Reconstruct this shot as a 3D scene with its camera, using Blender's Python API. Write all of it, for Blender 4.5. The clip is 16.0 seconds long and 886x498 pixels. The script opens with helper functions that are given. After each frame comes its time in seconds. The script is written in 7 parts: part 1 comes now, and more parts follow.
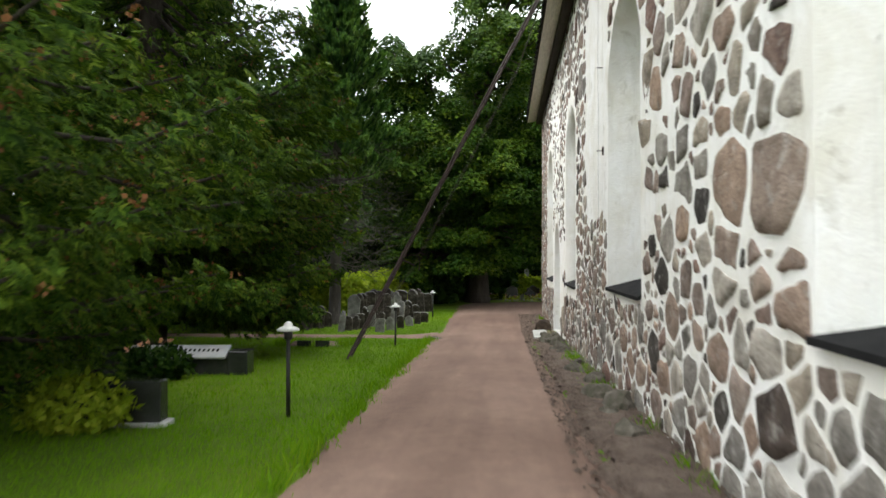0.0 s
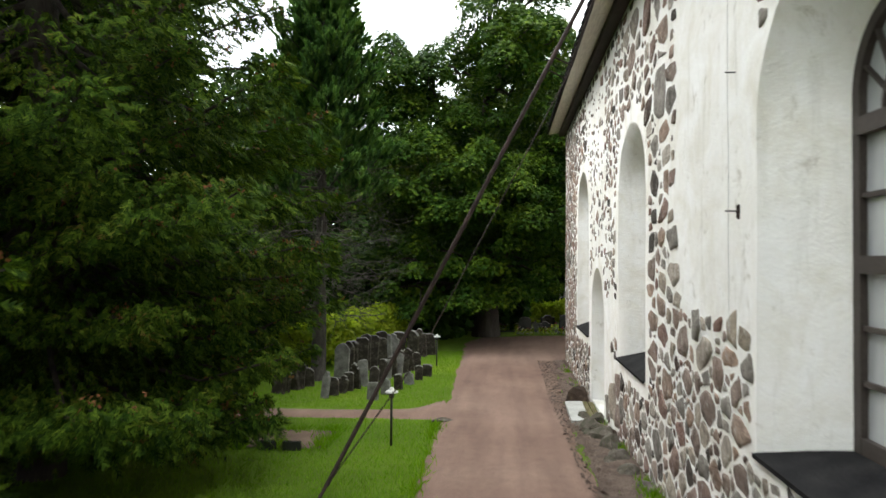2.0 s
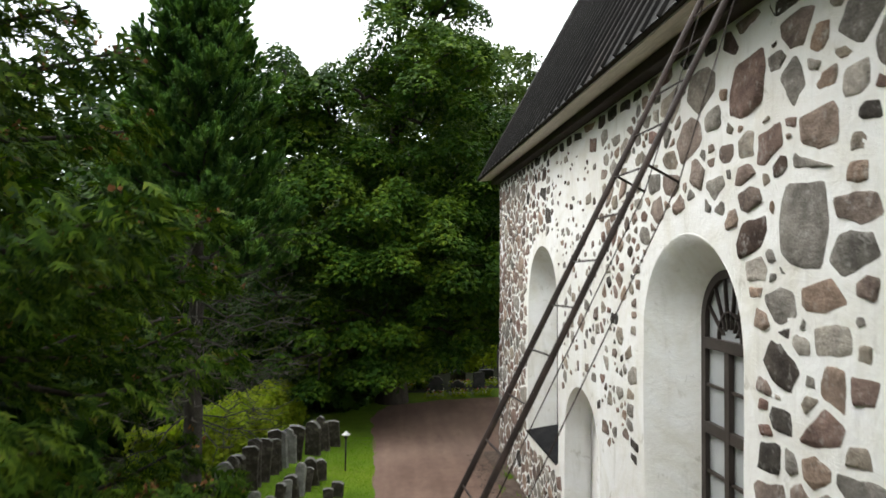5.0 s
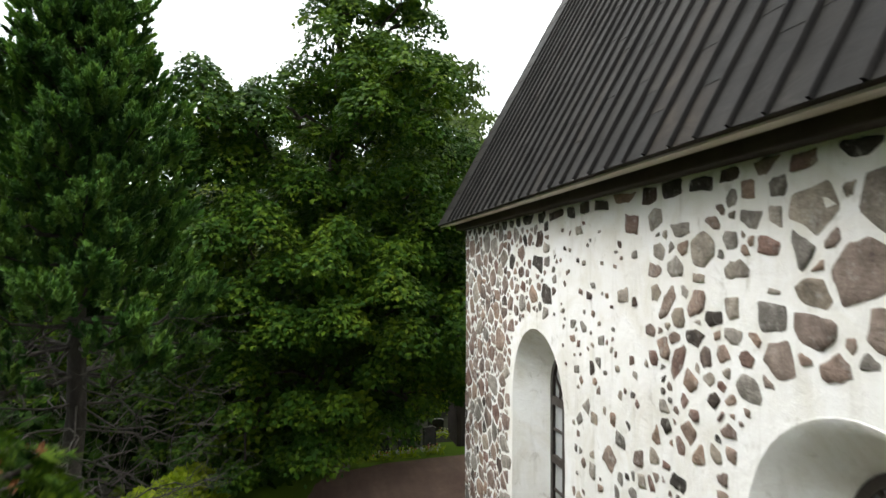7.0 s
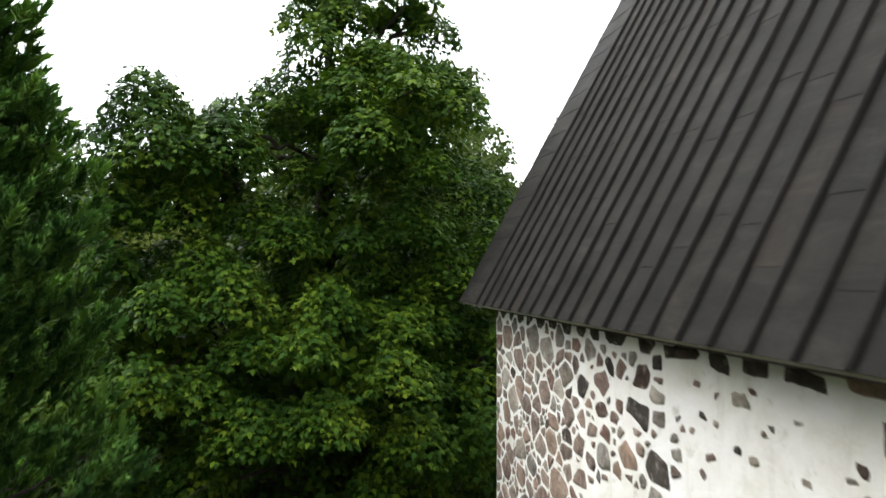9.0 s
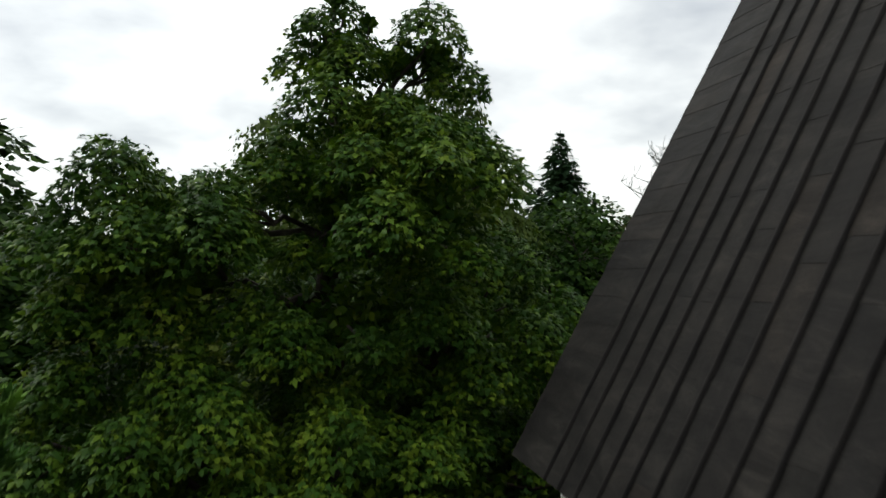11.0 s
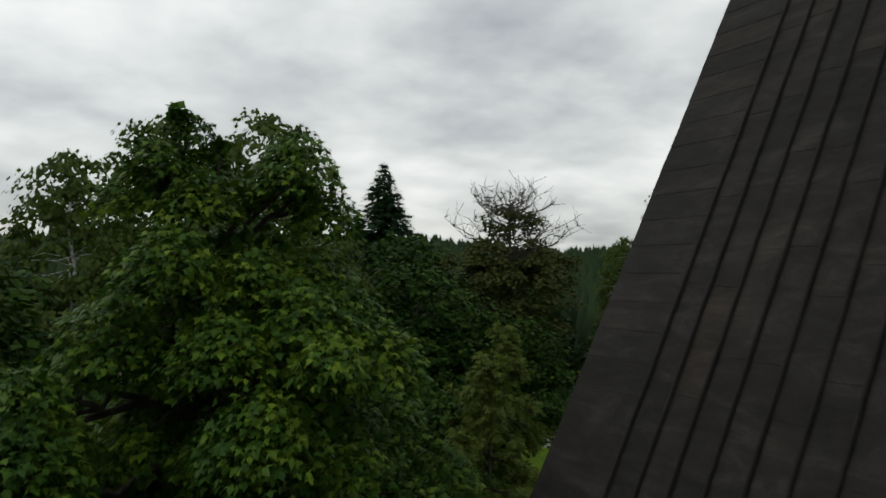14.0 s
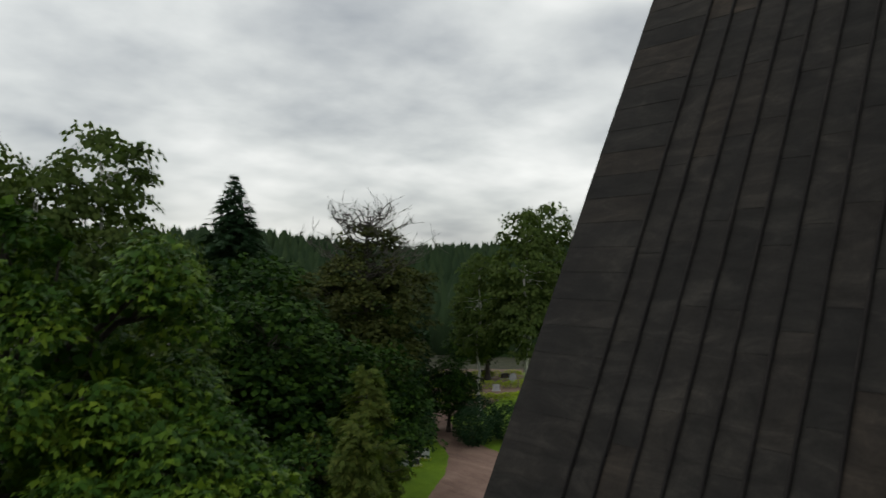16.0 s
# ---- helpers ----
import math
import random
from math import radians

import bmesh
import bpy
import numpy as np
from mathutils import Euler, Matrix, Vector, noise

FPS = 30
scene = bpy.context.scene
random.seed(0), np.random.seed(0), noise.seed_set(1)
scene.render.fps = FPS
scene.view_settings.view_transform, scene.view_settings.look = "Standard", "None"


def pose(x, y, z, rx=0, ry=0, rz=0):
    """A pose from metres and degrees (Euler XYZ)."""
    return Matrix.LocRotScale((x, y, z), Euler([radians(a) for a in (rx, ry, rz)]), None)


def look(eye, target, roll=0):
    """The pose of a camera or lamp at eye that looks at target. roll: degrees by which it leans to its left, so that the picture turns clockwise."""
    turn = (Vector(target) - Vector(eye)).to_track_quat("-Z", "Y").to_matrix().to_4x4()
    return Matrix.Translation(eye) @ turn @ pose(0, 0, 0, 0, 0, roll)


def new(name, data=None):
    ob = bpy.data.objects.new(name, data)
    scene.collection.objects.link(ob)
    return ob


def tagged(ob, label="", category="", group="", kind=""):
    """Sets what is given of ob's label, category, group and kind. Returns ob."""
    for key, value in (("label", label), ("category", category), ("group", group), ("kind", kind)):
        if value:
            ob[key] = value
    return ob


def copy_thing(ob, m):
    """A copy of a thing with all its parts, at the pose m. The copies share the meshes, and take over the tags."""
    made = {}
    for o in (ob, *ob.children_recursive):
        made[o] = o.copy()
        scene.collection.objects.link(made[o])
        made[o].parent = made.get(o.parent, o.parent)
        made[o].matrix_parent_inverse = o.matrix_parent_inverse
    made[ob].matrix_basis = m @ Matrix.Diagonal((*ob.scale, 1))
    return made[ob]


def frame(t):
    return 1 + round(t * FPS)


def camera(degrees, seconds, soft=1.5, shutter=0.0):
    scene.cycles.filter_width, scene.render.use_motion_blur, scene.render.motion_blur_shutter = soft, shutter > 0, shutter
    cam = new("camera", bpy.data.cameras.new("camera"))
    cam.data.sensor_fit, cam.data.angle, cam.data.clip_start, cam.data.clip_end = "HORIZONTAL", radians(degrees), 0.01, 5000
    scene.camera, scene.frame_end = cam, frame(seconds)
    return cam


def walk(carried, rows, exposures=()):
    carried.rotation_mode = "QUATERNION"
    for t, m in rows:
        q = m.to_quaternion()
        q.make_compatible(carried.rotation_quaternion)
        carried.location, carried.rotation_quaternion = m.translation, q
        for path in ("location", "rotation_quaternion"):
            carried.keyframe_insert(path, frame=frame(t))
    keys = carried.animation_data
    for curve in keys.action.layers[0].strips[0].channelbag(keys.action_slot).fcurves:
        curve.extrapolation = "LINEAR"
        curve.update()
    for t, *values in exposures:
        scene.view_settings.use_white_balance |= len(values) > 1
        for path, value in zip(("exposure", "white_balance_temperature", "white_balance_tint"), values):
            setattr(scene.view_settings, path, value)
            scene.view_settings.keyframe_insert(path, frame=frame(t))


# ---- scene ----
cam = camera(66.5, 16.0, shutter=0.5)
METRES, EYE, TILT, LEAN, TURN = 20.0, 1.78, 0.6, 0.0, 5.2
ROWS = [
    (0.0, 0.0, 0.0, 0.0, 0.0, 0.0, -0.0),
    (0.5, -0.0023, 0.0438, 0.0121, -0.03, 0.01, -0.06),
    (1.0, -0.0048, 0.0848, 0.0226, -0.1, 0.01, -0.12),
    (1.5, -0.0069, 0.1218, 0.0328, -0.12, 0.07, -0.15),
    (2.0, -0.0095, 0.1562, 0.0426, -0.13, 0.12, -0.14),
    (2.5, -0.0132, 0.1883, 0.0533, -0.25, 0.17, -0.17),
    (3.0, -0.0176, 0.2174, 0.0649, -0.99, 0.21, -0.24),
    (3.5, -0.0246, 0.2444, 0.076, -2.8, 0.26, -0.28),
    (4.0, -0.0325, 0.2695, 0.0883, -4.95, 0.32, -0.34),
    (4.5, -0.0398, 0.2933, 0.1012, -8.08, 0.4, -0.4),
    (5.0, -0.0462, 0.3175, 0.1143, -10.74, 0.43, -0.33),
    (7.5, -0.0438, 0.479, 0.181, -17.51, 0.6, -0.32),
    (8.0, -0.0382, 0.5169, 0.1951, -17.91, 0.61, -0.33),
    (8.5, -0.0329, 0.5545, 0.2095, -17.91, 0.59, -0.32),
    (9.0, -0.0289, 0.5918, 0.2258, -17.93, 0.61, -0.38),
    (9.5, -0.0247, 0.6262, 0.2442, -17.96, 0.6, -0.4),
    (12.0, -0.0366, 0.7343, 0.3403, -23.05, 0.78, -0.39),
    (12.5, -0.0398, 0.7465, 0.361, -26.64, 0.77, -0.38),
    (13.0, -0.0437, 0.7574, 0.3818, -29.91, 0.75, -0.34),
    (13.5, -0.0469, 0.7677, 0.4009, -32.63, 0.71, -0.39),
    (14.0, -0.0504, 0.7772, 0.4202, -35.24, 0.67, -0.44),
    (14.5, -0.053, 0.7869, 0.4391, -37.88, 0.59, -0.52),
    (15.0, -0.0532, 0.7939, 0.4579, -40.59, 0.48, -0.49),
    (15.5, -0.0529, 0.8021, 0.4765, -44.11, 0.44, -0.61),
    (16.0, -0.052, 0.8098, 0.4957, -47.84, 0.33, -0.65),
]
walk(cam, [(t, pose(0, 0, EYE, TILT, LEAN, TURN) @ pose(METRES * x, METRES * y, METRES * z, 90 + pitch, roll, yaw)) for t, x, y, z, yaw, pitch, roll in ROWS],
     exposures=[(0.0, 0.62), (1.5, 0.70), (2.5, 0.58), (4.2, 0.42), (9.2, 0.42), (9.7, 0.32), (11.8, -1.27), (16.0, -1.42)])

# ---- sky and light: a bright overcast day ----
world = bpy.data.worlds.new("overcast_sky")
scene.world = world
world.use_nodes = True
wn, wl = world.node_tree.nodes, world.node_tree.links
wn.clear()


def wnode(kind, **values):
    node = wn.new(kind)
    for key, value in values.items():
        node.inputs[key].default_value = value
    return node


coord = wn.new("ShaderNodeTexCoord")
split = wn.new("ShaderNodeSeparateXYZ")
wl.new(coord.outputs["Generated"], split.inputs[0])
lift = wn.new("ShaderNodeMath")
lift.operation = "MAXIMUM"
lift.inputs[1].default_value = 0.0
wl.new(split.outputs["Z"], lift.inputs[0])
lift2 = wn.new("ShaderNodeMath")
lift2.operation = "ADD"
lift2.inputs[1].default_value = 0.24
wl.new(lift.outputs[0], lift2.inputs[0])
flat = []
for axis in ("X", "Y"):
    div = wn.new("ShaderNodeMath")
    div.operation = "DIVIDE"
    wl.new(split.outputs[axis], div.inputs[0])
    wl.new(lift2.outputs[0], div.inputs[1])
    flat.append(div)
layer = wn.new("ShaderNodeCombineXYZ")
wl.new(flat[0].outputs[0], layer.inputs["X"])
wl.new(flat[1].outputs[0], layer.inputs["Y"])
big = wnode("ShaderNodeTexNoise", Scale=0.95, Detail=9.0, Roughness=0.48, Distortion=0.0)
fine = wnode("ShaderNodeTexNoise", Scale=2.7, Detail=9.0, Roughness=0.5, Distortion=0.1)
wl.new(layer.outputs[0], big.inputs["Vector"])
wl.new(layer.outputs[0], fine.inputs["Vector"])
mixn = wn.new("ShaderNodeMath")
mixn.operation = "MULTIPLY_ADD"
mixn.inputs[1].default_value = 0.5
wl.new(fine.outputs[0], mixn.inputs[0])
wl.new(big.outputs[0], mixn.inputs[2])
ramp = wn.new("ShaderNodeValToRGB")
ramp.color_ramp.elements[0].position, ramp.color_ramp.elements[0].color = 0.50, (0.52, 0.555, 0.585, 1)
ramp.color_ramp.elements[1].position, ramp.color_ramp.elements[1].color = 0.95, (1.5, 1.505, 1.45, 1)
step = ramp.color_ramp.elements.new(0.74)
step.color = (1.05, 1.08, 1.05, 1)
wl.new(mixn.outputs[0], ramp.inputs[0])
air = wn.new("ShaderNodeTexSky")
air.sky_type, air.sun_disc, air.sun_elevation, air.sun_rotation = "NISHITA", False, radians(40), radians(305)
thin = wn.new("ShaderNodeMixRGB")
thin.blend_type = "ADD"
thin.inputs[0].default_value = 0.02
wl.new(ramp.outputs[0], thin.inputs[1])
wl.new(air.outputs[0], thin.inputs[2])
rise = wn.new("ShaderNodeMapRange")
rise.inputs["From Min"].default_value, rise.inputs["From Max"].default_value = 0.0, 1.0
rise.inputs["To Min"].default_value, rise.inputs["To Max"].default_value = 1.0, 1.5
wl.new(lift.outputs[0], rise.inputs["Value"])
zenith = wn.new("ShaderNodeMixRGB")
zenith.blend_type = "MULTIPLY"
zenith.inputs[0].default_value = 1.0
wl.new(thin.outputs[0], zenith.inputs[1])
wl.new(rise.outputs[0], zenith.inputs[2])
glow = wnode("ShaderNodeBackground", Strength=1.5)
wl.new(zenith.outputs[0], glow.inputs["Color"])
wout = wn.new("ShaderNodeOutputWorld")
wl.new(glow.outputs[0], wout.inputs["Surface"])

sun_data = bpy.data.lights.new("sun", "SUN")
sun_data.energy, sun_data.angle, sun_data.color = 2.75, radians(52), (1.0, 0.97, 0.93)
sun = new("sun", sun_data)
sun.matrix_world = look((-20, 22, 20.5), (0, 8, 0))

# ---- materials ----
def material(name):
    m = bpy.data.materials.new(name)
    m.use_nodes = True
    nt = m.node_tree
    return m, nt.nodes, nt.links, nt.nodes["Principled BSDF"]


def coords(n, l, scale=(1, 1, 1)):
    tc, mp = n.new("ShaderNodeTexCoord"), n.new("ShaderNodeMapping")
    mp.inputs["Scale"].default_value = scale
    l.new(tc.outputs["Object"], mp.inputs["Vector"])
    return mp.outputs[0]


def noise_tex(n, l, vec, scale, detail=6.0, rough=0.6, distort=0.0):
    t = n.new("ShaderNodeTexNoise")
    for key, value in (("Scale", scale), ("Detail", detail), ("Roughness", rough), ("Distortion", distort)):
        t.inputs[key].default_value = value
    l.new(vec, t.inputs["Vector"])
    return t.outputs[0]


def colour_ramp(n, l, fac, stops):
    r = n.new("ShaderNodeValToRGB")
    while len(r.color_ramp.elements) < len(stops):
        r.color_ramp.elements.new(0.5)
    for e, (p, c) in zip(r.color_ramp.elements, stops):
        e.position, e.color = p, (*c, 1)
    l.new(fac, r.inputs[0])
    return r.outputs[0]


def mix_col(n, l, fac, a, b, how="MIX"):
    m = n.new("ShaderNodeMixRGB")
    m.blend_type = how
    for sock, v in ((m.inputs[0], fac), (m.inputs[1], a), (m.inputs[2], b)):
        if isinstance(v, (int, float)):
            sock.default_value = v
        elif isinstance(v, tuple):
            sock.default_value = (*v, 1)
        else:
            l.new(v, sock)
    return m.outputs[0]


def bump(n, l, bsdf, height, strength, distance):
    b = n.new("ShaderNodeBump")
    b.inputs["Strength"].default_value, b.inputs["Distance"].default_value = strength, distance
    l.new(height, b.inputs["Height"])
    l.new(b.outputs[0], bsdf.inputs["Normal"])
    return b


def rough_surface(name, dark, mid, light, scale, fine, roughness=0.85, bump_by=0.5, depth=0.01, metallic=0.0, stretch=(1, 1, 1), specular=0.3):
    """A mottled surface with variation at two scales and fine relief."""
    m, n, l, b = material(name)
    v = coords(n, l, stretch)
    large, small = noise_tex(n, l, v, scale, 5), noise_tex(n, l, v, fine, 8, 0.7)
    base = colour_ramp(n, l, large, [(0.3, dark), (0.5, mid), (0.72, light)])
    grain = colour_ramp(n, l, small, [(0.3, (0.62, 0.62, 0.62)), (0.7, (1.25, 1.25, 1.25))])
    l.new(mix_col(n, l, 0.8, base, grain, "MULTIPLY"), b.inputs["Base Color"])
    b.inputs["Roughness"].default_value, b.inputs["Metallic"].default_value = roughness, metallic
    b.inputs["Specular IOR Level"].default_value = specular
    bump(n, l, b, small, bump_by, depth)
    return m


def leaf_surface(name, stops, through_light=0.35, roughness=0.62, patch=0.6, specular=0.05, spread=0.42):
    """Leaves: each leaf its own green, slow change through the crown, light shining through."""
    m, n, l, b = material(name)
    geo = n.new("ShaderNodeNewGeometry")
    v = coords(n, l)
    slow = noise_tex(n, l, v, patch, 4, 0.6)
    add = n.new("ShaderNodeMath")
    add.operation = "MULTIPLY_ADD"
    add.inputs[1].default_value = spread
    l.new(geo.outputs["Random Per Island"], add.inputs[0])
    half = n.new("ShaderNodeMath")
    half.operation = "MULTIPLY"
    half.inputs[1].default_value = 1.04 - spread
    l.new(slow, half.inputs[0])
    l.new(half.outputs[0], add.inputs[2])
    col = colour_ramp(n, l, add.outputs[0], stops)
    l.new(col, b.inputs["Base Color"])
    b.inputs["Roughness"].default_value = roughness
    b.inputs["Specular IOR Level"].default_value = specular
    tr, mx = n.new("ShaderNodeBsdfTranslucent"), n.new("ShaderNodeMixShader")
    l.new(mix_col(n, l, 1.0, col, (1.5, 1.7, 0.6), "MULTIPLY"), tr.inputs["Color"])
    mx.inputs[0].default_value = through_light
    l.new(b.outputs[0], mx.inputs[1])
    l.new(tr.outputs[0], mx.inputs[2])
    l.new(mx.outputs[0], n["Material Output"].inputs["Surface"])
    return m


def plaster_surface():
    m, n, l, b = material("limewashed_plaster")
    v = coords(n, l)
    tall = coords(n, l, (1, 1, 0.16))
    broad, mid, small = noise_tex(n, l, v, 0.9, 6), noise_tex(n, l, v, 5.0, 8, 0.65, 0.4), noise_tex(n, l, v, 42, 6, 0.7)
    streak = noise_tex(n, l, tall, 7.0, 7, 0.65)
    base = colour_ramp(n, l, broad, [(0.3, (0.80, 0.79, 0.76)), (0.5, (0.86, 0.86, 0.84)), (0.7, (0.88, 0.88, 0.87))])
    spots = colour_ramp(n, l, mid, [(0.28, (0.62, 0.60, 0.55)), (0.40, (1, 1, 1))])
    runs = colour_ramp(n, l, streak, [(0.27, (0.62, 0.61, 0.56)), (0.45, (1, 1, 1))])
    c = mix_col(n, l, 0.8, base, spots, "MULTIPLY")
    c = mix_col(n, l, 0.4, c, runs, "MULTIPLY")
    stain = noise_tex(n, l, v, 1.7, 7, 0.62, 0.8)
    c = mix_col(n, l, 0.9, c, colour_ramp(n, l, stain, [(0.32, (0.87, 0.85, 0.79)), (0.5, (0.985, 0.98, 0.97)), (0.62, (1.03, 1.035, 1.05))]), "MULTIPLY")
    fleck = noise_tex(n, l, coords(n, l, (1, 1, 0.5)), 17, 6, 0.7, 0.6)
    c = mix_col(n, l, 0.6, c, colour_ramp(n, l, fleck, [(0.27, (0.55, 0.53, 0.50)), (0.36, (1, 1, 1))]), "MULTIPLY")
    l.new(c, b.inputs["Base Color"])
    b.inputs["Roughness"].default_value, b.inputs["Specular IOR Level"].default_value = 0.9, 0.2
    both = n.new("ShaderNodeMath")
    both.operation = "MULTIPLY_ADD"
    both.inputs[1].default_value = 0.25
    l.new(small, both.inputs[0])
    l.new(mid, both.inputs[2])
    bump(n, l, b, both.outputs[0], 0.45, 0.03)
    return m


def stone_surface(name, stops, each_object, rim=False):
    """Granite: every stone has its own tone; speckle, veins, lichen and lime smears."""
    m, n, l, b = material(name)
    if each_object:
        r = n.new("ShaderNodeObjectInfo").outputs["Random"]
    else:
        r = n.new("ShaderNodeNewGeometry").outputs["Random Per Island"]
    v = coords(n, l)
    tone = colour_ramp(n, l, r, stops)
    patch = noise_tex(n, l, v, 5.0, 6, 0.65, 0.5)
    speck = noise_tex(n, l, v, 70, 4, 0.7)
    vein = noise_tex(n, l, coords(n, l, (1, 2.5, 9)), 3.0, 6, 0.6, 1.2)
    c = mix_col(n, l, 0.75, tone, colour_ramp(n, l, patch, [(0.30, (0.36, 0.34, 0.32)), (0.70, (1.7, 1.66, 1.6))]), "MULTIPLY")
    c = mix_col(n, l, 0.7, c, colour_ramp(n, l, speck, [(0.32, (0.6, 0.6, 0.6)), (0.68, (1.3, 1.3, 1.3))]), "MULTIPLY")
    c = mix_col(n, l, 0.35, c, colour_ramp(n, l, vein, [(0.35, (0.6, 0.57, 0.55)), (0.6, (1.2, 1.2, 1.2))]), "MULTIPLY")
    lime = noise_tex(n, l, v, 9.0, 8, 0.75)
    lf = colour_ramp(n, l, lime, [(0.36, (0, 0, 0)), (0.56, (0.95, 0.95, 0.95))] if rim else [(0.54, (0, 0, 0)), (0.72, (0.75, 0.75, 0.75))])
    c = mix_col(n, l, lf, c, (0.72, 0.71, 0.68) if rim else (0.58, 0.565, 0.53))
    l.new(c, b.inputs["Base Color"])
    b.inputs["Roughness"].default_value, b.inputs["Specular IOR Level"].default_value = 0.92, 0.12
    both = n.new("ShaderNodeMath")
    both.operation = "ADD"
    l.new(vein, both.inputs[0])
    l.new(speck, both.inputs[1])
    bump(n, l, b, both.outputs[0], 0.25 if rim else 0.8, 0.016)
    return m


def ground_surface():
    """Lawn soil under the blades, with moss and bare patches; forest floor farther off."""
    m, n, l, b = material("lawn_ground")
    v = coords(n, l)
    broad, mid, small = noise_tex(n, l, v, 0.35, 5), noise_tex(n, l, v, 2.2, 7, 0.65), noise_tex(n, l, v, 60, 6, 0.75)
    c = colour_ramp(n, l, broad, [(0.35, (0.085, 0.150, 0.012)), (0.55, (0.118, 0.200, 0.014)), (0.7, (0.160, 0.220, 0.019))])
    c = mix_col(n, l, 0.6, c, colour_ramp(n, l, mid, [(0.3, (0.65, 0.68, 0.6)), (0.7, (1.2, 1.2, 1.1))]), "MULTIPLY")
    c = mix_col(n, l, 0.8, c, colour_ramp(n, l, small, [(0.3, (0.5, 0.5, 0.5)), (0.7, (1.4, 1.4, 1.3))]), "MULTIPLY")
    l.new(c, b.inputs["Base Color"])
    b.inputs["Roughness"].default_value, b.inputs["Specular IOR Level"].default_value = 0.9, 0.15
    bump(n, l, b, small, 0.8, 0.03)
    return m


def path_surface():
    """Fine reddish crushed stone, rolled flat, with wheel tracks, damp and paler patches and loose grit."""
    m, n, l, b = material("red_crushed_stone")
    v = coords(n, l)
    along = coords(n, l, (1.5, 0.12, 1))
    broad, track, mid, grit = noise_tex(n, l, v, 0.45, 5), noise_tex(n, l, along, 1.6, 4), noise_tex(n, l, v, 7, 7, 0.7), noise_tex(n, l, v, 160, 4, 0.8)
    c = colour_ramp(n, l, broad, [(0.3, (0.160, 0.105, 0.083)), (0.5, (0.205, 0.137, 0.109)), (0.7, (0.245, 0.170, 0.137))])
    c = mix_col(n, l, 0.6, c, colour_ramp(n, l, track, [(0.35, (0.72, 0.7, 0.7)), (0.62, (1.15, 1.15, 1.15))]), "MULTIPLY")
    c = mix_col(n, l, 0.5, c, colour_ramp(n, l, mid, [(0.3, (0.7, 0.7, 0.7)), (0.7, (1.2, 1.2, 1.2))]), "MULTIPLY")
    c = mix_col(n, l, 0.75, c, colour_ramp(n, l, grit, [(0.33, (0.5, 0.5, 0.5)), (0.67, (1.45, 1.42, 1.4))]), "MULTIPLY")
    l.new(c, b.inputs["Base Color"])
    b.inputs["Roughness"].default_value, b.inputs["Specular IOR Level"].default_value = 0.92, 0.2
    bump(n, l, b, grit, 0.5, 0.006)
    return m


def roof_surface(name, each_object):
    """Dark weathered sheet metal, every sheet a little different, with streaks and dull patches."""
    m, n, l, b = material(name)
    if each_object:
        r = n.new("ShaderNodeObjectInfo").outputs["Random"]
    else:
        r = n.new("ShaderNodeNewGeometry").outputs["Random Per Island"]
    v = coords(n, l)
    tone = colour_ramp(n, l, r, [(0.0, (0.0132, 0.0130, 0.0122)), (0.4, (0.0152, 0.0148, 0.0138)), (0.8, (0.0174, 0.0165, 0.0151)), (1.0, (0.0215, 0.0184, 0.0153))])
    band = noise_tex(n, l, coords(n, l, (1.0, 0.55, 1.9)), 2.6, 7, 0.68, 0.8)
    patch, small = noise_tex(n, l, v, 2.4, 6, 0.65, 0.6), noise_tex(n, l, v, 30, 5, 0.7)
    c = mix_col(n, l, 0.7, tone, colour_ramp(n, l, patch, [(0.28, (0.55, 0.55, 0.57)), (0.72, (1.45, 1.4, 1.34))]), "MULTIPLY")
    c = mix_col(n, l, 0.85, c, colour_ramp(n, l, band, [(0.34, (0.55, 0.55, 0.56)), (0.52, (0.95, 0.95, 0.94)), (0.68, (1.7, 1.66, 1.6))]), "MULTIPLY")
    c = mix_col(n, l, 0.5, c, colour_ramp(n, l, small, [(0.3, (0.75, 0.75, 0.75)), (0.7, (1.2, 1.2, 1.2))]), "MULTIPLY")
    l.new(c, b.inputs["Base Color"])
    rr = colour_ramp(n, l, patch, [(0.3, (0.55, 0.55, 0.55)), (0.7, (0.7, 0.7, 0.7))])
    l.new(rr, b.inputs["Roughness"])
    b.inputs["Specular IOR Level"].default_value = 0.06
    bump(n, l, b, band, 0.3, 0.03)
    return m


def pane_surface():
    """Old window glass: glossy, over an opaque dull grey-white base colour."""
    m, n, l, b = material("window_pane")
    v = coords(n, l)
    c = colour_ramp(n, l, noise_tex(n, l, v, 2.0, 4), [(0.3, (0.34, 0.36, 0.37)), (0.7, (0.44, 0.46, 0.46))])
    l.new(c, b.inputs["Base Color"])
    b.inputs["Roughness"].default_value, b.inputs["Specular IOR Level"].default_value = 0.08, 0.5
    bump(n, l, b, noise_tex(n, l, v, 3.0, 2), 0.06, 0.02)
    return m


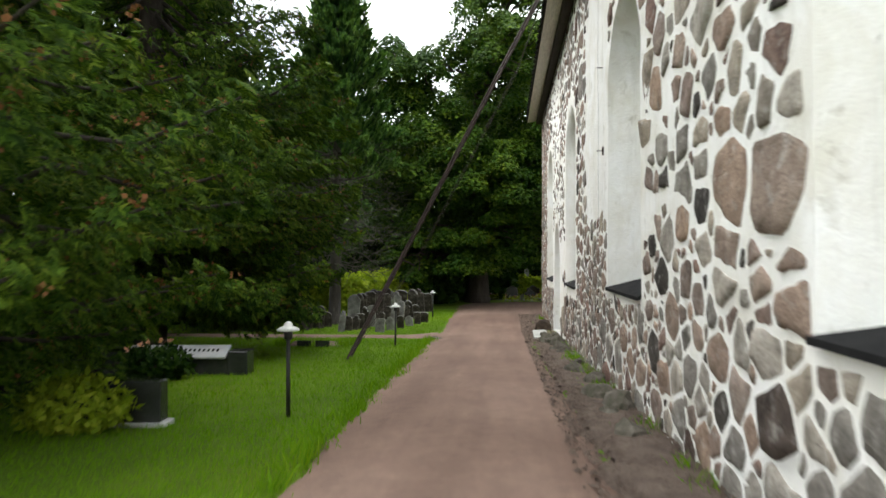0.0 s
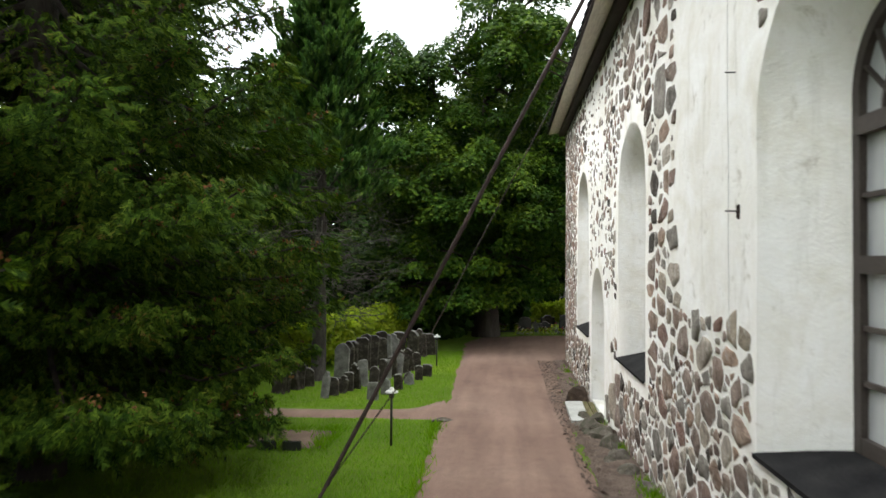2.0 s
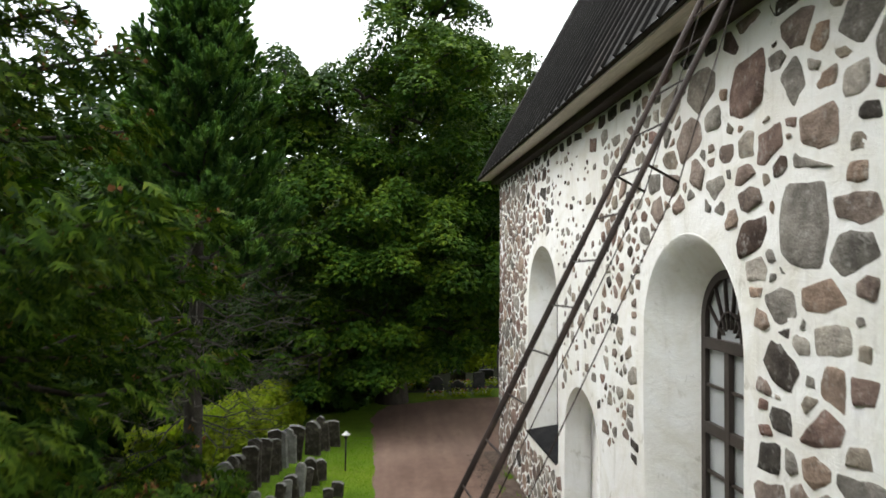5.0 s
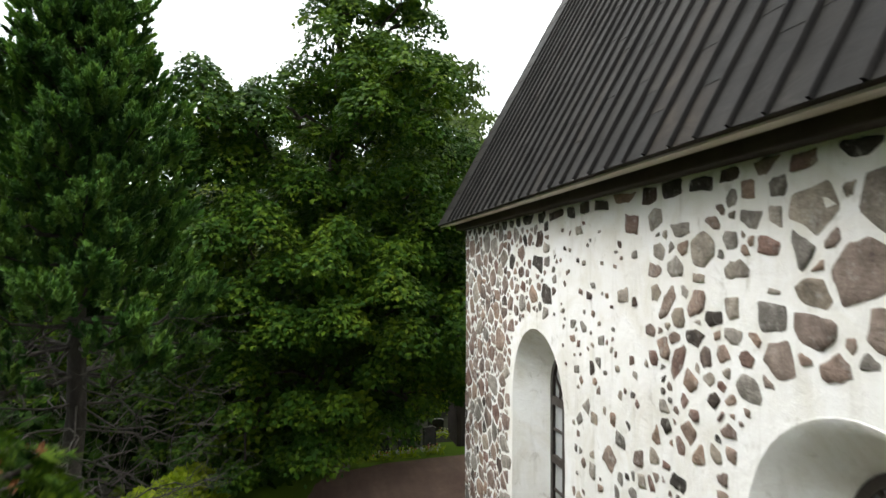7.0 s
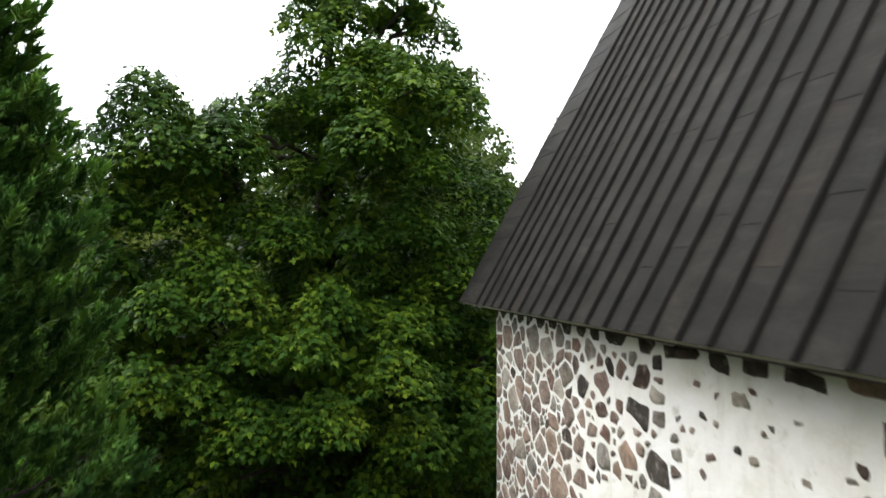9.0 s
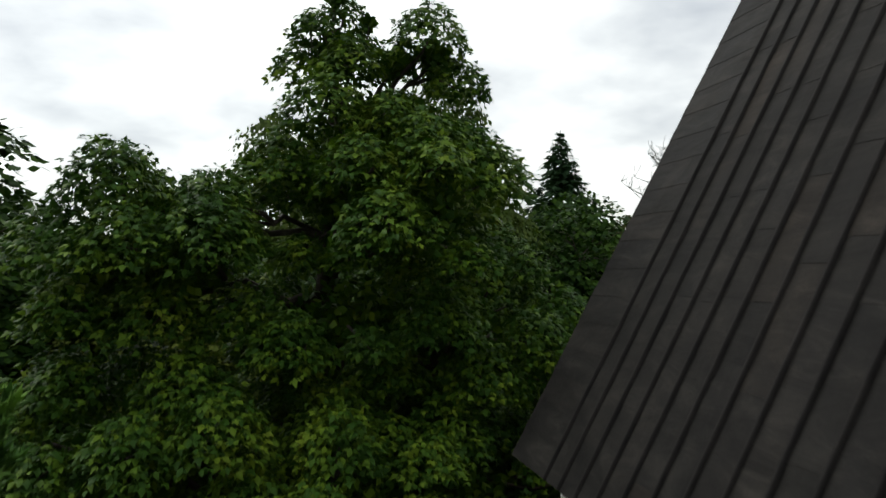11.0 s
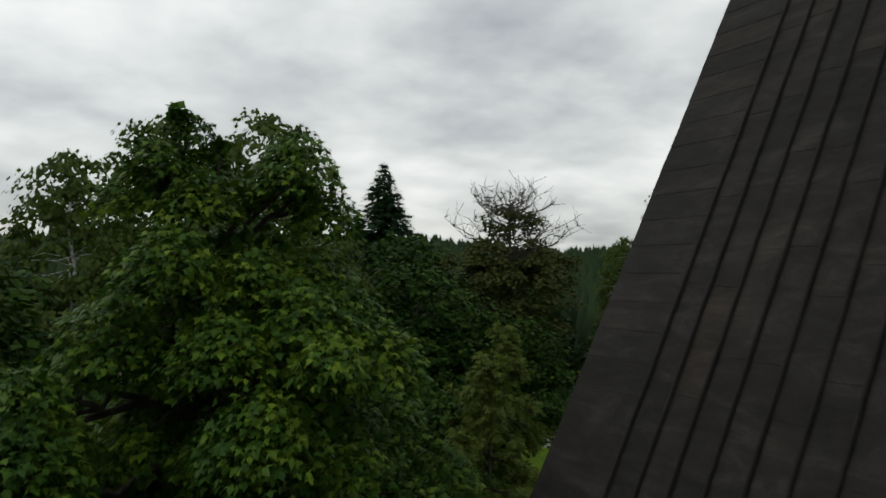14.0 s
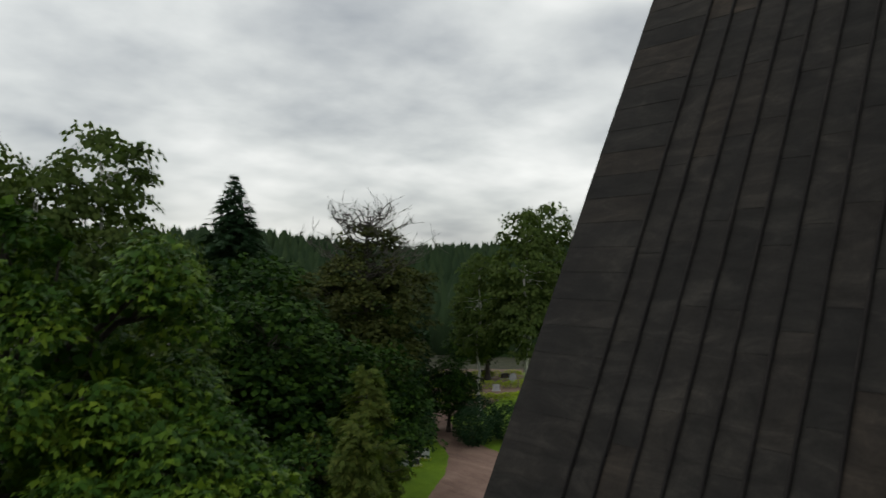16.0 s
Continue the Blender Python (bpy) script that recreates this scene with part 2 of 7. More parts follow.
PLASTER = plaster_surface()
RED_STOPS = [(0.0, (0.20, 0.128, 0.110)), (0.3, (0.225, 0.178, 0.158)), (0.55, (0.31, 0.228, 0.178)), (0.8, (0.27, 0.222, 0.196)), (1.0, (0.17, 0.135, 0.12))]
GREY_STOPS = [(0.0, (0.17, 0.162, 0.150)), (0.3, (0.25, 0.237, 0.218)), (0.6, (0.36, 0.337, 0.305)), (0.85, (0.31, 0.268, 0.218)), (1.0, (0.20, 0.188, 0.175))]
# dark stones, deepened so the course under the eaves carries its shadow
DARK_STOPS = [(0.0, (0.05, 0.047, 0.044)), (0.5, (0.075, 0.068, 0.062)), (1.0, (0.09, 0.065, 0.056))]
STONE = [stone_surface("red_granite", RED_STOPS, True), stone_surface("grey_granite", GREY_STOPS, True), stone_surface("dark_granite", DARK_STOPS, True)]
STONE_FAR = [stone_surface("red_granite_rubble", RED_STOPS, False), stone_surface("grey_granite_rubble", GREY_STOPS, False), stone_surface("dark_granite_rubble", DARK_STOPS, False)]
STONE_RIM = [stone_surface(k, q, True, True) for k, q in (("limed_red_granite", RED_STOPS), ("limed_grey_granite", GREY_STOPS), ("limed_dark_granite", DARK_STOPS))]
STONE_FAR_RIM = [stone_surface(k, q, False, True) for k, q in (("limed_red_rubble", RED_STOPS), ("limed_grey_rubble", GREY_STOPS), ("limed_dark_rubble", DARK_STOPS))]
GROUND, PATH = ground_surface(), path_surface()
ROOF, ROOF_FAR = roof_surface("roof_sheet_metal", True), roof_surface("roof_sheet_metal_rest", False)
PANE = pane_surface()
GRAVEL = rough_surface("grey_gravel", (0.105, 0.077, 0.061), (0.16, 0.118, 0.095), (0.215, 0.165, 0.137), 5.5, 75, 0.95, 1.0, 0.03)
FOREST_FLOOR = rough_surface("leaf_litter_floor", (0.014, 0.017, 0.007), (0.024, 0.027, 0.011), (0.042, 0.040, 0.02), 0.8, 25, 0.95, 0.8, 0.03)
SAND = rough_surface("grave_sand", (0.075, 0.052, 0.034), (0.125, 0.085, 0.058), (0.19, 0.135, 0.095), 2.0, 70, 0.95, 0.7, 0.01)
FRAME = rough_surface("dark_brown_window_paint", (0.035, 0.028, 0.024), (0.05, 0.04, 0.035), (0.065, 0.054, 0.048), 3, 60, 0.55, 0.3, 0.003)
SILL = rough_surface("black_sheet_metal_sill", (0.012, 0.012, 0.013), (0.018, 0.018, 0.019), (0.027, 0.027, 0.027), 4, 50, 0.85, 0.3, 0.004, specular=0.05)
FASCIA = rough_surface("cream_painted_board", (0.42, 0.39, 0.32), (0.52, 0.49, 0.41), (0.58, 0.55, 0.47), 2.0, 40, 0.75, 0.3, 0.004, stretch=(1, 0.1, 1))
TARRED = rough_surface("tarred_timber", (0.018, 0.014, 0.012), (0.03, 0.024, 0.02), (0.045, 0.036, 0.03), 3, 50, 0.8, 0.4, 0.006)
LADDER_PAINT = rough_surface("brown_painted_steel", (0.018, 0.012, 0.010), (0.029, 0.020, 0.017), (0.050, 0.033, 0.027), 6, 80, 0.65, 0.25, 0.003, specular=0.2)
IRON = rough_surface("black_painted_iron", (0.015, 0.016, 0.015), (0.022, 0.023, 0.022), (0.035, 0.034, 0.03), 8, 90, 0.45, 0.2, 0.002)
CAP = rough_surface("pale_lamp_cap", (0.42, 0.43, 0.42), (0.58, 0.59, 0.57), (0.68, 0.68, 0.66), 20, 90, 0.4, 0.2, 0.002)
LIGHT_GRANITE = rough_surface("pale_grey_granite", (0.33, 0.34, 0.35), (0.42, 0.43, 0.44), (0.5, 0.5, 0.5), 4, 120, 0.5, 0.2, 0.003)
BLACK_GRANITE = rough_surface("polished_black_granite", (0.018, 0.02, 0.02), (0.03, 0.032, 0.032), (0.05, 0.052, 0.052), 5, 140, 0.25, 0.1, 0.002, specular=0.5)
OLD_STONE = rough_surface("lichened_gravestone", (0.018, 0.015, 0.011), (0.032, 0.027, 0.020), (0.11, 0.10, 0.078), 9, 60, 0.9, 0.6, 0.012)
PALE_STONE = rough_surface("pale_gravestone", (0.08, 0.08, 0.072), (0.15, 0.15, 0.138), (0.28, 0.28, 0.26), 6, 60, 0.9, 0.6, 0.012)
ROCK = rough_surface("mossy_field_stone", (0.035, 0.038, 0.018), (0.085, 0.075, 0.058), (0.19, 0.17, 0.145), 5, 45, 0.9, 0.7, 0.015)
BROWN_ROCK = rough_surface("brown_field_stone", (0.03, 0.02, 0.014), (0.058, 0.04, 0.029), (0.14, 0.105, 0.08), 5, 45, 0.9, 0.7, 0.015)
MOSSY_BOARD = rough_surface("mossy_weathered_board", (0.05, 0.042, 0.018), (0.11, 0.095, 0.04), (0.19, 0.17, 0.09), 7, 60, 0.95, 0.6, 0.01, stretch=(6, 0.6, 1))
CONCRETE = rough_surface("pale_concrete_slab", (0.32, 0.33, 0.31), (0.42, 0.43, 0.41), (0.5, 0.51, 0.5), 5, 60, 0.9, 0.4, 0.008)
BARK = rough_surface("grey_brown_bark", (0.024, 0.019, 0.015), (0.044, 0.036, 0.030), (0.08, 0.068, 0.057), 6, 45, 0.95, 0.9, 0.03, stretch=(1, 1, 0.25))
PINE_BARK = rough_surface("grey_pine_bark", (0.030, 0.027, 0.024), (0.055, 0.049, 0.043), (0.10, 0.092, 0.083), 6, 50, 0.95, 0.9, 0.03, stretch=(1, 1, 0.3))
TWIG = rough_surface("dead_grey_twig", (0.04, 0.036, 0.03), (0.07, 0.063, 0.055), (0.12, 0.11, 0.10), 6, 60, 0.95, 0.5, 0.005)
BIRCH_BARK = rough_surface("white_birch_bark", (0.12, 0.11, 0.10), (0.5, 0.49, 0.46), (0.62, 0.61, 0.58), 4, 30, 0.8, 0.4, 0.008, stretch=(1, 1, 3))
MAPLE_LEAF = leaf_surface("maple_leaves", [(0.28, (0.012, 0.034, 0.005)), (0.5, (0.024, 0.060, 0.007)), (0.66, (0.070, 0.120, 0.010)), (0.82, (0.140, 0.185, 0.017)), (0.9, (0.15, 0.13, 0.02))], 0.10, specular=0.06, roughness=0.5, patch=0.7, spread=0.3)
LINDEN_LEAF = leaf_surface("linden_leaves", [(0.25, (0.005, 0.016, 0.003)), (0.5, (0.012, 0.032, 0.004)), (0.8, (0.032, 0.064, 0.007))], 0.12, patch=0.8)
BIRCH_LEAF = leaf_surface("birch_leaves", [(0.25, (0.024, 0.040, 0.010)), (0.5, (0.042, 0.066, 0.015)), (0.78, (0.074, 0.098, 0.026))], 0.3)
THUJA_LEAF = leaf_surface("thuja_sprays", [(0.25, (0.010, 0.024, 0.005)), (0.45, (0.024, 0.052, 0.007)), (0.6, (0.052, 0.094, 0.011)), (0.74, (0.11, 0.16, 0.018)), (0.81, (0.14, 0.095, 0.03)), (0.88, (0.12, 0.055, 0.022))], 0.14, 0.65, 1.6, 0.02)
CONE = leaf_surface("thuja_cones", [(0.2, (0.075, 0.035, 0.016)), (0.5, (0.16, 0.075, 0.032)), (0.85, (0.24, 0.13, 0.055))], 0.05, 0.8)
GOLD_THUJA = leaf_surface("golden_thuja_sprays", [(0.12, (0.026, 0.042, 0.010)), (0.5, (0.055, 0.078, 0.016)), (0.85, (0.095, 0.105, 0.024))], 0.25, 0.65, 0.9, 0.04)
PINE_NEEDLE = leaf_surface("pine_needles", [(0.2, (0.018, 0.046, 0.014)), (0.42, (0.045, 0.108, 0.027)), (0.6, (0.09, 0.185, 0.042)), (0.8, (0.14, 0.245, 0.052))], 0.12, 0.6, 1.6, 0.05, 0.5)
FINE_LEAF = leaf_surface("fine_yellow_green_leaves", [(0.15, (0.04, 0.06, 0.012)), (0.5, (0.078, 0.105, 0.02)), (0.85, (0.13, 0.15, 0.032))], 0.3, 0.65, 0.8)
LARCH_LEAF = leaf_surface("brownish_larch_needles", [(0.15, (0.018, 0.026, 0.007)), (0.5, (0.034, 0.043, 0.011)), (0.85, (0.064, 0.066, 0.017))], 0.2, 0.6)
HEDGE_LEAF = leaf_surface("hedge_leaves", [(0.15, (0.10, 0.15, 0.014)), (0.5, (0.22, 0.29, 0.024)), (0.85, (0.36, 0.40, 0.045))], 0.45)
DARK_BUSH = leaf_surface("dark_clipped_leaves", [(0.15, (0.010, 0.026, 0.012)), (0.5, (0.018, 0.042, 0.018)), (0.85, (0.03, 0.06, 0.024))], 0.15)
FAR_WOOD = leaf_surface("far_conifer_forest", [(0.1, (0.009, 0.018, 0.009)), (0.5, (0.015, 0.028, 0.012)), (0.9, (0.026, 0.042, 0.016))], 0.0, 0.9, 0.01)
GRASS_BLADE = leaf_surface("grass_blades", [(0.1, (0.062, 0.138, 0.006)), (0.5, (0.114, 0.226, 0.010)), (0.88, (0.18, 0.265, 0.015))], 0.4, 0.6, 0.35)
ROSE = leaf_surface("pink_rose_petals", [(0.1, (0.55, 0.22, 0.2)), (0.5, (0.7, 0.34, 0.28)), (0.9, (0.8, 0.5, 0.42))], 0.3)
RED_FLOWER = leaf_surface("red_and_white_flowers", [(0.1, (0.45, 0.03, 0.03)), (0.5, (0.5, 0.08, 0.12)), (0.62, (0.7, 0.66, 0.62)), (0.9, (0.8, 0.78, 0.72))], 0.2)

# ---- mesh helpers ----
RNG = np.random.default_rng(7)


def np_mesh(name, verts, faces, mats, smooth=False, index=None):
    """A mesh from arrays; faces is an (n, k) array or a list of tuples."""
    me = bpy.data.meshes.new(name)
    if isinstance(faces, np.ndarray):
        n, k = faces.shape
        me.vertices.add(len(verts))
        me.vertices.foreach_set("co", np.ascontiguousarray(verts, np.float32).ravel())
        me.loops.add(n * k)
        me.loops.foreach_set("vertex_index", np.ascontiguousarray(faces, np.int32).ravel())
        me.polygons.add(n)
        me.polygons.foreach_set("loop_start", np.arange(0, n * k, k, dtype=np.int32))
        me.update(calc_edges=True)
    else:
        me.from_pydata([tuple(v) for v in verts], [], [tuple(f) for f in faces])
    for m in mats if isinstance(mats, (list, tuple)) else [mats]:
        me.materials.append(m)
    if index is not None:
        me.polygons.foreach_set("material_index", np.asarray(index, np.int32))
    if smooth:
        me.polygons.foreach_set("use_smooth", np.ones(len(me.polygons), bool))
    me.update()
    return me


def bm_mesh(name, bm, mats, smooth=False):
    me = bpy.data.meshes.new(name)
    bm.normal_update()
    bm.to_mesh(me)
    bm.free()
    for m in mats if isinstance(mats, (list, tuple)) else [mats]:
        me.materials.append(m)
    if smooth:
        me.polygons.foreach_set("use_smooth", np.ones(len(me.polygons), bool))
    return me


def part(name, me, parent, label=""):
    ob = new(name, me)
    ob.parent = parent
    return tagged(ob, label) if label else ob


def thing(name, label, category, group="", kind="", at=(0, 0, 0), turn=0.0, me=None):
    ob = new(name, me)
    ob.matrix_basis = pose(*at, 0, 0, turn)
    return tagged(ob, label, category, group, kind)


def box_bm(bm, x0, x1, y0, y1, z0, z1, bevel=0.0, rough=0.0, segs=1):
    """Adds a bevelled box to bm; rough jitters its corners."""
    vs = bmesh.ops.create_cube(bm, size=1.0)["verts"]
    for v in vs:
        v.co = Vector(((x0 + x1) / 2 + v.co.x * (x1 - x0), (y0 + y1) / 2 + v.co.y * (y1 - y0), (z0 + z1) / 2 + v.co.z * (z1 - z0)))
        if rough:
            v.co += Vector([random.uniform(-rough, rough) for _ in range(3)])
    if bevel:
        edges = list({e for v in vs for e in v.link_edges})
        bmesh.ops.bevel(bm, geom=edges, offset=bevel, segments=segs, profile=0.5, affect="EDGES")
    return bm


def box_mesh(name, dims, mats, bevel=0.01, rough=0.0, segs=1):
    bm = bmesh.new()
    box_bm(bm, *dims, bevel, rough, segs)
    return bm_mesh(name, bm, mats)


def tube(points, radii, sides=8, cap=True):
    """Vertices and quads of a tube along points."""
    pts = np.asarray(points, float)
    n = len(pts)
    tang = np.gradient(pts, axis=0)
    tang /= np.linalg.norm(tang, axis=1)[:, None] + 1e-9
    ref = np.array([0.31, 0.87, 0.12])
    verts = []
    for p, t, r in zip(pts, tang, radii):
        a = np.cross(t, ref if abs(t @ ref) < 0.9 else np.array([1.0, 0, 0]))
        a /= np.linalg.norm(a)
        b = np.cross(t, a)
        ang = np.linspace(0, 2 * math.pi, sides, endpoint=False)
        verts.append(p + r * (np.cos(ang)[:, None] * a + np.sin(ang)[:, None] * b))
    verts = np.concatenate(verts)
    faces = []
    for i in range(n - 1):
        for j in range(sides):
            k = (j + 1) % sides
            faces.append((i * sides + j, i * sides + k, (i + 1) * sides + k, (i + 1) * sides + j))
    if cap:
        for start in (0, (n - 1) * sides):
            for j in range(1, sides - 1, 1):
                faces.append((start, start + j, start + j + 1, start + j + 1))
    return verts, np.array(faces)


def join_tubes(tubes):
    vs, fs, off = [], [], 0
    for v, f in tubes:
        vs.append(v)
        fs.append(f + off)
        off += len(v)
    return np.concatenate(vs), np.concatenate(fs)


def tube_mesh(name, tubes, mat):
    """One mesh from several tubes; end caps become triangles."""
    v, f = join_tubes(tubes)
    faces = [tuple(q[:3]) if q[2] == q[3] else tuple(q) for q in f.tolist()]
    return np_mesh(name, v, faces, mat, True)


def unit(a):
    return a / (np.linalg.norm(a, axis=-1, keepdims=True) + 1e-9)


def scatter(tv, tf, pos, axis, normal, size):
    """Copies a small template (y along axis, z along normal) to every place, as one pair of arrays."""
    y = unit(axis)
    z = unit(normal - (normal * y).sum(1, keepdims=True) * y)
    x = np.cross(y, z)
    s = np.asarray(size)[:, None, None]
    v = pos[:, None, :] + s * (tv[None, :, 0:1] * x[:, None, :] + tv[None, :, 1:2] * y[:, None, :] + tv[None, :, 2:3] * z[:, None, :])
    f = tf[None] + (np.arange(len(pos)) * len(tv))[:, None, None]
    return v.reshape(-1, 3), f.reshape(-1, tf.shape[1])


def smooth_step(a, b, v):
    s = np.clip((v - a) / (b - a), 0, 1)
    return s * s * (3 - 2 * s)


def ground_z(x, y):
    """The churchyard falls gently along the church and levels out past it; woodland hills rise far off."""
    x, y = np.asarray(x, float), np.asarray(y, float)
    yy = np.clip(y, -12, 40)
    z = (0.48 - 0.046 * (yy - 5.3)) * (1 - smooth_step(12, 20, yy))
    d = np.hypot(x, y - 10)
    z = z + 25 * smooth_step(190, 620, d) * (0.75 + 0.3 * np.sin(np.arctan2(x, y) * 5 + 0.6) + 0.12 * np.sin(np.arctan2(x, y) * 17))
    return z - 3.0 * smooth_step(60, 120, d) * (1 - smooth_step(170, 300, d))


def gz(x, y):
    return float(ground_z(x, y))

# ---- ground, paths, gravel ----
def ground_sheet():
    near_x = np.concatenate([-np.geomspace(2200, 14, 34), np.linspace(-13, 14, 55), np.geomspace(15, 2200, 36)])
    near_y = np.concatenate([-np.geomspace(2200, 14, 26), np.linspace(-13, 34, 95), np.geomspace(35, 2200, 40)])
    gx, gy = np.meshgrid(near_x, near_y, indexing="ij")
    z = ground_z(gx, gy)
    lump = np.array([[noise.noise((a * 0.9, b * 0.9, 3.1)) for b in near_y] for a in near_x])
    z = z + np.where((np.abs(gx) < 14) & (gy > -13) & (gy < 34), 0.012 * lump - 0.004, 0)
    n, m = gx.shape
    idx = np.arange(n * m).reshape(n, m)
    f = np.stack([idx[:-1, :-1], idx[1:, :-1], idx[1:, 1:], idx[:-1, 1:]], -1).reshape(-1, 4)
    mx, my = gx.ravel()[f].mean(1), gy.ravel()[f].mean(1)
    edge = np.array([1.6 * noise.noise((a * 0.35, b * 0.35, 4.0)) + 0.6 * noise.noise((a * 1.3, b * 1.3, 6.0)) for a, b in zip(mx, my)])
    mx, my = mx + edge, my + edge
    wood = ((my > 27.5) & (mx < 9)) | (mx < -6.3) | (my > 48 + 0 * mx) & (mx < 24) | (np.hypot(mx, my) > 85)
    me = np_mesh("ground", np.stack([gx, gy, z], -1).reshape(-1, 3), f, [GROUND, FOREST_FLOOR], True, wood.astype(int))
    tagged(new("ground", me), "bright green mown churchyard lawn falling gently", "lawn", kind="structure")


def ribbon(name, line, mat, lift, label, category, across=8, ragged=0.05):
    """A strip on the ground; line holds (x left, y left, x right, y right), its edges ragged."""
    rows = []
    for i, (a, b) in enumerate(zip(line[:-1], line[1:])):
        length = max(math.dist(a[:2], b[:2]), math.dist(a[2:], b[2:]))
        k = max(2, int(length / 0.22))
        for s in range(k):
            rows.append(np.array(a) + (np.array(b) - np.array(a)) * s / k)
    rows.append(np.array(line[-1]))
    verts = []
    for i, r in enumerate(rows):
        left, right = r[:2].astype(float), r[2:].astype(float)
        way = unit((right - left)[None])[0]
        left += way * ragged * (noise.noise((left[0] * 1.7, left[1] * 1.7, 0)) + 0.5 * noise.noise((left[0] * 6, left[1] * 6, 2)))
        right += way * ragged * (noise.noise((right[0] * 1.7, right[1] * 1.7, 7)) + 0.5 * noise.noise((right[0] * 6, right[1] * 6, 9)))
        for j in range(across + 1):
            u = j / across
            p = left + (right - left) * u
            crown = lift * min(1, 6 * min(u, 1 - u)) + 0.012 * (1 - (2 * u - 1) ** 2)
            verts.append((p[0], p[1], gz(*p) + crown + 0.006 * noise.noise((p[0] * 1.1, p[1] * 1.1, 5))))
    n, m = len(rows), across + 1
    idx = np.arange(n * m).reshape(n, m)
    f = np.stack([idx[:-1, :-1], idx[:-1, 1:], idx[1:, 1:], idx[1:, :-1]], -1).reshape(-1, 4)
    return tagged(new(name, np_mesh(name, np.array(verts), f, mat, True)), label, category, kind="structure")


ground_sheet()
ribbon("path", [(-0.95, -14, 0.62, -14), (-1.06, 2, 0.6, 2), (-1.2, 4.8, 0.6, 5), (-1.34, 8.2, 0.6, 7), (-1.42, 12, 0.52, 11.5), (-1.46, 14, 0.62, 14.5), (-1.47, 16, 0.7, 17),
                (-1.55, 20.8, 0.85, 20.6), (-1.65, 24.2, 2.6, 21.6), (-1.2, 25.6, 4.6, 22.6), (0.4, 26.3, 6.6, 24.6), (4.4, 27.0, 8.4, 27.4), (3.6, 31.0, 9.6, 29.6), (7.0, 34.8, 12.4, 32.4),
                (14.8, 38.2, 17.1, 35.6), (19.6, 41.0, 22.3, 38.9), (22.8, 43.2, 24.8, 41.2), (25.3, 45.5, 28.0, 43.6), (27.3, 49.0, 28.9, 48.4), (30.2, 53.0, 31.6, 52.2), (33.5, 56.5, 35.0, 55.0), (44.0, 66.0, 46.0, 64.0)],
       PATH, 0.03, "reddish crushed-stone path along the church", "path", 10, 0.07)
ribbon("side_path", [(-14, 14.0, -14, 13.2), (-6, 14.4, -6, 13.6), (-3.2, 14.5, -3.1, 13.82), (-2.05, 14.75, -2.1, 13.86), (-1.55, 15.7, -1.3, 13.8)], PATH, 0.024,
       "narrow reddish gravel path branching off between lawns", "path", 6, 0.06)
ribbon("gravel_strip", [(0.6, -14, 1.16, -14), (0.58, 2, 1.16, 2), (0.58, 7, 1.16, 7), (0.54, 11.5, 1.16, 11.5), (0.6, 14.5, 1.16, 14.5), (0.72, 18, 1.16, 18), (0.84, 20.7, 1.16, 20.7)], GRAVEL, 0.028,
       "grey gravel strip along the foot of the wall", "gravel", 8, 0.17)
ribbon("far_gravel", [(27, 58, 33, 52), (36, 64, 44, 56), (46, 74, 56, 66)], SAND, 0.02, "pale sandy ground between the far graves", "gravel", 6, 0.5)


def pebbles():
    """Loose stones on the gravel strip."""
    n = 12000
    y = RNG.uniform(1.5, 20.5, n)
    x = 1.12 - 0.72 * RNG.random(n) ** 1.3
    tv = np.array([(1, 0, 0), (0.2, 0.9, 0.1), (-0.8, 0.5, 0), (-0.7, -0.6, 0), (0.3, -0.85, 0), (0, 0, 0.75)])
    tf = np.array([(0, 1, 5), (1, 2, 5), (2, 3, 5), (3, 4, 5), (4, 0, 5)])
    pos = np.stack([x, y, ground_z(x, y) + 0.034], 1)
    ax = np.stack([RNG.standard_normal(n), RNG.standard_normal(n), 0.2 * RNG.standard_normal(n)], 1)
    up = np.tile((0.0, 0.0, 1.0), (n, 1)) + 0.3 * RNG.standard_normal((n, 3))
    v, f = scatter(tv, tf, pos, ax, up, 0.006 + 0.026 * RNG.random(n) ** 3)
    tagged(new("pebbles", np_mesh("pebbles", v, f, GRAVEL)), "small grey pebbles scattered along the wall foot", "pebbles", kind="stuff")


def on_path(x, y):
    main = (x > -1.06 - 0.03 * np.clip(y, 0, 16) - 0.01) & (y < 20.5)
    main |= (y >= 20.5) & (x > -1.5)
    side = (y > 13.8) & (y < 14.62 + np.clip((x + 2.3) * 1.0, 0, 1.1))
    bed = (x > -4.05) & (x < -2.8) & (y > 11.62) & (y < 12.78)
    return main | side | bed


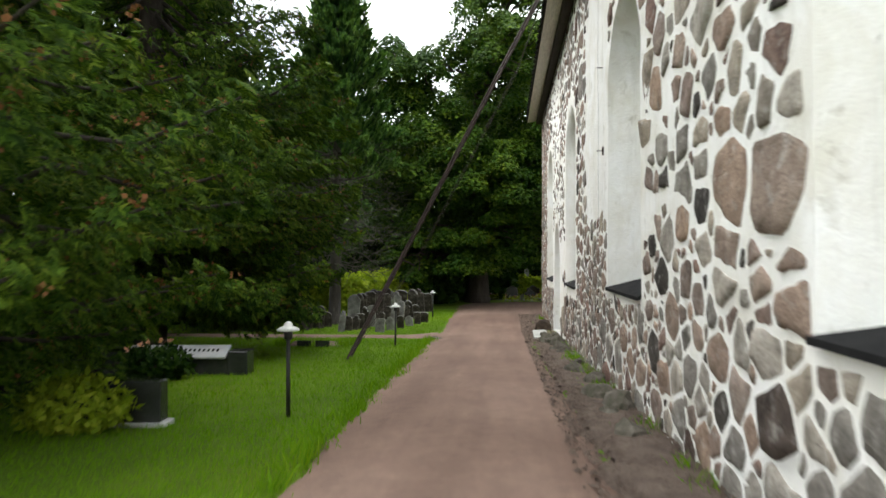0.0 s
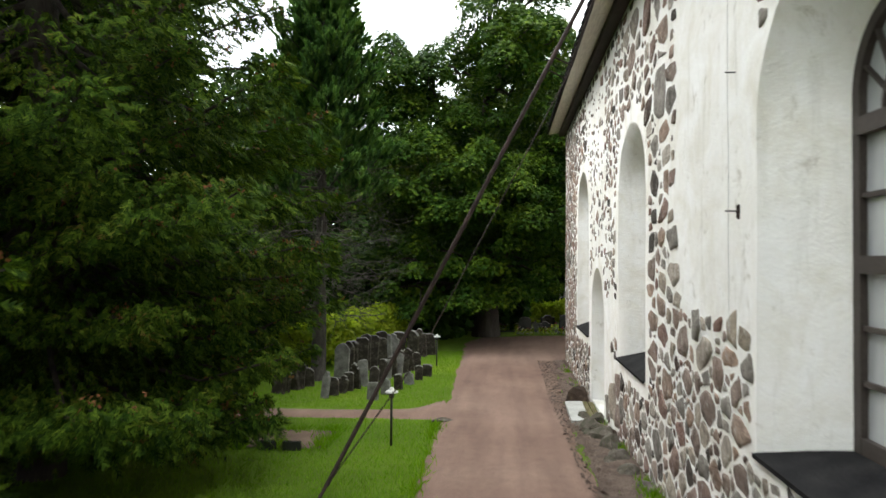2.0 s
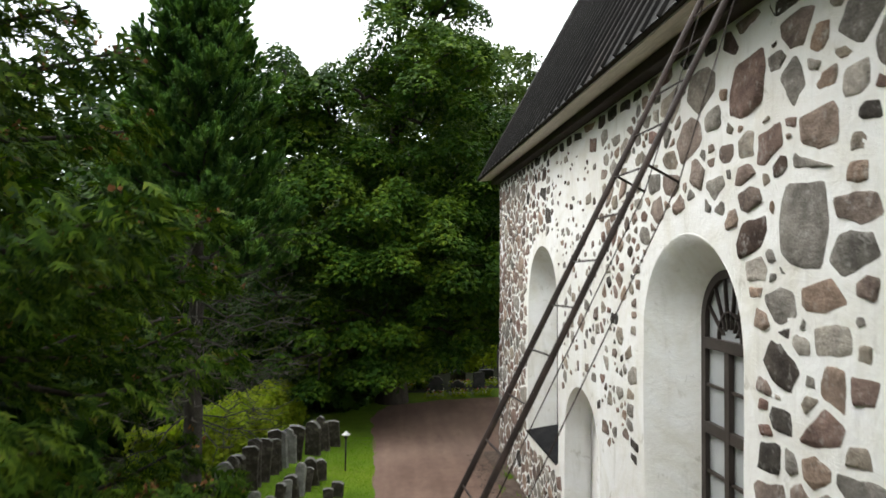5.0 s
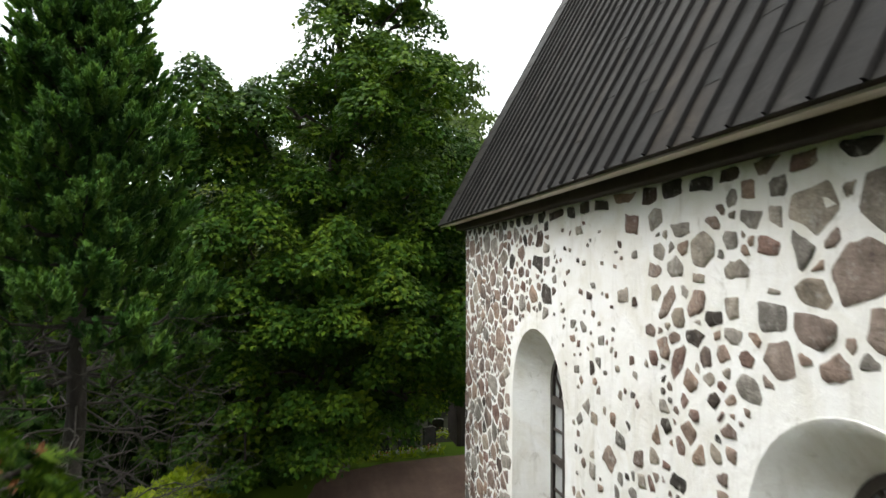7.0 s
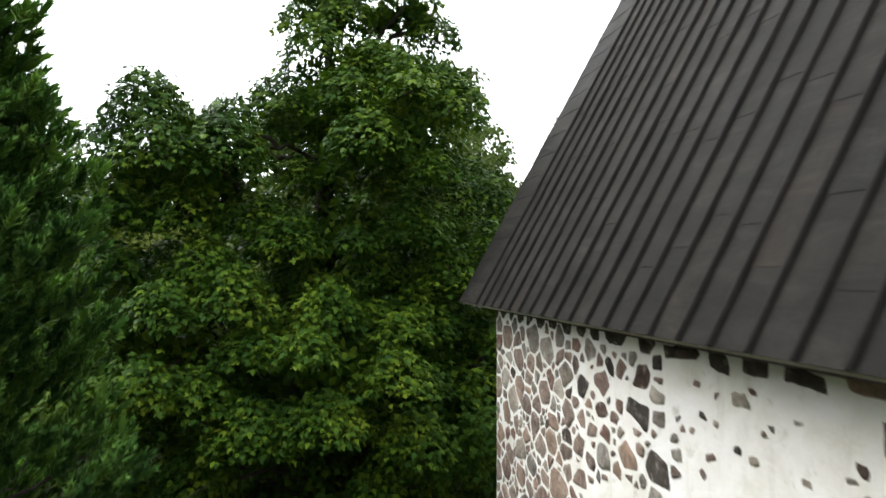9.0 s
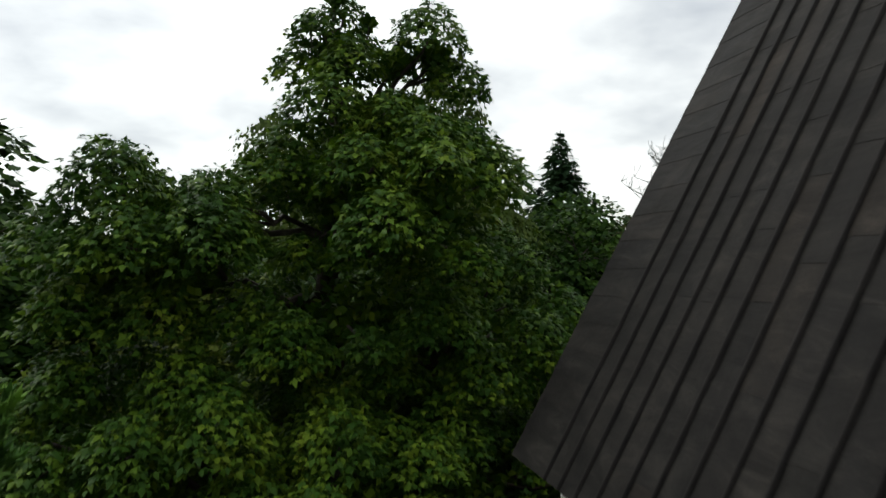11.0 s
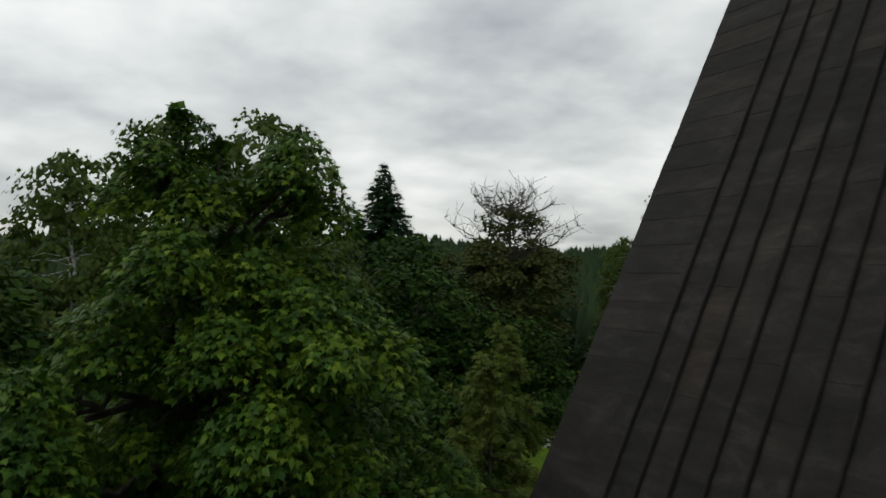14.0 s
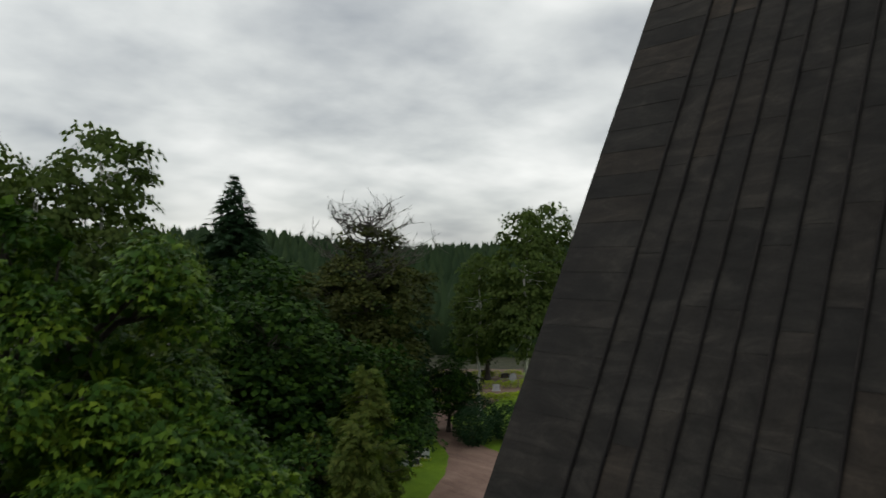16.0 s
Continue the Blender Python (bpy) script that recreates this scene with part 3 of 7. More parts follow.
def grass():
    n = 175000
    y = 2.2 + 20.0 * RNG.random(n) ** 1.35
    x = -1.0 - 8.0 * RNG.random(n) ** 1.25
    keep = ~on_path(x + 0.05 * RNG.standard_normal(n), y + 0.04 * RNG.standard_normal(n))
    x, y = x[keep], y[keep]
    n = len(x)
    tv = np.array([(-0.09, 0, 0), (0.09, 0, 0), (0.0, 1.0, 0.28)])
    tf = np.array([(0, 1, 2)])
    pos = np.stack([x, y, ground_z(x, y) - 0.006], 1)
    up = np.stack([0.4 * RNG.standard_normal(n), 0.4 * RNG.standard_normal(n), np.ones(n)], 1)
    face = np.stack([RNG.standard_normal(n), RNG.standard_normal(n), np.zeros(n)], 1)
    v, f = scatter(tv, tf, pos, up, face, 0.022 + 0.034 * RNG.random(n))
    tagged(new("grass", np_mesh("grass", v, f, GRASS_BLADE)), "short bright green grass blades of the lawn", "grass", kind="stuff")


pebbles()
grass()
# ---- the church ----
WALL_X, WALL_Y0, WALL_Y1, WALL_TOP = 1.13, -9.0, 20.6, 5.86
EAVE_X, EAVE_Z, SLOPE, RIDGE_X = 0.66, 5.90, 1.804, 6.55
VERGE_Y = 20.82
RIDGE_Z = EAVE_Z + SLOPE * (RIDGE_X - EAVE_X)
FAR_X = 2 * RIDGE_X - WALL_X
# niches: middle, half width, front sill, springing, depth, half width inside, inner sill, inner springing
NICHES = {
    "west": (-3.4, 0.92, 1.50, 3.44, 0.40, 0.47, 1.62, 3.58),
    "first": (1.66, 0.92, 1.48, 3.44, 0.40, 0.47, 1.62, 3.58),
    "second": (6.62, 0.90, 1.43, 3.44, 0.40, 0.47, 1.58, 3.58),
    "third": (11.77, 0.92, 1.27, 3.46, 0.40, 0.46, 1.45, 3.60),
    "fourth": (16.82, 0.98, 1.20, 3.40, 0.40, 0.47, 1.42, 3.58),
    "door": (14.76, 0.74, 0.12, 1.76, 0.32, 0.56, 0.12, 1.80),
}
church = thing("church", "medieval church of white-mortared granite rubble with steep dark metal roof", "church")


def eave_rise(y):
    """The eaves climb a little along the church, as the ground does."""
    return 0.0125 * (20.82 - y)


def face_x(y, z):
    """The uneven face of the old wall."""
    return WALL_X + 0.018 * noise.noise((0.3, y * 0.55, z * 0.55)) + 0.008 * noise.noise((5.0, y * 2.6, z * 2.6))


def arch(mid, half, sill, spring, steps=22):
    """Outline of an arched opening from the foot of one jamb round to the other: (y, z)."""
    out = [(mid - half, sill + (spring - sill) * i / 8) for i in range(8)]
    out += [(mid - half * math.cos(math.pi * i / steps), spring + half * math.sin(math.pi * i / steps)) for i in range(steps + 1)]
    out += [(mid + half, spring - (spring - sill) * i / 8) for i in range(1, 9)]
    return out


def arch_top(niche, y):
    mid, half, _, spring = niche[:4]
    return spring + math.sqrt(max(0.0, half * half - (y - mid) ** 2))


def wall_front():
    steps = 22
    ys = set(np.round(np.arange(WALL_Y0, WALL_Y1 + 0.01, 0.2), 4))
    for nc in NICHES.values():
        ys = {y for y in ys if not (nc[0] - nc[1] - 0.05 < y < nc[0] + nc[1] + 0.05)}
        ys |= {round(nc[0] - nc[1] * math.cos(math.pi * i / steps), 4) for i in range(steps + 1)}
    ys = sorted(ys)
    zs = [-0.3 + 0.16 * i for i in range(39)]
    zs[-1] = WALL_TOP
    index, verts, faces = {}, [], []

    def vert(y, z):
        key = (round(y, 4), round(z, 4))
        if key not in index:
            index[key] = len(verts)
            verts.append((face_x(y, z), y, z + (eave_rise(y) if z == WALL_TOP else 0.0)))
        return index[key]

    for a, b in zip(ys[:-1], ys[1:]):
        m = (a + b) / 2
        nc = next((q for q in NICHES.values() if q[0] - q[1] < m < q[0] + q[1]), None)
        spans = [(zs[0], zs[0], WALL_TOP, WALL_TOP)] if nc is None else [(zs[0], zs[0], nc[2], nc[2]), (arch_top(nc, a), arch_top(nc, b), WALL_TOP, WALL_TOP)]
        for la, lb, ta, tb in spans:
            lo, hi = max(la, lb), min(ta, tb)
            inner = [z for z in zs if lo + 0.02 < z < hi - 0.02]
            left, right = [la, *inner, ta], [lb, *inner, tb]
            for i in range(len(left) - 1):
                faces.append((vert(a, left[i]), vert(a, left[i + 1]), vert(b, right[i + 1]), vert(b, right[i])))
    me = np_mesh("wall", verts, faces, PLASTER, True)
    front = part("wall", me, church, "white lime plaster and rubble masonry wall")
    # reveals of the niches, rounded at the front edge
    for name, nc in NICHES.items():
        outer, inner = arch(*nc[:4]), arch(nc[0], nc[5], nc[6], nc[7])
        rings, verts, faces = [], [], []
        for u, d in ((0.0, 0.0), (0.04, 0.035), (0.33, 0.14), (0.67, 0.27), (1.0, 1.0)):
            depth = (0.0, 0.012, 0.34, 0.67, 1.0)[len(rings)] * nc[4]
            ring = []
            for (oy, oz), (iy, iz) in zip(outer, inner):
                s = (0.0, 0.015, 0.34, 0.67, 1.0)[len(rings)]
                y, z = oy + (iy - oy) * s, oz + (iz - oz) * s
                wob = 0.008 * noise.noise((depth * 4, y * 3, z * 3))
                if len(rings) == 0:
                    verts.append((face_x(oy, oz), oy, oz))
                    ring.append(len(verts) - 1)
                else:
                    verts.append((WALL_X + depth, y + wob, z))
                    ring.append(len(verts) - 1)
            rings.append(ring)
        for r0, r1 in zip(rings[:-1], rings[1:]):
            for i in range(len(r0) - 1):
                faces.append((r0[i], r1[i], r1[i + 1], r0[i + 1]))
        if name == "door":
            faces.append(tuple(rings[-1]))
            faces.append((rings[0][0], rings[0][-1], rings[-1][-1], rings[-1][0]))
        part("niche_reveal", np_mesh("niche_reveal", verts, faces, PLASTER, True), front)
    return front


wall = wall_front()


def plain_wall(name, pts, thick, axis):
    """A closed slab from an outline, thick along an axis."""
    d = Vector((thick, 0, 0)) if axis == "x" else Vector((0, thick, 0))
    bm = bmesh.new()
    a = [bm.verts.new(p) for p in pts]
    b = [bm.verts.new(Vector(p) + d) for p in pts]
    bm.faces.new(a)
    bm.faces.new(b[::-1])
    for i in range(len(a)):
        j = (i + 1) % len(a)
        bm.faces.new((a[i], b[i], b[j], a[j]))
    bmesh.ops.recalc_face_normals(bm, faces=bm.faces)
    return part(name, bm_mesh(name, bm, PLASTER), church)


def gable(y, thick):
    plain_wall("gable_wall", [(WALL_X + 0.004, y, -0.3), (FAR_X, y, -0.3), (FAR_X, y, WALL_TOP - 0.05), (RIDGE_X, y, RIDGE_Z - 0.5), (WALL_X + 0.004, y, WALL_TOP - 0.05)], thick, "y")


gable(WALL_Y1 - 0.7, 0.7)
gable(WALL_Y0, 0.7)
plain_wall("back_wall", [(FAR_X - 0.7, WALL_Y0, -0.3), (FAR_X - 0.7, WALL_Y1, -0.3), (FAR_X - 0.7, WALL_Y1, WALL_TOP), (FAR_X - 0.7, WALL_Y0, WALL_TOP)], 0.7, "x")


def sweep_bar(bm, pts, width, x0, x1):
    """A flat bar of given width that follows (y, z) points, from x0 to x1."""
    pts = [np.array(p, float) for p in pts]
    ring = []
    for i, p in enumerate(pts):
        t = pts[min(i + 1, len(pts) - 1)] - pts[max(i - 1, 0)]
        t /= np.linalg.norm(t)
        nrm = np.array((-t[1], t[0])) * width / 2
        ring.append([bm.verts.new((x, *(p + s * nrm))) for x, s in ((x0, -1), (x1, -1), (x1, 1), (x0, 1))])
    for a, b in zip(ring[:-1], ring[1:]):
        for i in range(4):
            j = (i + 1) % 4
            bm.faces.new((a[i], a[j], b[j], b[i]))
    bm.faces.new(ring[0][::-1])
    bm.faces.new(ring[-1])


def bar_part(name, pts, width, x0, x1, parent, label=""):
    bm = bmesh.new()
    sweep_bar(bm, pts, width, x0, x1)
    bmesh.ops.recalc_face_normals(bm, faces=bm.faces)
    return part(name, bm_mesh(name, bm, FRAME), parent, label)


def arched_window(nc):
    """A two-leaf arched window with a fanlight, set at the back of its niche, and its sheet-metal sill."""
    mid, half, _, _, depth, ih, isill, ispring = nc
    x = WALL_X + depth
    win = part("window", None, church, "tall arched dark brown window with fanlight")
    fx0, fx1 = x - 0.03, x + 0.06
    transom, rail = 3.40, 2.63
    bar_part("frame", [(y, z) for y, z in arch(mid, ih - 0.03, isill, ispring)], 0.075, fx0, fx1, win)
    bar_part("bottom_rail", [(mid - ih, isill + 0.045), (mid + ih, isill + 0.045)], 0.09, fx0 + 0.004, fx1 - 0.004, win)
    bar_part("transom", [(mid - ih + 0.05, transom), (mid + ih - 0.05, transom)], 0.10, fx0 - 0.012, fx1, win)
    bar_part("middle_rail", [(mid - ih + 0.05, rail), (mid + ih - 0.05, rail)], 0.10, fx0 - 0.004, fx1 - 0.004, win)
    bar_part("mullion", [(mid, isill + 0.08), (mid, transom)], 0.075, fx0 - 0.008, fx1 - 0.006, win)
    for lo, hi, count in ((isill + 0.09, rail - 0.05, 2), (rail + 0.05, transom - 0.05, 1)):
        for side in (-1, 1):
            for i in range(count):
                z = lo + (hi - lo) * (i + 1) / (count + 1)
                bar_part("glazing_bar", [(mid + side * 0.03, z), (mid + side * (ih - 0.06), z)], 0.028, fx0 + 0.012, fx1 - 0.02, win)
    fan_r = ispring + ih - 0.06 - transom
    for r in (0.42,):
        bar_part("fan_arc", [(mid - 0.42 * ih * math.cos(a), transom + 0.05 + r * fan_r * math.sin(a)) for a in np.linspace(0, math.pi, 15)], 0.017, fx0 + 0.012, fx1 - 0.02, win)
    for a in np.linspace(0, math.pi, 8)[1:-1]:
        y1 = -math.cos(a) * (ih - 0.05)
        bar_part("fan_bar", [(mid - 0.12 * math.cos(a), transom + 0.05 + 0.10 * math.sin(a)), (mid + y1, transom + 0.04 + (fan_r - 0.03) * math.sin(a) ** 0.8)], 0.014, fx0 + 0.012, fx1 - 0.02, win)
    # panes: two leaves by the rows of glazing bars, and the fanlight
    edges = [isill + 0.05, isill + 0.09 + (rail - 0.14 - isill) / 3, isill + 0.09 + 2 * (rail - 0.14 - isill) / 3, rail]
    rows = list(zip(edges[:-1], edges[1:])) + [(rail, (rail + transom) / 2), ((rail + transom) / 2, transom)]
    for lo, hi in rows:
        for side in (-1, 1):
            a, b = sorted((mid + side * 0.01, mid + side * (ih - 0.02)))
            tilt = random.uniform(-0.004, 0.004)
            bm = bmesh.new()
            box_bm(bm, x + 0.012, x + 0.018, a, b, lo + 0.003, hi - 0.003)
            for v in bm.verts:
                v.co.x += tilt * (1 if v.co.z > (lo + hi) / 2 else -1)
            part("pane", bm_mesh("pane", bm, PANE), win)
    bm = bmesh.new()
    pts = [(x + 0.014, y, z) for y, z in arch(mid, ih - 0.02, transom, ispring)]
    bm.faces.new([bm.verts.new(p) for p in pts])
    part("fanlight_pane", bm_mesh("fanlight_pane", bm, PANE), win)
    bm = bmesh.new()
    fs, z_in = nc[2], isill
    quad = [(WALL_X - 0.035, mid - half + 0.0, fs + 0.008), (WALL_X - 0.035, mid + half, fs + 0.008), (x + 0.02, mid + ih + 0.01, z_in + 0.012), (x + 0.02, mid - ih - 0.01, z_in + 0.012)]
    top = [bm.verts.new(p) for p in quad]
    low = [bm.verts.new((p[0], p[1], p[2] - 0.03)) for p in quad]
    bm.faces.new(top)
    bm.faces.new(low[::-1])
    for i in range(4):
        j = (i + 1) % 4
        bm.faces.new((top[i], low[i], low[j], top[j]))
    bmesh.ops.recalc_face_normals(bm, faces=bm.faces)
    part("sill", bm_mesh("sill", bm, SILL), win, "sloping black sheet-metal sill")


for key, nc in NICHES.items():
    if key != "door":
        arched_window(nc)

# ---- rubble stones in the wall ----
# the larger stones of each bay: middle y, z, width, height, lean in degrees, kind (0 red, 1 grey, 2 dark)
FIRST_BAY = [
    (2.92, 2.65, 0.41, 0.26, 20, 0), (2.79, 2.42, 0.29, 0.18, 0, 1), (2.98, 2.07, 0.69, 0.49, 8, 0), (3.51, 2.16, 0.66, 0.44, 30, 0), (3.59, 2.47, 0.31, 0.20, 15, 0),
    (4.02, 2.50, 0.38, 0.18, 0, 1), (4.42, 2.50, 0.36, 0.25, 0, 1), (4.96, 2.54, 0.42, 0.28, 5, 1), (4.46, 1.98, 0.40, 0.27, 0, 0), (4.37, 1.63, 0.33, 0.30, 0, 0),
    (3.60, 1.62, 0.56, 0.23, 0, 1), (2.77, 1.58, 0.37, 0.24, 0, 0), (3.61, 2.96, 0.50, 0.23, 10, 0), (3.22, 2.92, 0.30, 0.16, 0, 1),
]
SECOND_BAY = [
    (8.02, 1.97, 0.44, 0.20, 0, 0), (8.66, 1.92, 0.58, 0.28, -20, 1), (9.29, 1.93, 0.50, 0.32, -10, 0), (8.28, 2.16, 0.28, 0.13, -25, 0), (9.60, 2.51, 0.50, 0.27, 0, 1),
    (10.02, 1.88, 0.50, 0.26, 0, 0), (10.09, 2.18, 0.50, 0.22, 8, 0), (9.98, 3.13, 0.66, 0.24, -22, 0), (10.51, 2.83, 0.34, 0.26, 0, 2), (10.18, 2.68, 0.25, 0.20, 0, 0),
    (9.98, 3.93, 0.58, 0.23, -6, 0), (9.90, 3.67, 0.42, 0.21, 0, 1), (10.40, 3.45, 0.50, 0.36, 25, 2), (9.88, 3.42, 0.27, 0.26, 12, 0),
]
THIRD_BAY = [
    (10.79, 5.39, 0.60, 0.50, 4, 0), (11.33, 5.26, 0.38, 0.22, 0, 1), (10.98, 5.76, 0.34, 0.18, 20, 2), (10.00, 4.93, 0.42, 0.29, 0, 0), (9.59, 4.95, 0.22, 0.13, 5, 2),
    (9.99, 5.48, 0.23, 0.19, 10, 0), (9.91, 5.22, 0.21, 0.13, 0, 0), (10.25, 5.28, 0.26, 0.30, -30, 1), (10.18, 4.36, 0.60, 0.60, 6, 1), (10.80, 4.58, 0.60, 0.21, 10, 0),
    (10.09, 4.74, 0.46, 0.11, 16, 1), (9.67, 4.63, 0.20, 0.15, 0, 0), (10.82, 4.97, 0.30, 0.22, 0, 1), (9.68, 4.80, 0.14, 0.12, 0, 1),
]
FOURTH_BAY = [
    (14.27, 5.56, 0.26, 0.20, 0, 0), (13.47, 5.47, 0.35, 0.12, 0, 1), (13.02, 5.50, 0.28, 0.13, 0, 0), (12.63, 5.50, 0.33, 0.14, 3, 1), (12.65, 5.71, 0.17, 0.15, 0, 0),
    (12.37, 5.70, 0.19, 0.15, 0, 1), (13.55, 5.18, 0.31, 0.21, 0, 1), (12.46, 5.33, 0.27, 0.14, 8, 0), (12.79, 5.17, 0.35, 0.17, -4, 1), (13.68, 4.90, 0.42, 0.20, -40, 0),
    (13.25, 4.91, 0.32, 0.20, -30, 0), (13.26, 4.66, 0.34, 0.18, -15, 2), (12.82, 4.91, 0.21, 0.18, 0, 1), (12.82, 4.71, 0.25, 0.14, 0, 1), (12.41, 4.88, 0.36, 0.22, -5, 1), (13.50, 4.47, 0.46, 0.17, -62, 0),
]
MARKED = FIRST_BAY + SECOND_BAY + THIRD_BAY + FOURTH_BAY


def near_niche(y, z):
    """Distance from the nearest niche's edge, along the wall."""
    best = 9.0
    for mid, half, sill, spring, *_ in NICHES.values():
        dy = max(0.0, abs(y - mid) - half)
        if z > spring:
            d = math.hypot(y - mid, z - spring) - half
        elif z < sill:
            d = math.hypot(dy, sill - z)
        else:
            d = dy if dy > 0 else -0.1
        best = min(best, d)
    return best


def cover(y, z):
    """How much stone shows: 1 bare rubble, 0 plaster."""
    d = near_niche(y, z)
    if d < 0.10:
        return 0.0
    band = 0.26 if y > 10 else 0.14
    c = 1.0
    if d < band:
        c = 0.12
    wob = 0.12 * noise.noise((y * 1.3, z * 1.3, 8))
    if 7.4 < y < 9.62 and 2.15 + wob + 1.2 * max(0, y - 9.35) < z and (z < 5.0 or y + wob < 9.25):
        c = 0.0
    if 9.3 < y < 12.9 and z > 4.55:
        c = min(c, 0.62)
    if 13.9 < y < 16.3 and z > 2.3:
        c = min(c, 0.2 + 0.3 * noise.noise((y * 1.3, z * 1.3, 1.0)))
    if 12.6 < y < 13.9 and z > 4.0:
        c = min(c, 0.7)
    if 16.0 < y < 18.0 and z > 4.5:
        c = 0.8
    if 13.0 < y + wob < 14.2 and 2.35 < z < 4.4:
        c = 0.55
    if 12.7 < y < 15.6 and z < 2.6:
        c = min(c, 0.12)
    if y < 5.6 and z > 2.75:
        c = min(c, 0.7 if y < 4.8 else 0.35)
    if 4.55 < y < 5.6 and z > 1.9:
        c = min(c, 0.45)
    if y < 4.5 and z > 1.6:
        c = min(c, 0.93)
    return c


def stone_size(y, z):
    s = 0.25 if y < 9.4 else 0.24 if y < 12.4 else 0.16 if y < 14.4 else 0.18 if y < 18.0 else 0.29
    if z < 1.1:
        s = 0.27 if y < 15 else 0.22 if y < 18 else 0.29
    if 13.0 < y < 15.6 and 2.35 < z < 4.6:
        s = 0.12
    if 14.0 < y < 16.3 and z > 3.6:
        s = 0.09
    return s


def packed(y, z):
    """Where the stones lie close, with thin joints between them."""
    return (z < 1.45 and y < 13) or (z < 2.3 and 7 < y < 9.6) or y > 18.1 or z < 1.0


def tight(y, z):
    """How closely the stones are set."""
    if packed(y, z):
        return 1.22
    return 1.34 if y < 4.6 else 1.42


def seed_stones():
    seeds = [(y, z, 0.46 * w, 0.46 * h, lean, kind, 1.0) for y, z, w, h, lean, kind in MARKED]
    grid = {}

    def clear(y, z, r):
        for a in range(-2, 3):
            for b in range(-2, 3):
                for q in grid.get((int(y / 0.4) + a, int(z / 0.4) + b), ()):
                    dy, dz = (y - q[0]), (z - q[1])
                    if q[6] == 1.0:
                        c, s = math.cos(radians(q[4])), math.sin(radians(q[4]))
                        u, v = dy * c + dz * s, -dy * s + dz * c
                        if abs(u) < q[2] + 0.9 * r and abs(v) < q[3] + 0.7 * r:
                            return False
                        continue
                    rr = 0.55 * (math.sqrt(q[2] * q[3]) + r)
                    if (dy / 1.5) ** 2 + (dz * 1.05) ** 2 < (tight(y, z) * rr) ** 2:
                        return False
        return True

    for q in seeds:
        grid.setdefault((int(q[0] / 0.4), int(q[1] / 0.4)), []).append(q)
    # the course right under the eaves, its dark colour holding eave shadow and dirt
    y = 1.0
    while y < 20.5:
        w = random.uniform(0.22, 0.62) if y < 17.5 else random.uniform(0.2, 0.4)
        if y > 8.5:
            q = (y + w / 2, 5.715 + eave_rise(y) + random.uniform(-0.015, 0.015), w / 2 - 0.01, random.uniform(0.05, 0.08), random.uniform(-7, 5), 2 if random.random() < 0.8 else 0, 0.9)
            seeds.append(q)
            grid.setdefault((int(q[0] / 0.4), int(q[1] / 0.4)), []).append(q)
        y += w + random.uniform(0.02, 0.07)
    for shrink, tries in ((1.5, 2500), (1.1, 14000), (0.78, 22000), (0.52, 26000), (0.34, 26000)):
        for _ in range(tries):
            y, z = random.uniform(0.0, 20.58), random.uniform(-0.1, 5.66)
            if z < gz(1.1, y) - 0.12:
                continue
            c = cover(y, z)
            cell = math.sin(int(y / 0.27) * 127.1 + int(z / 0.21) * 311.7) * 43758.5453
            if 13.9 < y < 16.4 and z > 2.3:
                # here the plaster covers all but single stones
                if random.random() > 0.03 + 0.12 * max(0.0, noise.noise((y * 1.3, z * 1.3, 1.0))):
                    continue
            elif cell - math.floor(cell) > c:
                continue
            s = stone_size(y, z) * shrink * random.uniform(0.75, 1.2)
            if shrink < 0.4 and not packed(y, z) and random.random() < 0.6:
                continue
            if near_niche(y, z) < (0.17 if y > 9.6 else 0.07) + s * 0.6:
                continue
            if not clear(y, z, s / 2):
                continue
            wide = random.uniform(1.15, 2.1)
            if 13.0 < y < 16.2 and z < 4.6 or y > 18.2:
                wide = random.uniform(0.75, 1.7) if y < 18 else random.uniform(1.0, 2.2)
            w, h = s * math.sqrt(wide), s / math.sqrt(wide)
            kind = random.choices((0, 1, 2), (0.47, 0.42, 0.11) if y < 17.8 else (0.62, 0.33, 0.05))[0]
            lean = random.gauss(0, 11) if random.random() < 0.8 else random.gauss(0, 38)
            q = (y, z, w / 2, h / 2, lean, kind, 0.0)
            seeds.append(q)
            grid.setdefault((int(y / 0.4), int(z / 0.4)), []).append(q)
    return seeds, grid


def clip(poly, px, pz, nx, nz):
    """Keeps the part of an outline behind the line through p with normal n."""
    out = []
    for (ax, az), (bx, bz) in zip(poly, poly[1:] + poly[:1]):
        da, db = (ax - px) * nx + (az - pz) * nz, (bx - px) * nx + (bz - pz) * nz
        if da <= 0:
            out.append((ax, az))
        if da * db < 0:
            t = da / (da - db)
            out.append((ax + (bx - ax) * t, az + (bz - az) * t))
    return out


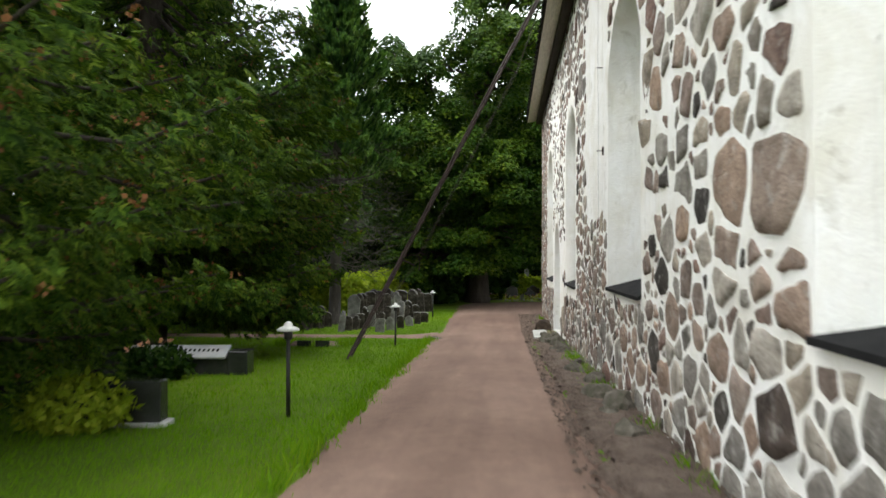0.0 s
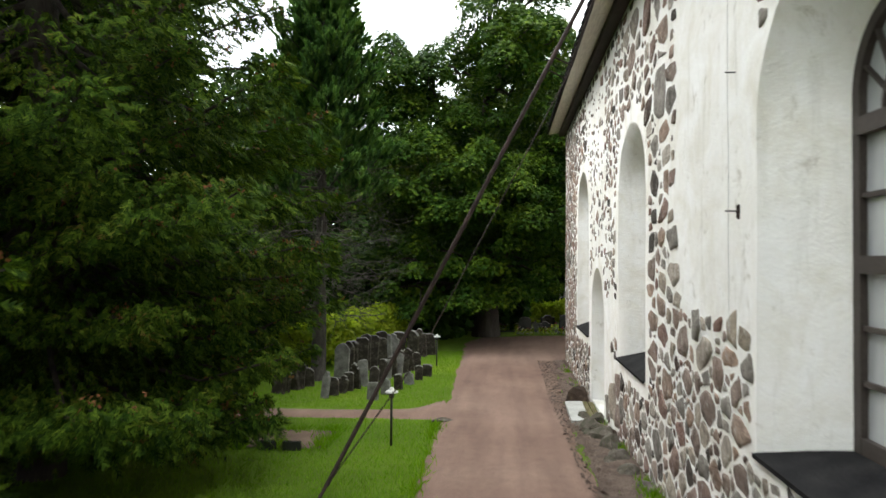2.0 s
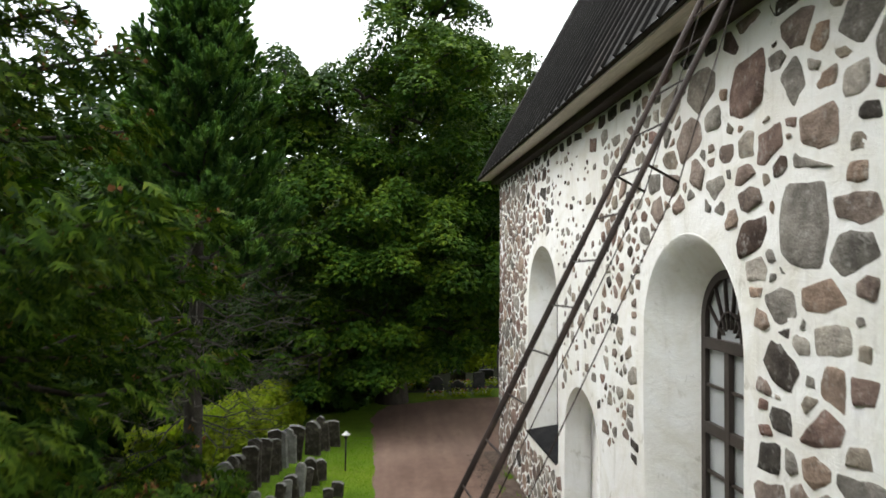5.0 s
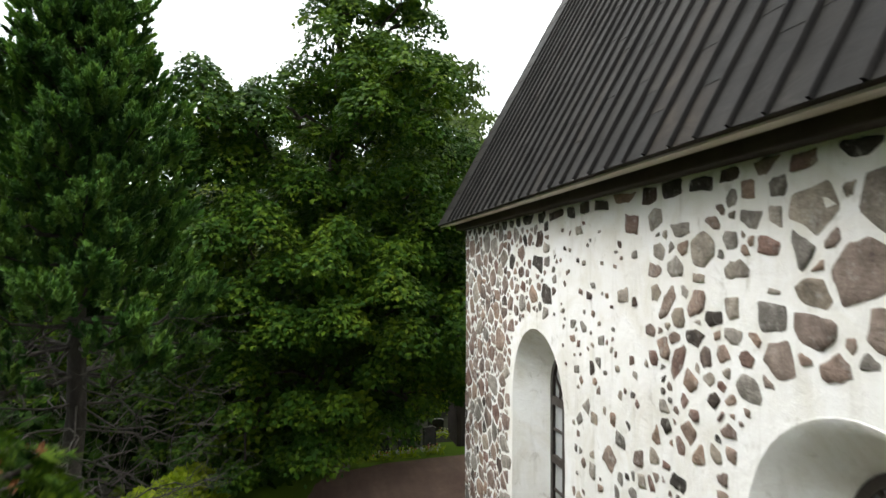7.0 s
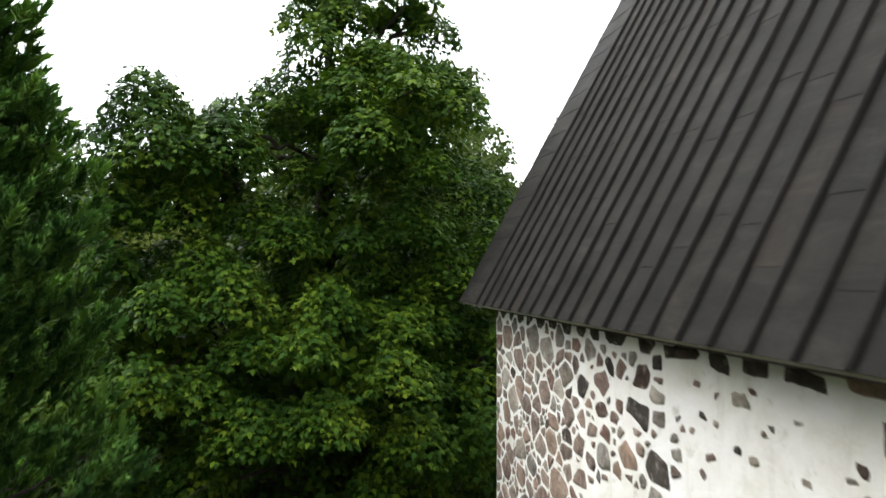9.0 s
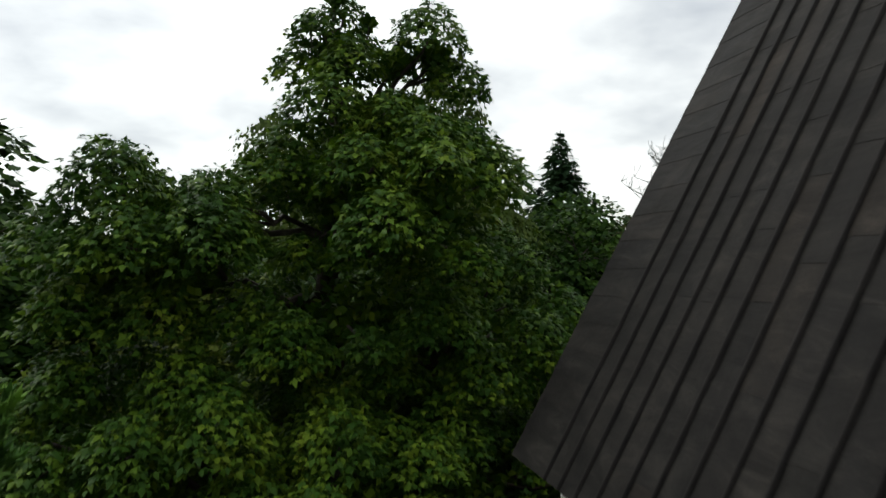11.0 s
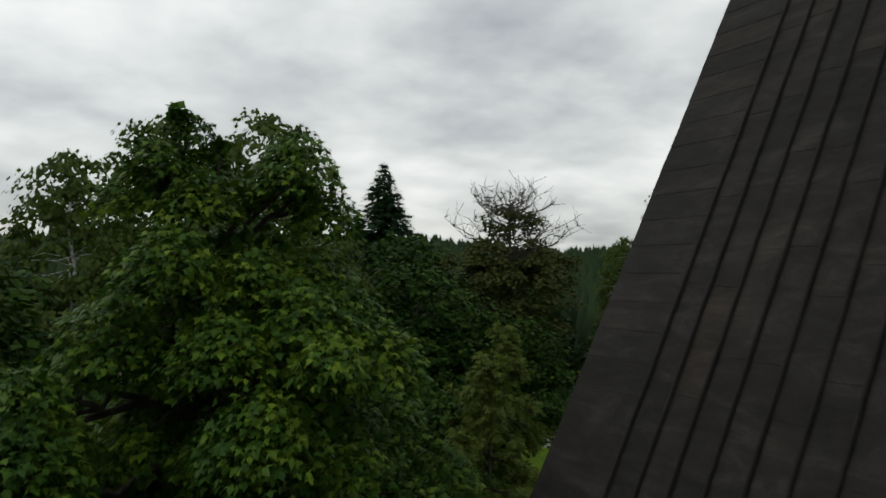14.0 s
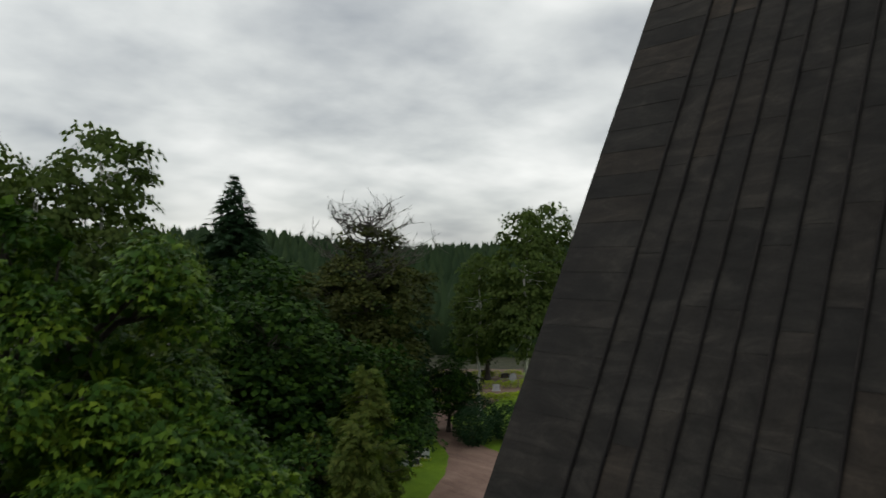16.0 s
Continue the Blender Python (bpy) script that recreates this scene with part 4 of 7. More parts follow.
def stone_outline(q, grid):
    """A field stone seen face on: four uneven sides, some corners knocked off, all of it worn."""
    y, z, a, b, lean, kind, mark = q
    close = mark == 0.0 and packed(y, z)
    grow = 1.0 if mark else 1.55 if close else 1.34 if y < 4.6 else 1.16
    cl, sl = math.cos(radians(lean)), math.sin(radians(lean))
    quad = [(u * random.uniform(0.70, 1.12) * a * grow, v * random.uniform(0.72, 1.14) * b * grow) for u, v in ((-1, -1), (1, -1), (1, 1), (-1, 1))]
    sides = []
    for (au, av), (bu, bv) in zip(quad, quad[1:] + quad[:1]):
        cut = random.choice((0.03, 0.05, 0.1, 0.16, 0.3))
        bow = random.uniform(-0.05, 0.09) * math.sqrt(a * b)
        n = math.hypot(bu - au, bv - av) + 1e-6
        nu, nv = (bv - av) / n, -(bu - au) / n
        sides += [(au + (bu - au) * t + nu * bow * k, av + (bv - av) * t + nv * bow * k) for t, k in ((cut * random.uniform(0.4, 1.0), 0.3), (0.5, 1.0), (1 - cut * random.uniform(0.4, 1.0), 0.3))]
    poly = [(y + u * cl - v * sl, z + u * sl + v * cl) for u, v in sides]
    gap = random.uniform(0.008, 0.02) if close else random.uniform(0.015, 0.032)
    for i in range(-2, 3):
        for j in range(-2, 3):
            for o in grid.get((int(y / 0.4) + i, int(z / 0.4) + j), ()):
                if o is q:
                    continue
                dy, dz = o[0] - y, o[1] - z
                d = math.hypot(dy, dz)
                if d > 1.3 or d < 1e-4:
                    continue
                nx, nz = dy / d, dz / d

                def reach(e):
                    ux, uz = nx * math.cos(radians(e[4])) + nz * math.sin(radians(e[4])), -nx * math.sin(radians(e[4])) + nz * math.cos(radians(e[4]))
                    return (abs(ux / e[2]) ** 3 + abs(uz / e[3]) ** 3) ** (-1 / 3)

                ra, rb = reach(q), reach(o)
                cut = d * ra / (ra + rb) - gap
                turn = random.uniform(-0.12, 0.12)
                poly = clip(poly, y + nx * cut, z + nz * cut, nx * math.cos(turn) - nz * math.sin(turn), nx * math.sin(turn) + nz * math.cos(turn))
                if len(poly) < 3:
                    return None
    poly = clip(poly, y, 5.79 + eave_rise(y), 0, 1)
    poly = clip(poly, 20.585, z, 1, 0)
    if len(poly) < 4:
        return None
    size = math.sqrt(a * b)
    long = []
    for (ax, az), (bx, bz) in zip(poly, poly[1:] + poly[:1]):
        k = max(1, int(math.dist((ax, az), (bx, bz)) / (0.55 * size)))
        long += [(ax + (bx - ax) * i / k, az + (bz - az) * i / k) for i in range(k)]
    soft = []
    for (ax, az), (bx, bz) in zip(long, long[1:] + long[:1]):
        soft += [(ax * 0.86 + bx * 0.14, az * 0.86 + bz * 0.14), (ax * 0.14 + bx * 0.86, az * 0.14 + bz * 0.86)]
    keep = [soft[0]]
    for p in soft[1:]:
        if math.dist(p, keep[-1]) > max(0.008, 0.09 * size):
            keep.append(p)
    f, amp = 1.3 / size, 0.13 * size
    keep = [(py + amp * noise.noise((py * f, pz * f, 3.0)) + 0.006 * noise.noise((py * 30, pz * 30, 3.0)),
             pz + amp * noise.noise((py * f, pz * f, 9.0)) + 0.006 * noise.noise((py * 30, pz * 30, 9.0))) for py, pz in keep]
    area = 0.5 * abs(sum(p[0] * r[1] - r[0] * p[1] for p, r in zip(keep, keep[1:] + keep[:1])))
    return keep if len(keep) > 4 and area > 0.0012 else None


def stone_geometry(poly):
    """A stone bedded in the mortar: an uneven, nearly flat face with a soft edge."""
    cy, cz = sum(p[0] for p in poly) / len(poly), sum(p[1] for p in poly) / len(poly)
    n = len(poly)
    proud = random.uniform(0.0, 0.010)
    size = math.sqrt(sum((p[0] - cy) ** 2 + (p[1] - cz) ** 2 for p in poly) / n)
    tip_y, tip_z = random.gauss(0, 0.05), random.gauss(0, 0.05)
    rings = []
    for scale, out in ((1.03, -0.009), (0.97, 0.001), (0.89, 0.7 * proud + 0.004), (0.5, proud + 0.005 + 0.010 * size)):
        ring = []
        for y, z in poly:
            u, v = (y - cy) * scale, (z - cz) * scale
            jit = 0.0 if out < 0 else 0.010 * noise.noise((y * 9, z * 9, cy * 3)) * (1.3 - scale) + (tip_y * u + tip_z * v) * (scale < 0.9)
            ring.append((face_x(cy + u, cz + v) - max(out + jit, 0.001 if out > 0 else -1), cy + u, cz + v))
        rings.append(ring)
    verts = [p for r in rings for p in r]
    faces = []
    for k in range(3):
        for i in range(n):
            j = (i + 1) % n
            faces.append((k * n + i, (k + 1) * n + i, (k + 1) * n + j, k * n + j))
    faces.append(tuple(3 * n + i for i in range(n))[::-1])
    return verts, faces


def rim_index(faces):
    """The outer ring of a stone is smeared with lime."""
    n = (len(faces) - 1) // 3
    return [1] * n + [0] * (2 * n + 1)


def lay_stones():
    random.seed(11)
    seeds, grid = seed_stones()
    rest = {0: ([], []), 1: ([], []), 2: ([], [])}
    rest_rim = {0: [], 1: [], 2: []}
    own = 0
    for q in seeds:
        poly = stone_outline(q, grid)
        if not poly:
            continue
        v, f = stone_geometry(poly)
        big = max(q[2], q[3]) > 0.1
        if own < 300 and (q[6] == 1.0 or big and 8.2 < q[0] < 13.8):
            me = np_mesh("stone", v, f, [STONE[q[5]], STONE_RIM[q[5]]], True, rim_index(f))
            part("stone", me, wall)
            own += 1
        else:
            vs, fs = rest[q[5]]
            off = len(vs)
            rest_rim[q[5]].extend(rim_index(f))
            vs.extend(v)
            fs.extend(tuple(i + off for i in g) for g in f)
    for k, name in enumerate(("red_rubble", "grey_rubble", "dark_rubble")):
        vs, fs = rest[k]
        ob = part(name, np_mesh(name, vs, fs, [STONE_FAR[k], STONE_FAR_RIM[k]], True, rest_rim[k]), wall)
        tagged(ob, kind="stuff")


# ---- roof, eaves ----
RUN = math.hypot(RIDGE_X - EAVE_X, RIDGE_Z - EAVE_Z)
ALONG = Vector(((RIDGE_X - EAVE_X) / RUN, 0, (RIDGE_Z - EAVE_Z) / RUN))
OUT = Vector((-ALONG.z, 0, ALONG.x))
SEAM = 0.3225
roof = part("roof", None, church, "steep dark grey standing-seam sheet metal roof")


def roof_point(y, s, up=0.0):
    return Vector((EAVE_X, y, EAVE_Z + eave_rise(y))) + ALONG * s + OUT * up


def sheet_geometry(y0, y1, s0, s1):
    """One roof sheet, folded over the sheet below at its lower edge, slightly buckled."""
    verts, ny, ns = [], 4, 4
    for i in range(ns + 1):
        for j in range(ny + 1):
            y, s = y0 + (y1 - y0) * j / ny, s0 + (s1 - s0) * i / ns
            up = 0.0045 * (1 - i / ns) + 0.007 * noise.noise((y * 1.6, s * 1.6, 4.0)) + 0.004 * noise.noise((y * 5, s * 4, 7.0))
            verts.append(roof_point(y, s, up))
    faces = []
    for i in range(ns):
        for j in range(ny):
            a = i * (ny + 1) + j
            faces.append((a, a + 1, a + ny + 2, a + ny + 1))
    off = len(verts)
    for j in range(ny + 1):
        verts.append(roof_point(y0 + (y1 - y0) * j / ny, s0 + 0.001, -0.002))
    for j in range(ny):
        faces.append((j, off + j, off + j + 1, j + 1))
    return verts, faces


def seam_geometry(y, s0, s1):
    """A folded standing seam running up the roof, a little wavy."""
    verts, faces, k = [], [], 34
    for i in range(k + 1):
        s = s0 + (s1 - s0) * i / k
        w = 0.006 * noise.noise((y * 3, s * 0.8, 1.0))
        for dy, up in ((-0.016, -0.01), (-0.012, 0.034), (0.011, 0.036), (0.016, -0.01)):
            verts.append(roof_point(y + dy + w, s, up))
    for i in range(k):
        for j in range(3):
            a = i * 4 + j
            faces.append((a, a + 4, a + 5, a + 1))
    return verts, faces


def lay_roof():
    random.seed(5)
    edges = [VERGE_Y, 19.885]
    while edges[-1] > WALL_Y0 - 0.2:
        edges.append(19.885 - SEAM * (len(edges) - 1) + random.uniform(-0.006, 0.006))
    rest, own = ([], []), 0
    for c, (y1, y0) in enumerate(zip(edges[:-1], edges[1:])):
        s = -0.02
        step = 0.335 if c == 0 else 1.05
        s_end = random.uniform(0.25, 1.1) if c else 0.3
        while s < RUN:
            e = min(s_end, RUN)
            v, f = sheet_geometry(y0 + 0.004, y1 - 0.004, s, e + 0.03)
            if own < 300 and y1 > 9.5 and s < 10.5:
                part("roof_sheet", np_mesh("roof_sheet", v, f, ROOF), roof)
                own += 1
            else:
                off = len(rest[0])
                rest[0].extend(v)
                rest[1].extend(tuple(i + off for i in g) for g in f)
            s, s_end = e, e + step * (random.uniform(0.96, 1.04) if c == 0 else random.uniform(0.92, 1.08))
    tagged(part("upper_roofing", np_mesh("upper_roofing", *rest, ROOF_FAR), roof), kind="stuff")
    for y in edges[1:-1]:
        part("seam", np_mesh("seam", *seam_geometry(y, -0.02, RUN), SHADOWED_SEAM, True), roof)
    # boards under the sheets, the far slope and the verge board
    bm = bmesh.new()
    quad = [roof_point(edges[-1], -0.0, -0.016), roof_point(VERGE_Y - 0.006, -0.0, -0.016), roof_point(VERGE_Y - 0.006, RUN, -0.016), roof_point(edges[-1], RUN, -0.016)]
    a = [bm.verts.new(p) for p in quad]
    b = [bm.verts.new(p - OUT * 0.05) for p in quad]
    bm.faces.new(a)
    bm.faces.new(b[::-1])
    for i in range(4):
        j = (i + 1) % 4
        bm.faces.new((a[i], b[i], b[j], a[j]))
    bmesh.ops.recalc_face_normals(bm, faces=bm.faces)
    part("roof_boarding", bm_mesh("roof_boarding", bm, TARRED), roof)
    bm = bmesh.new()
    quad = [(RIDGE_X, edges[-1], RIDGE_Z - 0.01 + eave_rise(edges[-1])), (RIDGE_X, VERGE_Y, RIDGE_Z - 0.01), (2 * RIDGE_X - EAVE_X, VERGE_Y, EAVE_Z), (2 * RIDGE_X - EAVE_X, edges[-1], EAVE_Z + eave_rise(edges[-1]))]
    a = [bm.verts.new(p) for p in quad]
    b = [bm.verts.new(Vector(p) - Vector((0.04, 0, 0.03))) for p in quad]
    bm.faces.new(a)
    bm.faces.new(b[::-1])
    for i in range(4):
        j = (i + 1) % 4
        bm.faces.new((a[i], b[i], b[j], a[j]))
    bmesh.ops.recalc_face_normals(bm, faces=bm.faces)
    part("far_roof_slope", bm_mesh("far_roof_slope", bm, ROOF_FAR), roof)
    # eaves and soffit boards under the eaves
    seg = WALL_Y0 - 0.2
    while seg < VERGE_Y - 0.1:
        end = min(seg + 3.6, VERGE_Y - 0.02)
        bm = bmesh.new()
        box_bm(bm, EAVE_X + 0.045, EAVE_X + 0.33, seg + 0.003, end - 0.003, EAVE_Z - 0.045, EAVE_Z - 0.022, 0.004)
        for v in bm.verts:
            v.co.z += 0.16 * (v.co.x - EAVE_X - 0.045) + eave_rise(v.co.y)
        part("eaves_board", bm_mesh("eaves_board", bm, FASCIA), roof, "cream painted eaves board")
        seg = end
    bm = bmesh.new()
    box_bm(bm, EAVE_X + 0.30, WALL_X - 0.004, WALL_Y0, WALL_Y1 + 0.1, WALL_TOP - 0.07, WALL_TOP + 0.04, 0.008)
    for v in bm.verts:
        v.co.z += eave_rise(v.co.y)
    part("wall_plate", bm_mesh("wall_plate", bm, TARRED), roof, "dark tarred timber under the eaves")
    bm = bmesh.new()
    box_bm(bm, WALL_X, WALL_X + 0.3, WALL_Y0, WALL_Y1, WALL_TOP + 0.003, WALL_TOP + 0.05, 0.004)
    for v in bm.verts:
        v.co.z += eave_rise(v.co.y)
    part("soffit", bm_mesh("soffit", bm, TARRED), roof, "dark tarred soffit board")


# darker than the sheets: the shadow beside each seam is in this colour
SHADOWED_SEAM = rough_surface("shadowed_seam_metal", (0.008, 0.0075, 0.0075), (0.012, 0.011, 0.0105), (0.018, 0.016, 0.015), 3, 40, 0.8, 0.2, 0.004, specular=0.1)

# ---- trees ----
MAPLE_T = (np.array([(0, 0, 0), (0.30, 0.40, 0.03), (0, 1, -0.10), (-0.30, 0.40, 0.03), (0.62, 0.52, -0.10), (0.26, 0.02, -0.03), (-0.62, 0.52, -0.10), (-0.26, 0.02, -0.03)]), np.array([(0, 1, 3), (1, 2, 3), (5, 4, 1), (7, 3, 6)]))
OVAL_T = (np.array([(0, 0, 0), (0.3, 0.42, -0.06), (0, 1, -0.05), (-0.3, 0.42, -0.06), (0, 0.45, 0.05)]), np.array([(0, 1, 4), (1, 2, 4), (2, 3, 4), (3, 0, 4)]))
CARD_T = (np.array([(0, 0, 0), (0.42, 0.45, -0.05), (0, 1, 0.0), (-0.42, 0.5, -0.05)]), np.array([(0, 1, 2), (0, 2, 3)]))


def spray_template(steps=(0.06, 0.25, 0.45, 0.64), wide=0.085):
    """A flat thuja spray: a stem with forward-pointing side fronds."""
    v, f = [], []

    def blade(a, b, w):
        a, b = np.array(a, float), np.array(b, float)
        d = b - a
        s = np.array((-d[1], d[0], 0)) / np.linalg.norm(d) * w
        i = len(v)
        v.extend([a - s, a + s, b])
        f.append((i, i + 1, i + 2))

    blade((0, 0, 0), (0, 1, -0.06), 0.075)
    for i, t in enumerate(steps):
        r = 0.56 * (1 - 0.5 * t)
        for s in (-1, 1):
            blade((0, t, -0.02 * t), (s * r * 0.62, t + r * 0.72, -0.05 - 0.04 * (i % 2)), wide)
    return np.array(v), np.array(f)


def shoot_template():
    """A pine shoot: a brush of needles all round a stem, bent forward."""
    v, f = [], []
    for i in range(22):
        a, t = 2.4 * i, i / 22
        d = np.array((math.cos(a), 0.75 + 1.4 * t, math.sin(a)))
        d /= np.linalg.norm(d)
        s = np.cross(d, (0, 1, 0))
        s = s / np.linalg.norm(s) * 0.085
        o = np.array((0, t * 0.6, 0))
        k = len(v)
        v.extend([o - s, o + s, o + d * (0.40 - 0.1 * t)])
        f.append((k, k + 1, k + 2))
        if i:
            f.append((k - 3, k - 2, k))
    return np.array(v), np.array(f)


SPRAY_T, SMALL_SPRAY_T, SHOOT_T = spray_template((0.06, 0.3, 0.56), 0.075), spray_template((0.05, 0.4), 0.12), shoot_template()


def curve_points(a, b, sag, n=7, wob=0.06, rng=RNG):
    """A slightly crooked line from a to b, bowed upward by sag."""
    a, b = np.array(a, float), np.array(b, float)
    t = np.linspace(0, 1, n)[:, None]
    p = a + (b - a) * t
    p[:, 2] += (sag * np.sin(math.pi * t[:, 0]))
    j = wob * np.linalg.norm(b - a) * rng.standard_normal((n, 3)) * np.sin(math.pi * t) * 0.5
    return p + j


def broadleaf(name, label, at, height, trunk_r, lobes, clumps, leaves, leaf_size, template, leaf_mat, bark, spread=0.55, droop=0.35, seed=1, group="", crown_name="crown", category="tree", core=0, apart=0.0):
    """A broad-leaved tree: trunk, limbs to every lobe, twigs, and a crown of leaf clumps with gaps between them."""
    rng = np.random.default_rng(seed)
    base = Vector((at[0], at[1], gz(at[0], at[1]) - 0.05))
    tree = thing(name, label, category, group, at=base)
    lobes = [(np.array(c, float), np.array(r, float)) for c, r in lobes]
    tubes = []
    top = max(lobes, key=lambda q: q[0][2])[0]
    trunk = curve_points((0, 0, 0), (top[0] * 0.8, top[1] * 0.8, top[2] - (1.6 if apart else 0.0)), 0, 10, 0.02, rng)
    rad = trunk_r * np.linspace(1.0, 0.1 if apart else 0.22, 10)
    rad[0] *= 1.45
    rad[1] *= 1.05
    part("trunk", tube_mesh("trunk", [tube(trunk, rad, 12)], bark), tree)
    centres, outs, sizes, taken = [], [], [], []
    vol = np.array([r[0] * r[1] + r[0] * r[2] + r[1] * r[2] for _, r in lobes])
    share = np.maximum(18 if clumps > 500 else 6, (clumps * vol / vol.sum()).astype(int))
    for (c, r), k in zip(lobes, share):
        start = trunk[min(8, max(2, int(np.searchsorted(trunk[:, 2], c[2] - 0.9 * r[2] - 0.4))))]
        main = curve_points(start, c, 0.1, 7, 0.08, rng)
        tubes.append(tube(main, trunk_r * np.linspace(0.30, 0.10, 7) * min(1.0, 0.1 + 0.7 * r.mean()), 7))
        d = unit(rng.standard_normal((k, 3)) + np.array((0, 0, 0.15)))
        shell = rng.uniform(0.62, 1.05, (k, 1)) ** 0.7
        p = c + d * (np.maximum(r - (0.2 if c[2] > 10.8 else 0.08), 0.12) if apart else r) * shell
        if apart:
            # masses stand clear of each other, with dark gaps between them, and only on the outside of the crown
            own = []
            for i in range(k):
                if any(np.sum(((p[i] - lc) / lr) ** 2) < 0.5 for lc, lr in lobes):
                    continue
                if all(np.sum((p[i] - q) ** 2) > (apart * min(1.0, 0.4 + 0.6 * r.mean())) ** 2 for q in taken):
                    taken.append(p[i])
                    own.append(i)
            if not own:
                continue
            p, d, k = p[own], d[own], len(own)
        for q in p[:: max(1, k // 9)]:
            tubes.append(tube(curve_points(main[rng.integers(3, 7)], q, 0.12, 6, 0.1, rng), trunk_r * np.linspace(0.14, 0.04, 6), 5))
        centres.append(p)
        outs.append(unit(d * 0.8 + unit(p - top * np.array((1, 1, 0)) - np.array((0, 0, height * 0.35))) * 0.5))
        sizes.append(rng.uniform(0.55, 1.2, k) * spread * (min(1.0, 0.28 + 0.85 * r.mean()) if apart else 1.0))
    tagged(part("branchwork", tube_mesh("branchwork", tubes, bark), tree), kind="stuff")
    c, o, s = np.concatenate(centres), np.concatenate(outs), np.concatenate(sizes)
    k = rng.poisson(leaves, len(c)) + 3
    if apart:
        k = (leaves * (s / s.mean()) ** 2).astype(int)
    who = np.repeat(np.arange(len(c)), k)
    n = len(who)
    u = unit(rng.standard_normal((n, 3))) * (rng.random((n, 1)) ** (0.22 if core else 0.36))
    if apart:
        # each mass is a leafy shelf: domed above, hanging at its rim, hollow below
        up, turn = rng.random(n), rng.uniform(0, 2 * math.pi, n)
        wide = np.sqrt(1 - up ** 2) * rng.uniform(0.55, 1.06, n) ** 0.6
        u = np.stack([wide * np.cos(turn), wide * np.sin(turn), 0.80 * up - 0.30 * wide ** 2 + 0.07 * rng.standard_normal(n)], 1)
        u += 0.35 * o[who] * (wide ** 2)[:, None] * np.array((0, 0, -0.6)) + 0.08 * rng.standard_normal((n, 3))
    else:
        u[:, 2] = np.abs(u[:, 2]) * 0.62 - 0.42 * (u[:, 0] ** 2 + u[:, 1] ** 2)
    pos = c[who] + u * s[who][:, None]
    pos[:, 2] = np.maximum(pos[:, 2], 0.35)
    flat = u * np.array((1, 1, 0.0))
    axis = unit(flat + 0.5 * o[who] * np.array((1, 1, 0)) + 0.45 * rng.standard_normal((n, 3))) + np.array((0, 0, -droop))
    nrm = unit(np.array((0, 0, 0.45 if apart else 0.95)) + (0.2 if apart else 0.55) * o[who] + (1.1 if apart else 0.5) * u + (0.3 if apart else 0.38) * rng.standard_normal((n, 3)))
    v, f = scatter(template[0], template[1], pos, axis, nrm, leaf_size * rng.uniform(0.65, 1.2, n))
    if core:
        # close-set inner leaves that fill the heart of each mass
        pick = rng.choice(len(lobes), core, p=vol / vol.sum())
        mid, rad3 = np.array([q[0] for q in lobes])[pick], np.maximum(np.array([q[1] for q in lobes])[pick] - (0.45 if apart else 0.0), 0.05)
        pos = mid + unit(rng.standard_normal((core, 3))) * rad3 * (0.66 * rng.random((core, 1)) ** 0.4)
        v2, f2 = scatter(*CARD_T, pos, rng.standard_normal((core, 3)), rng.standard_normal((core, 3)), (0.17 if apart else leaf_size) * rng.uniform(0.9, 1.2, core))
        tagged(part("inner_leaves", np_mesh("inner_leaves", v2, f2, leaf_mat), tree), kind="stuff")
    part(crown_name, np_mesh(crown_name, v, f, leaf_mat), tree)
    return tree


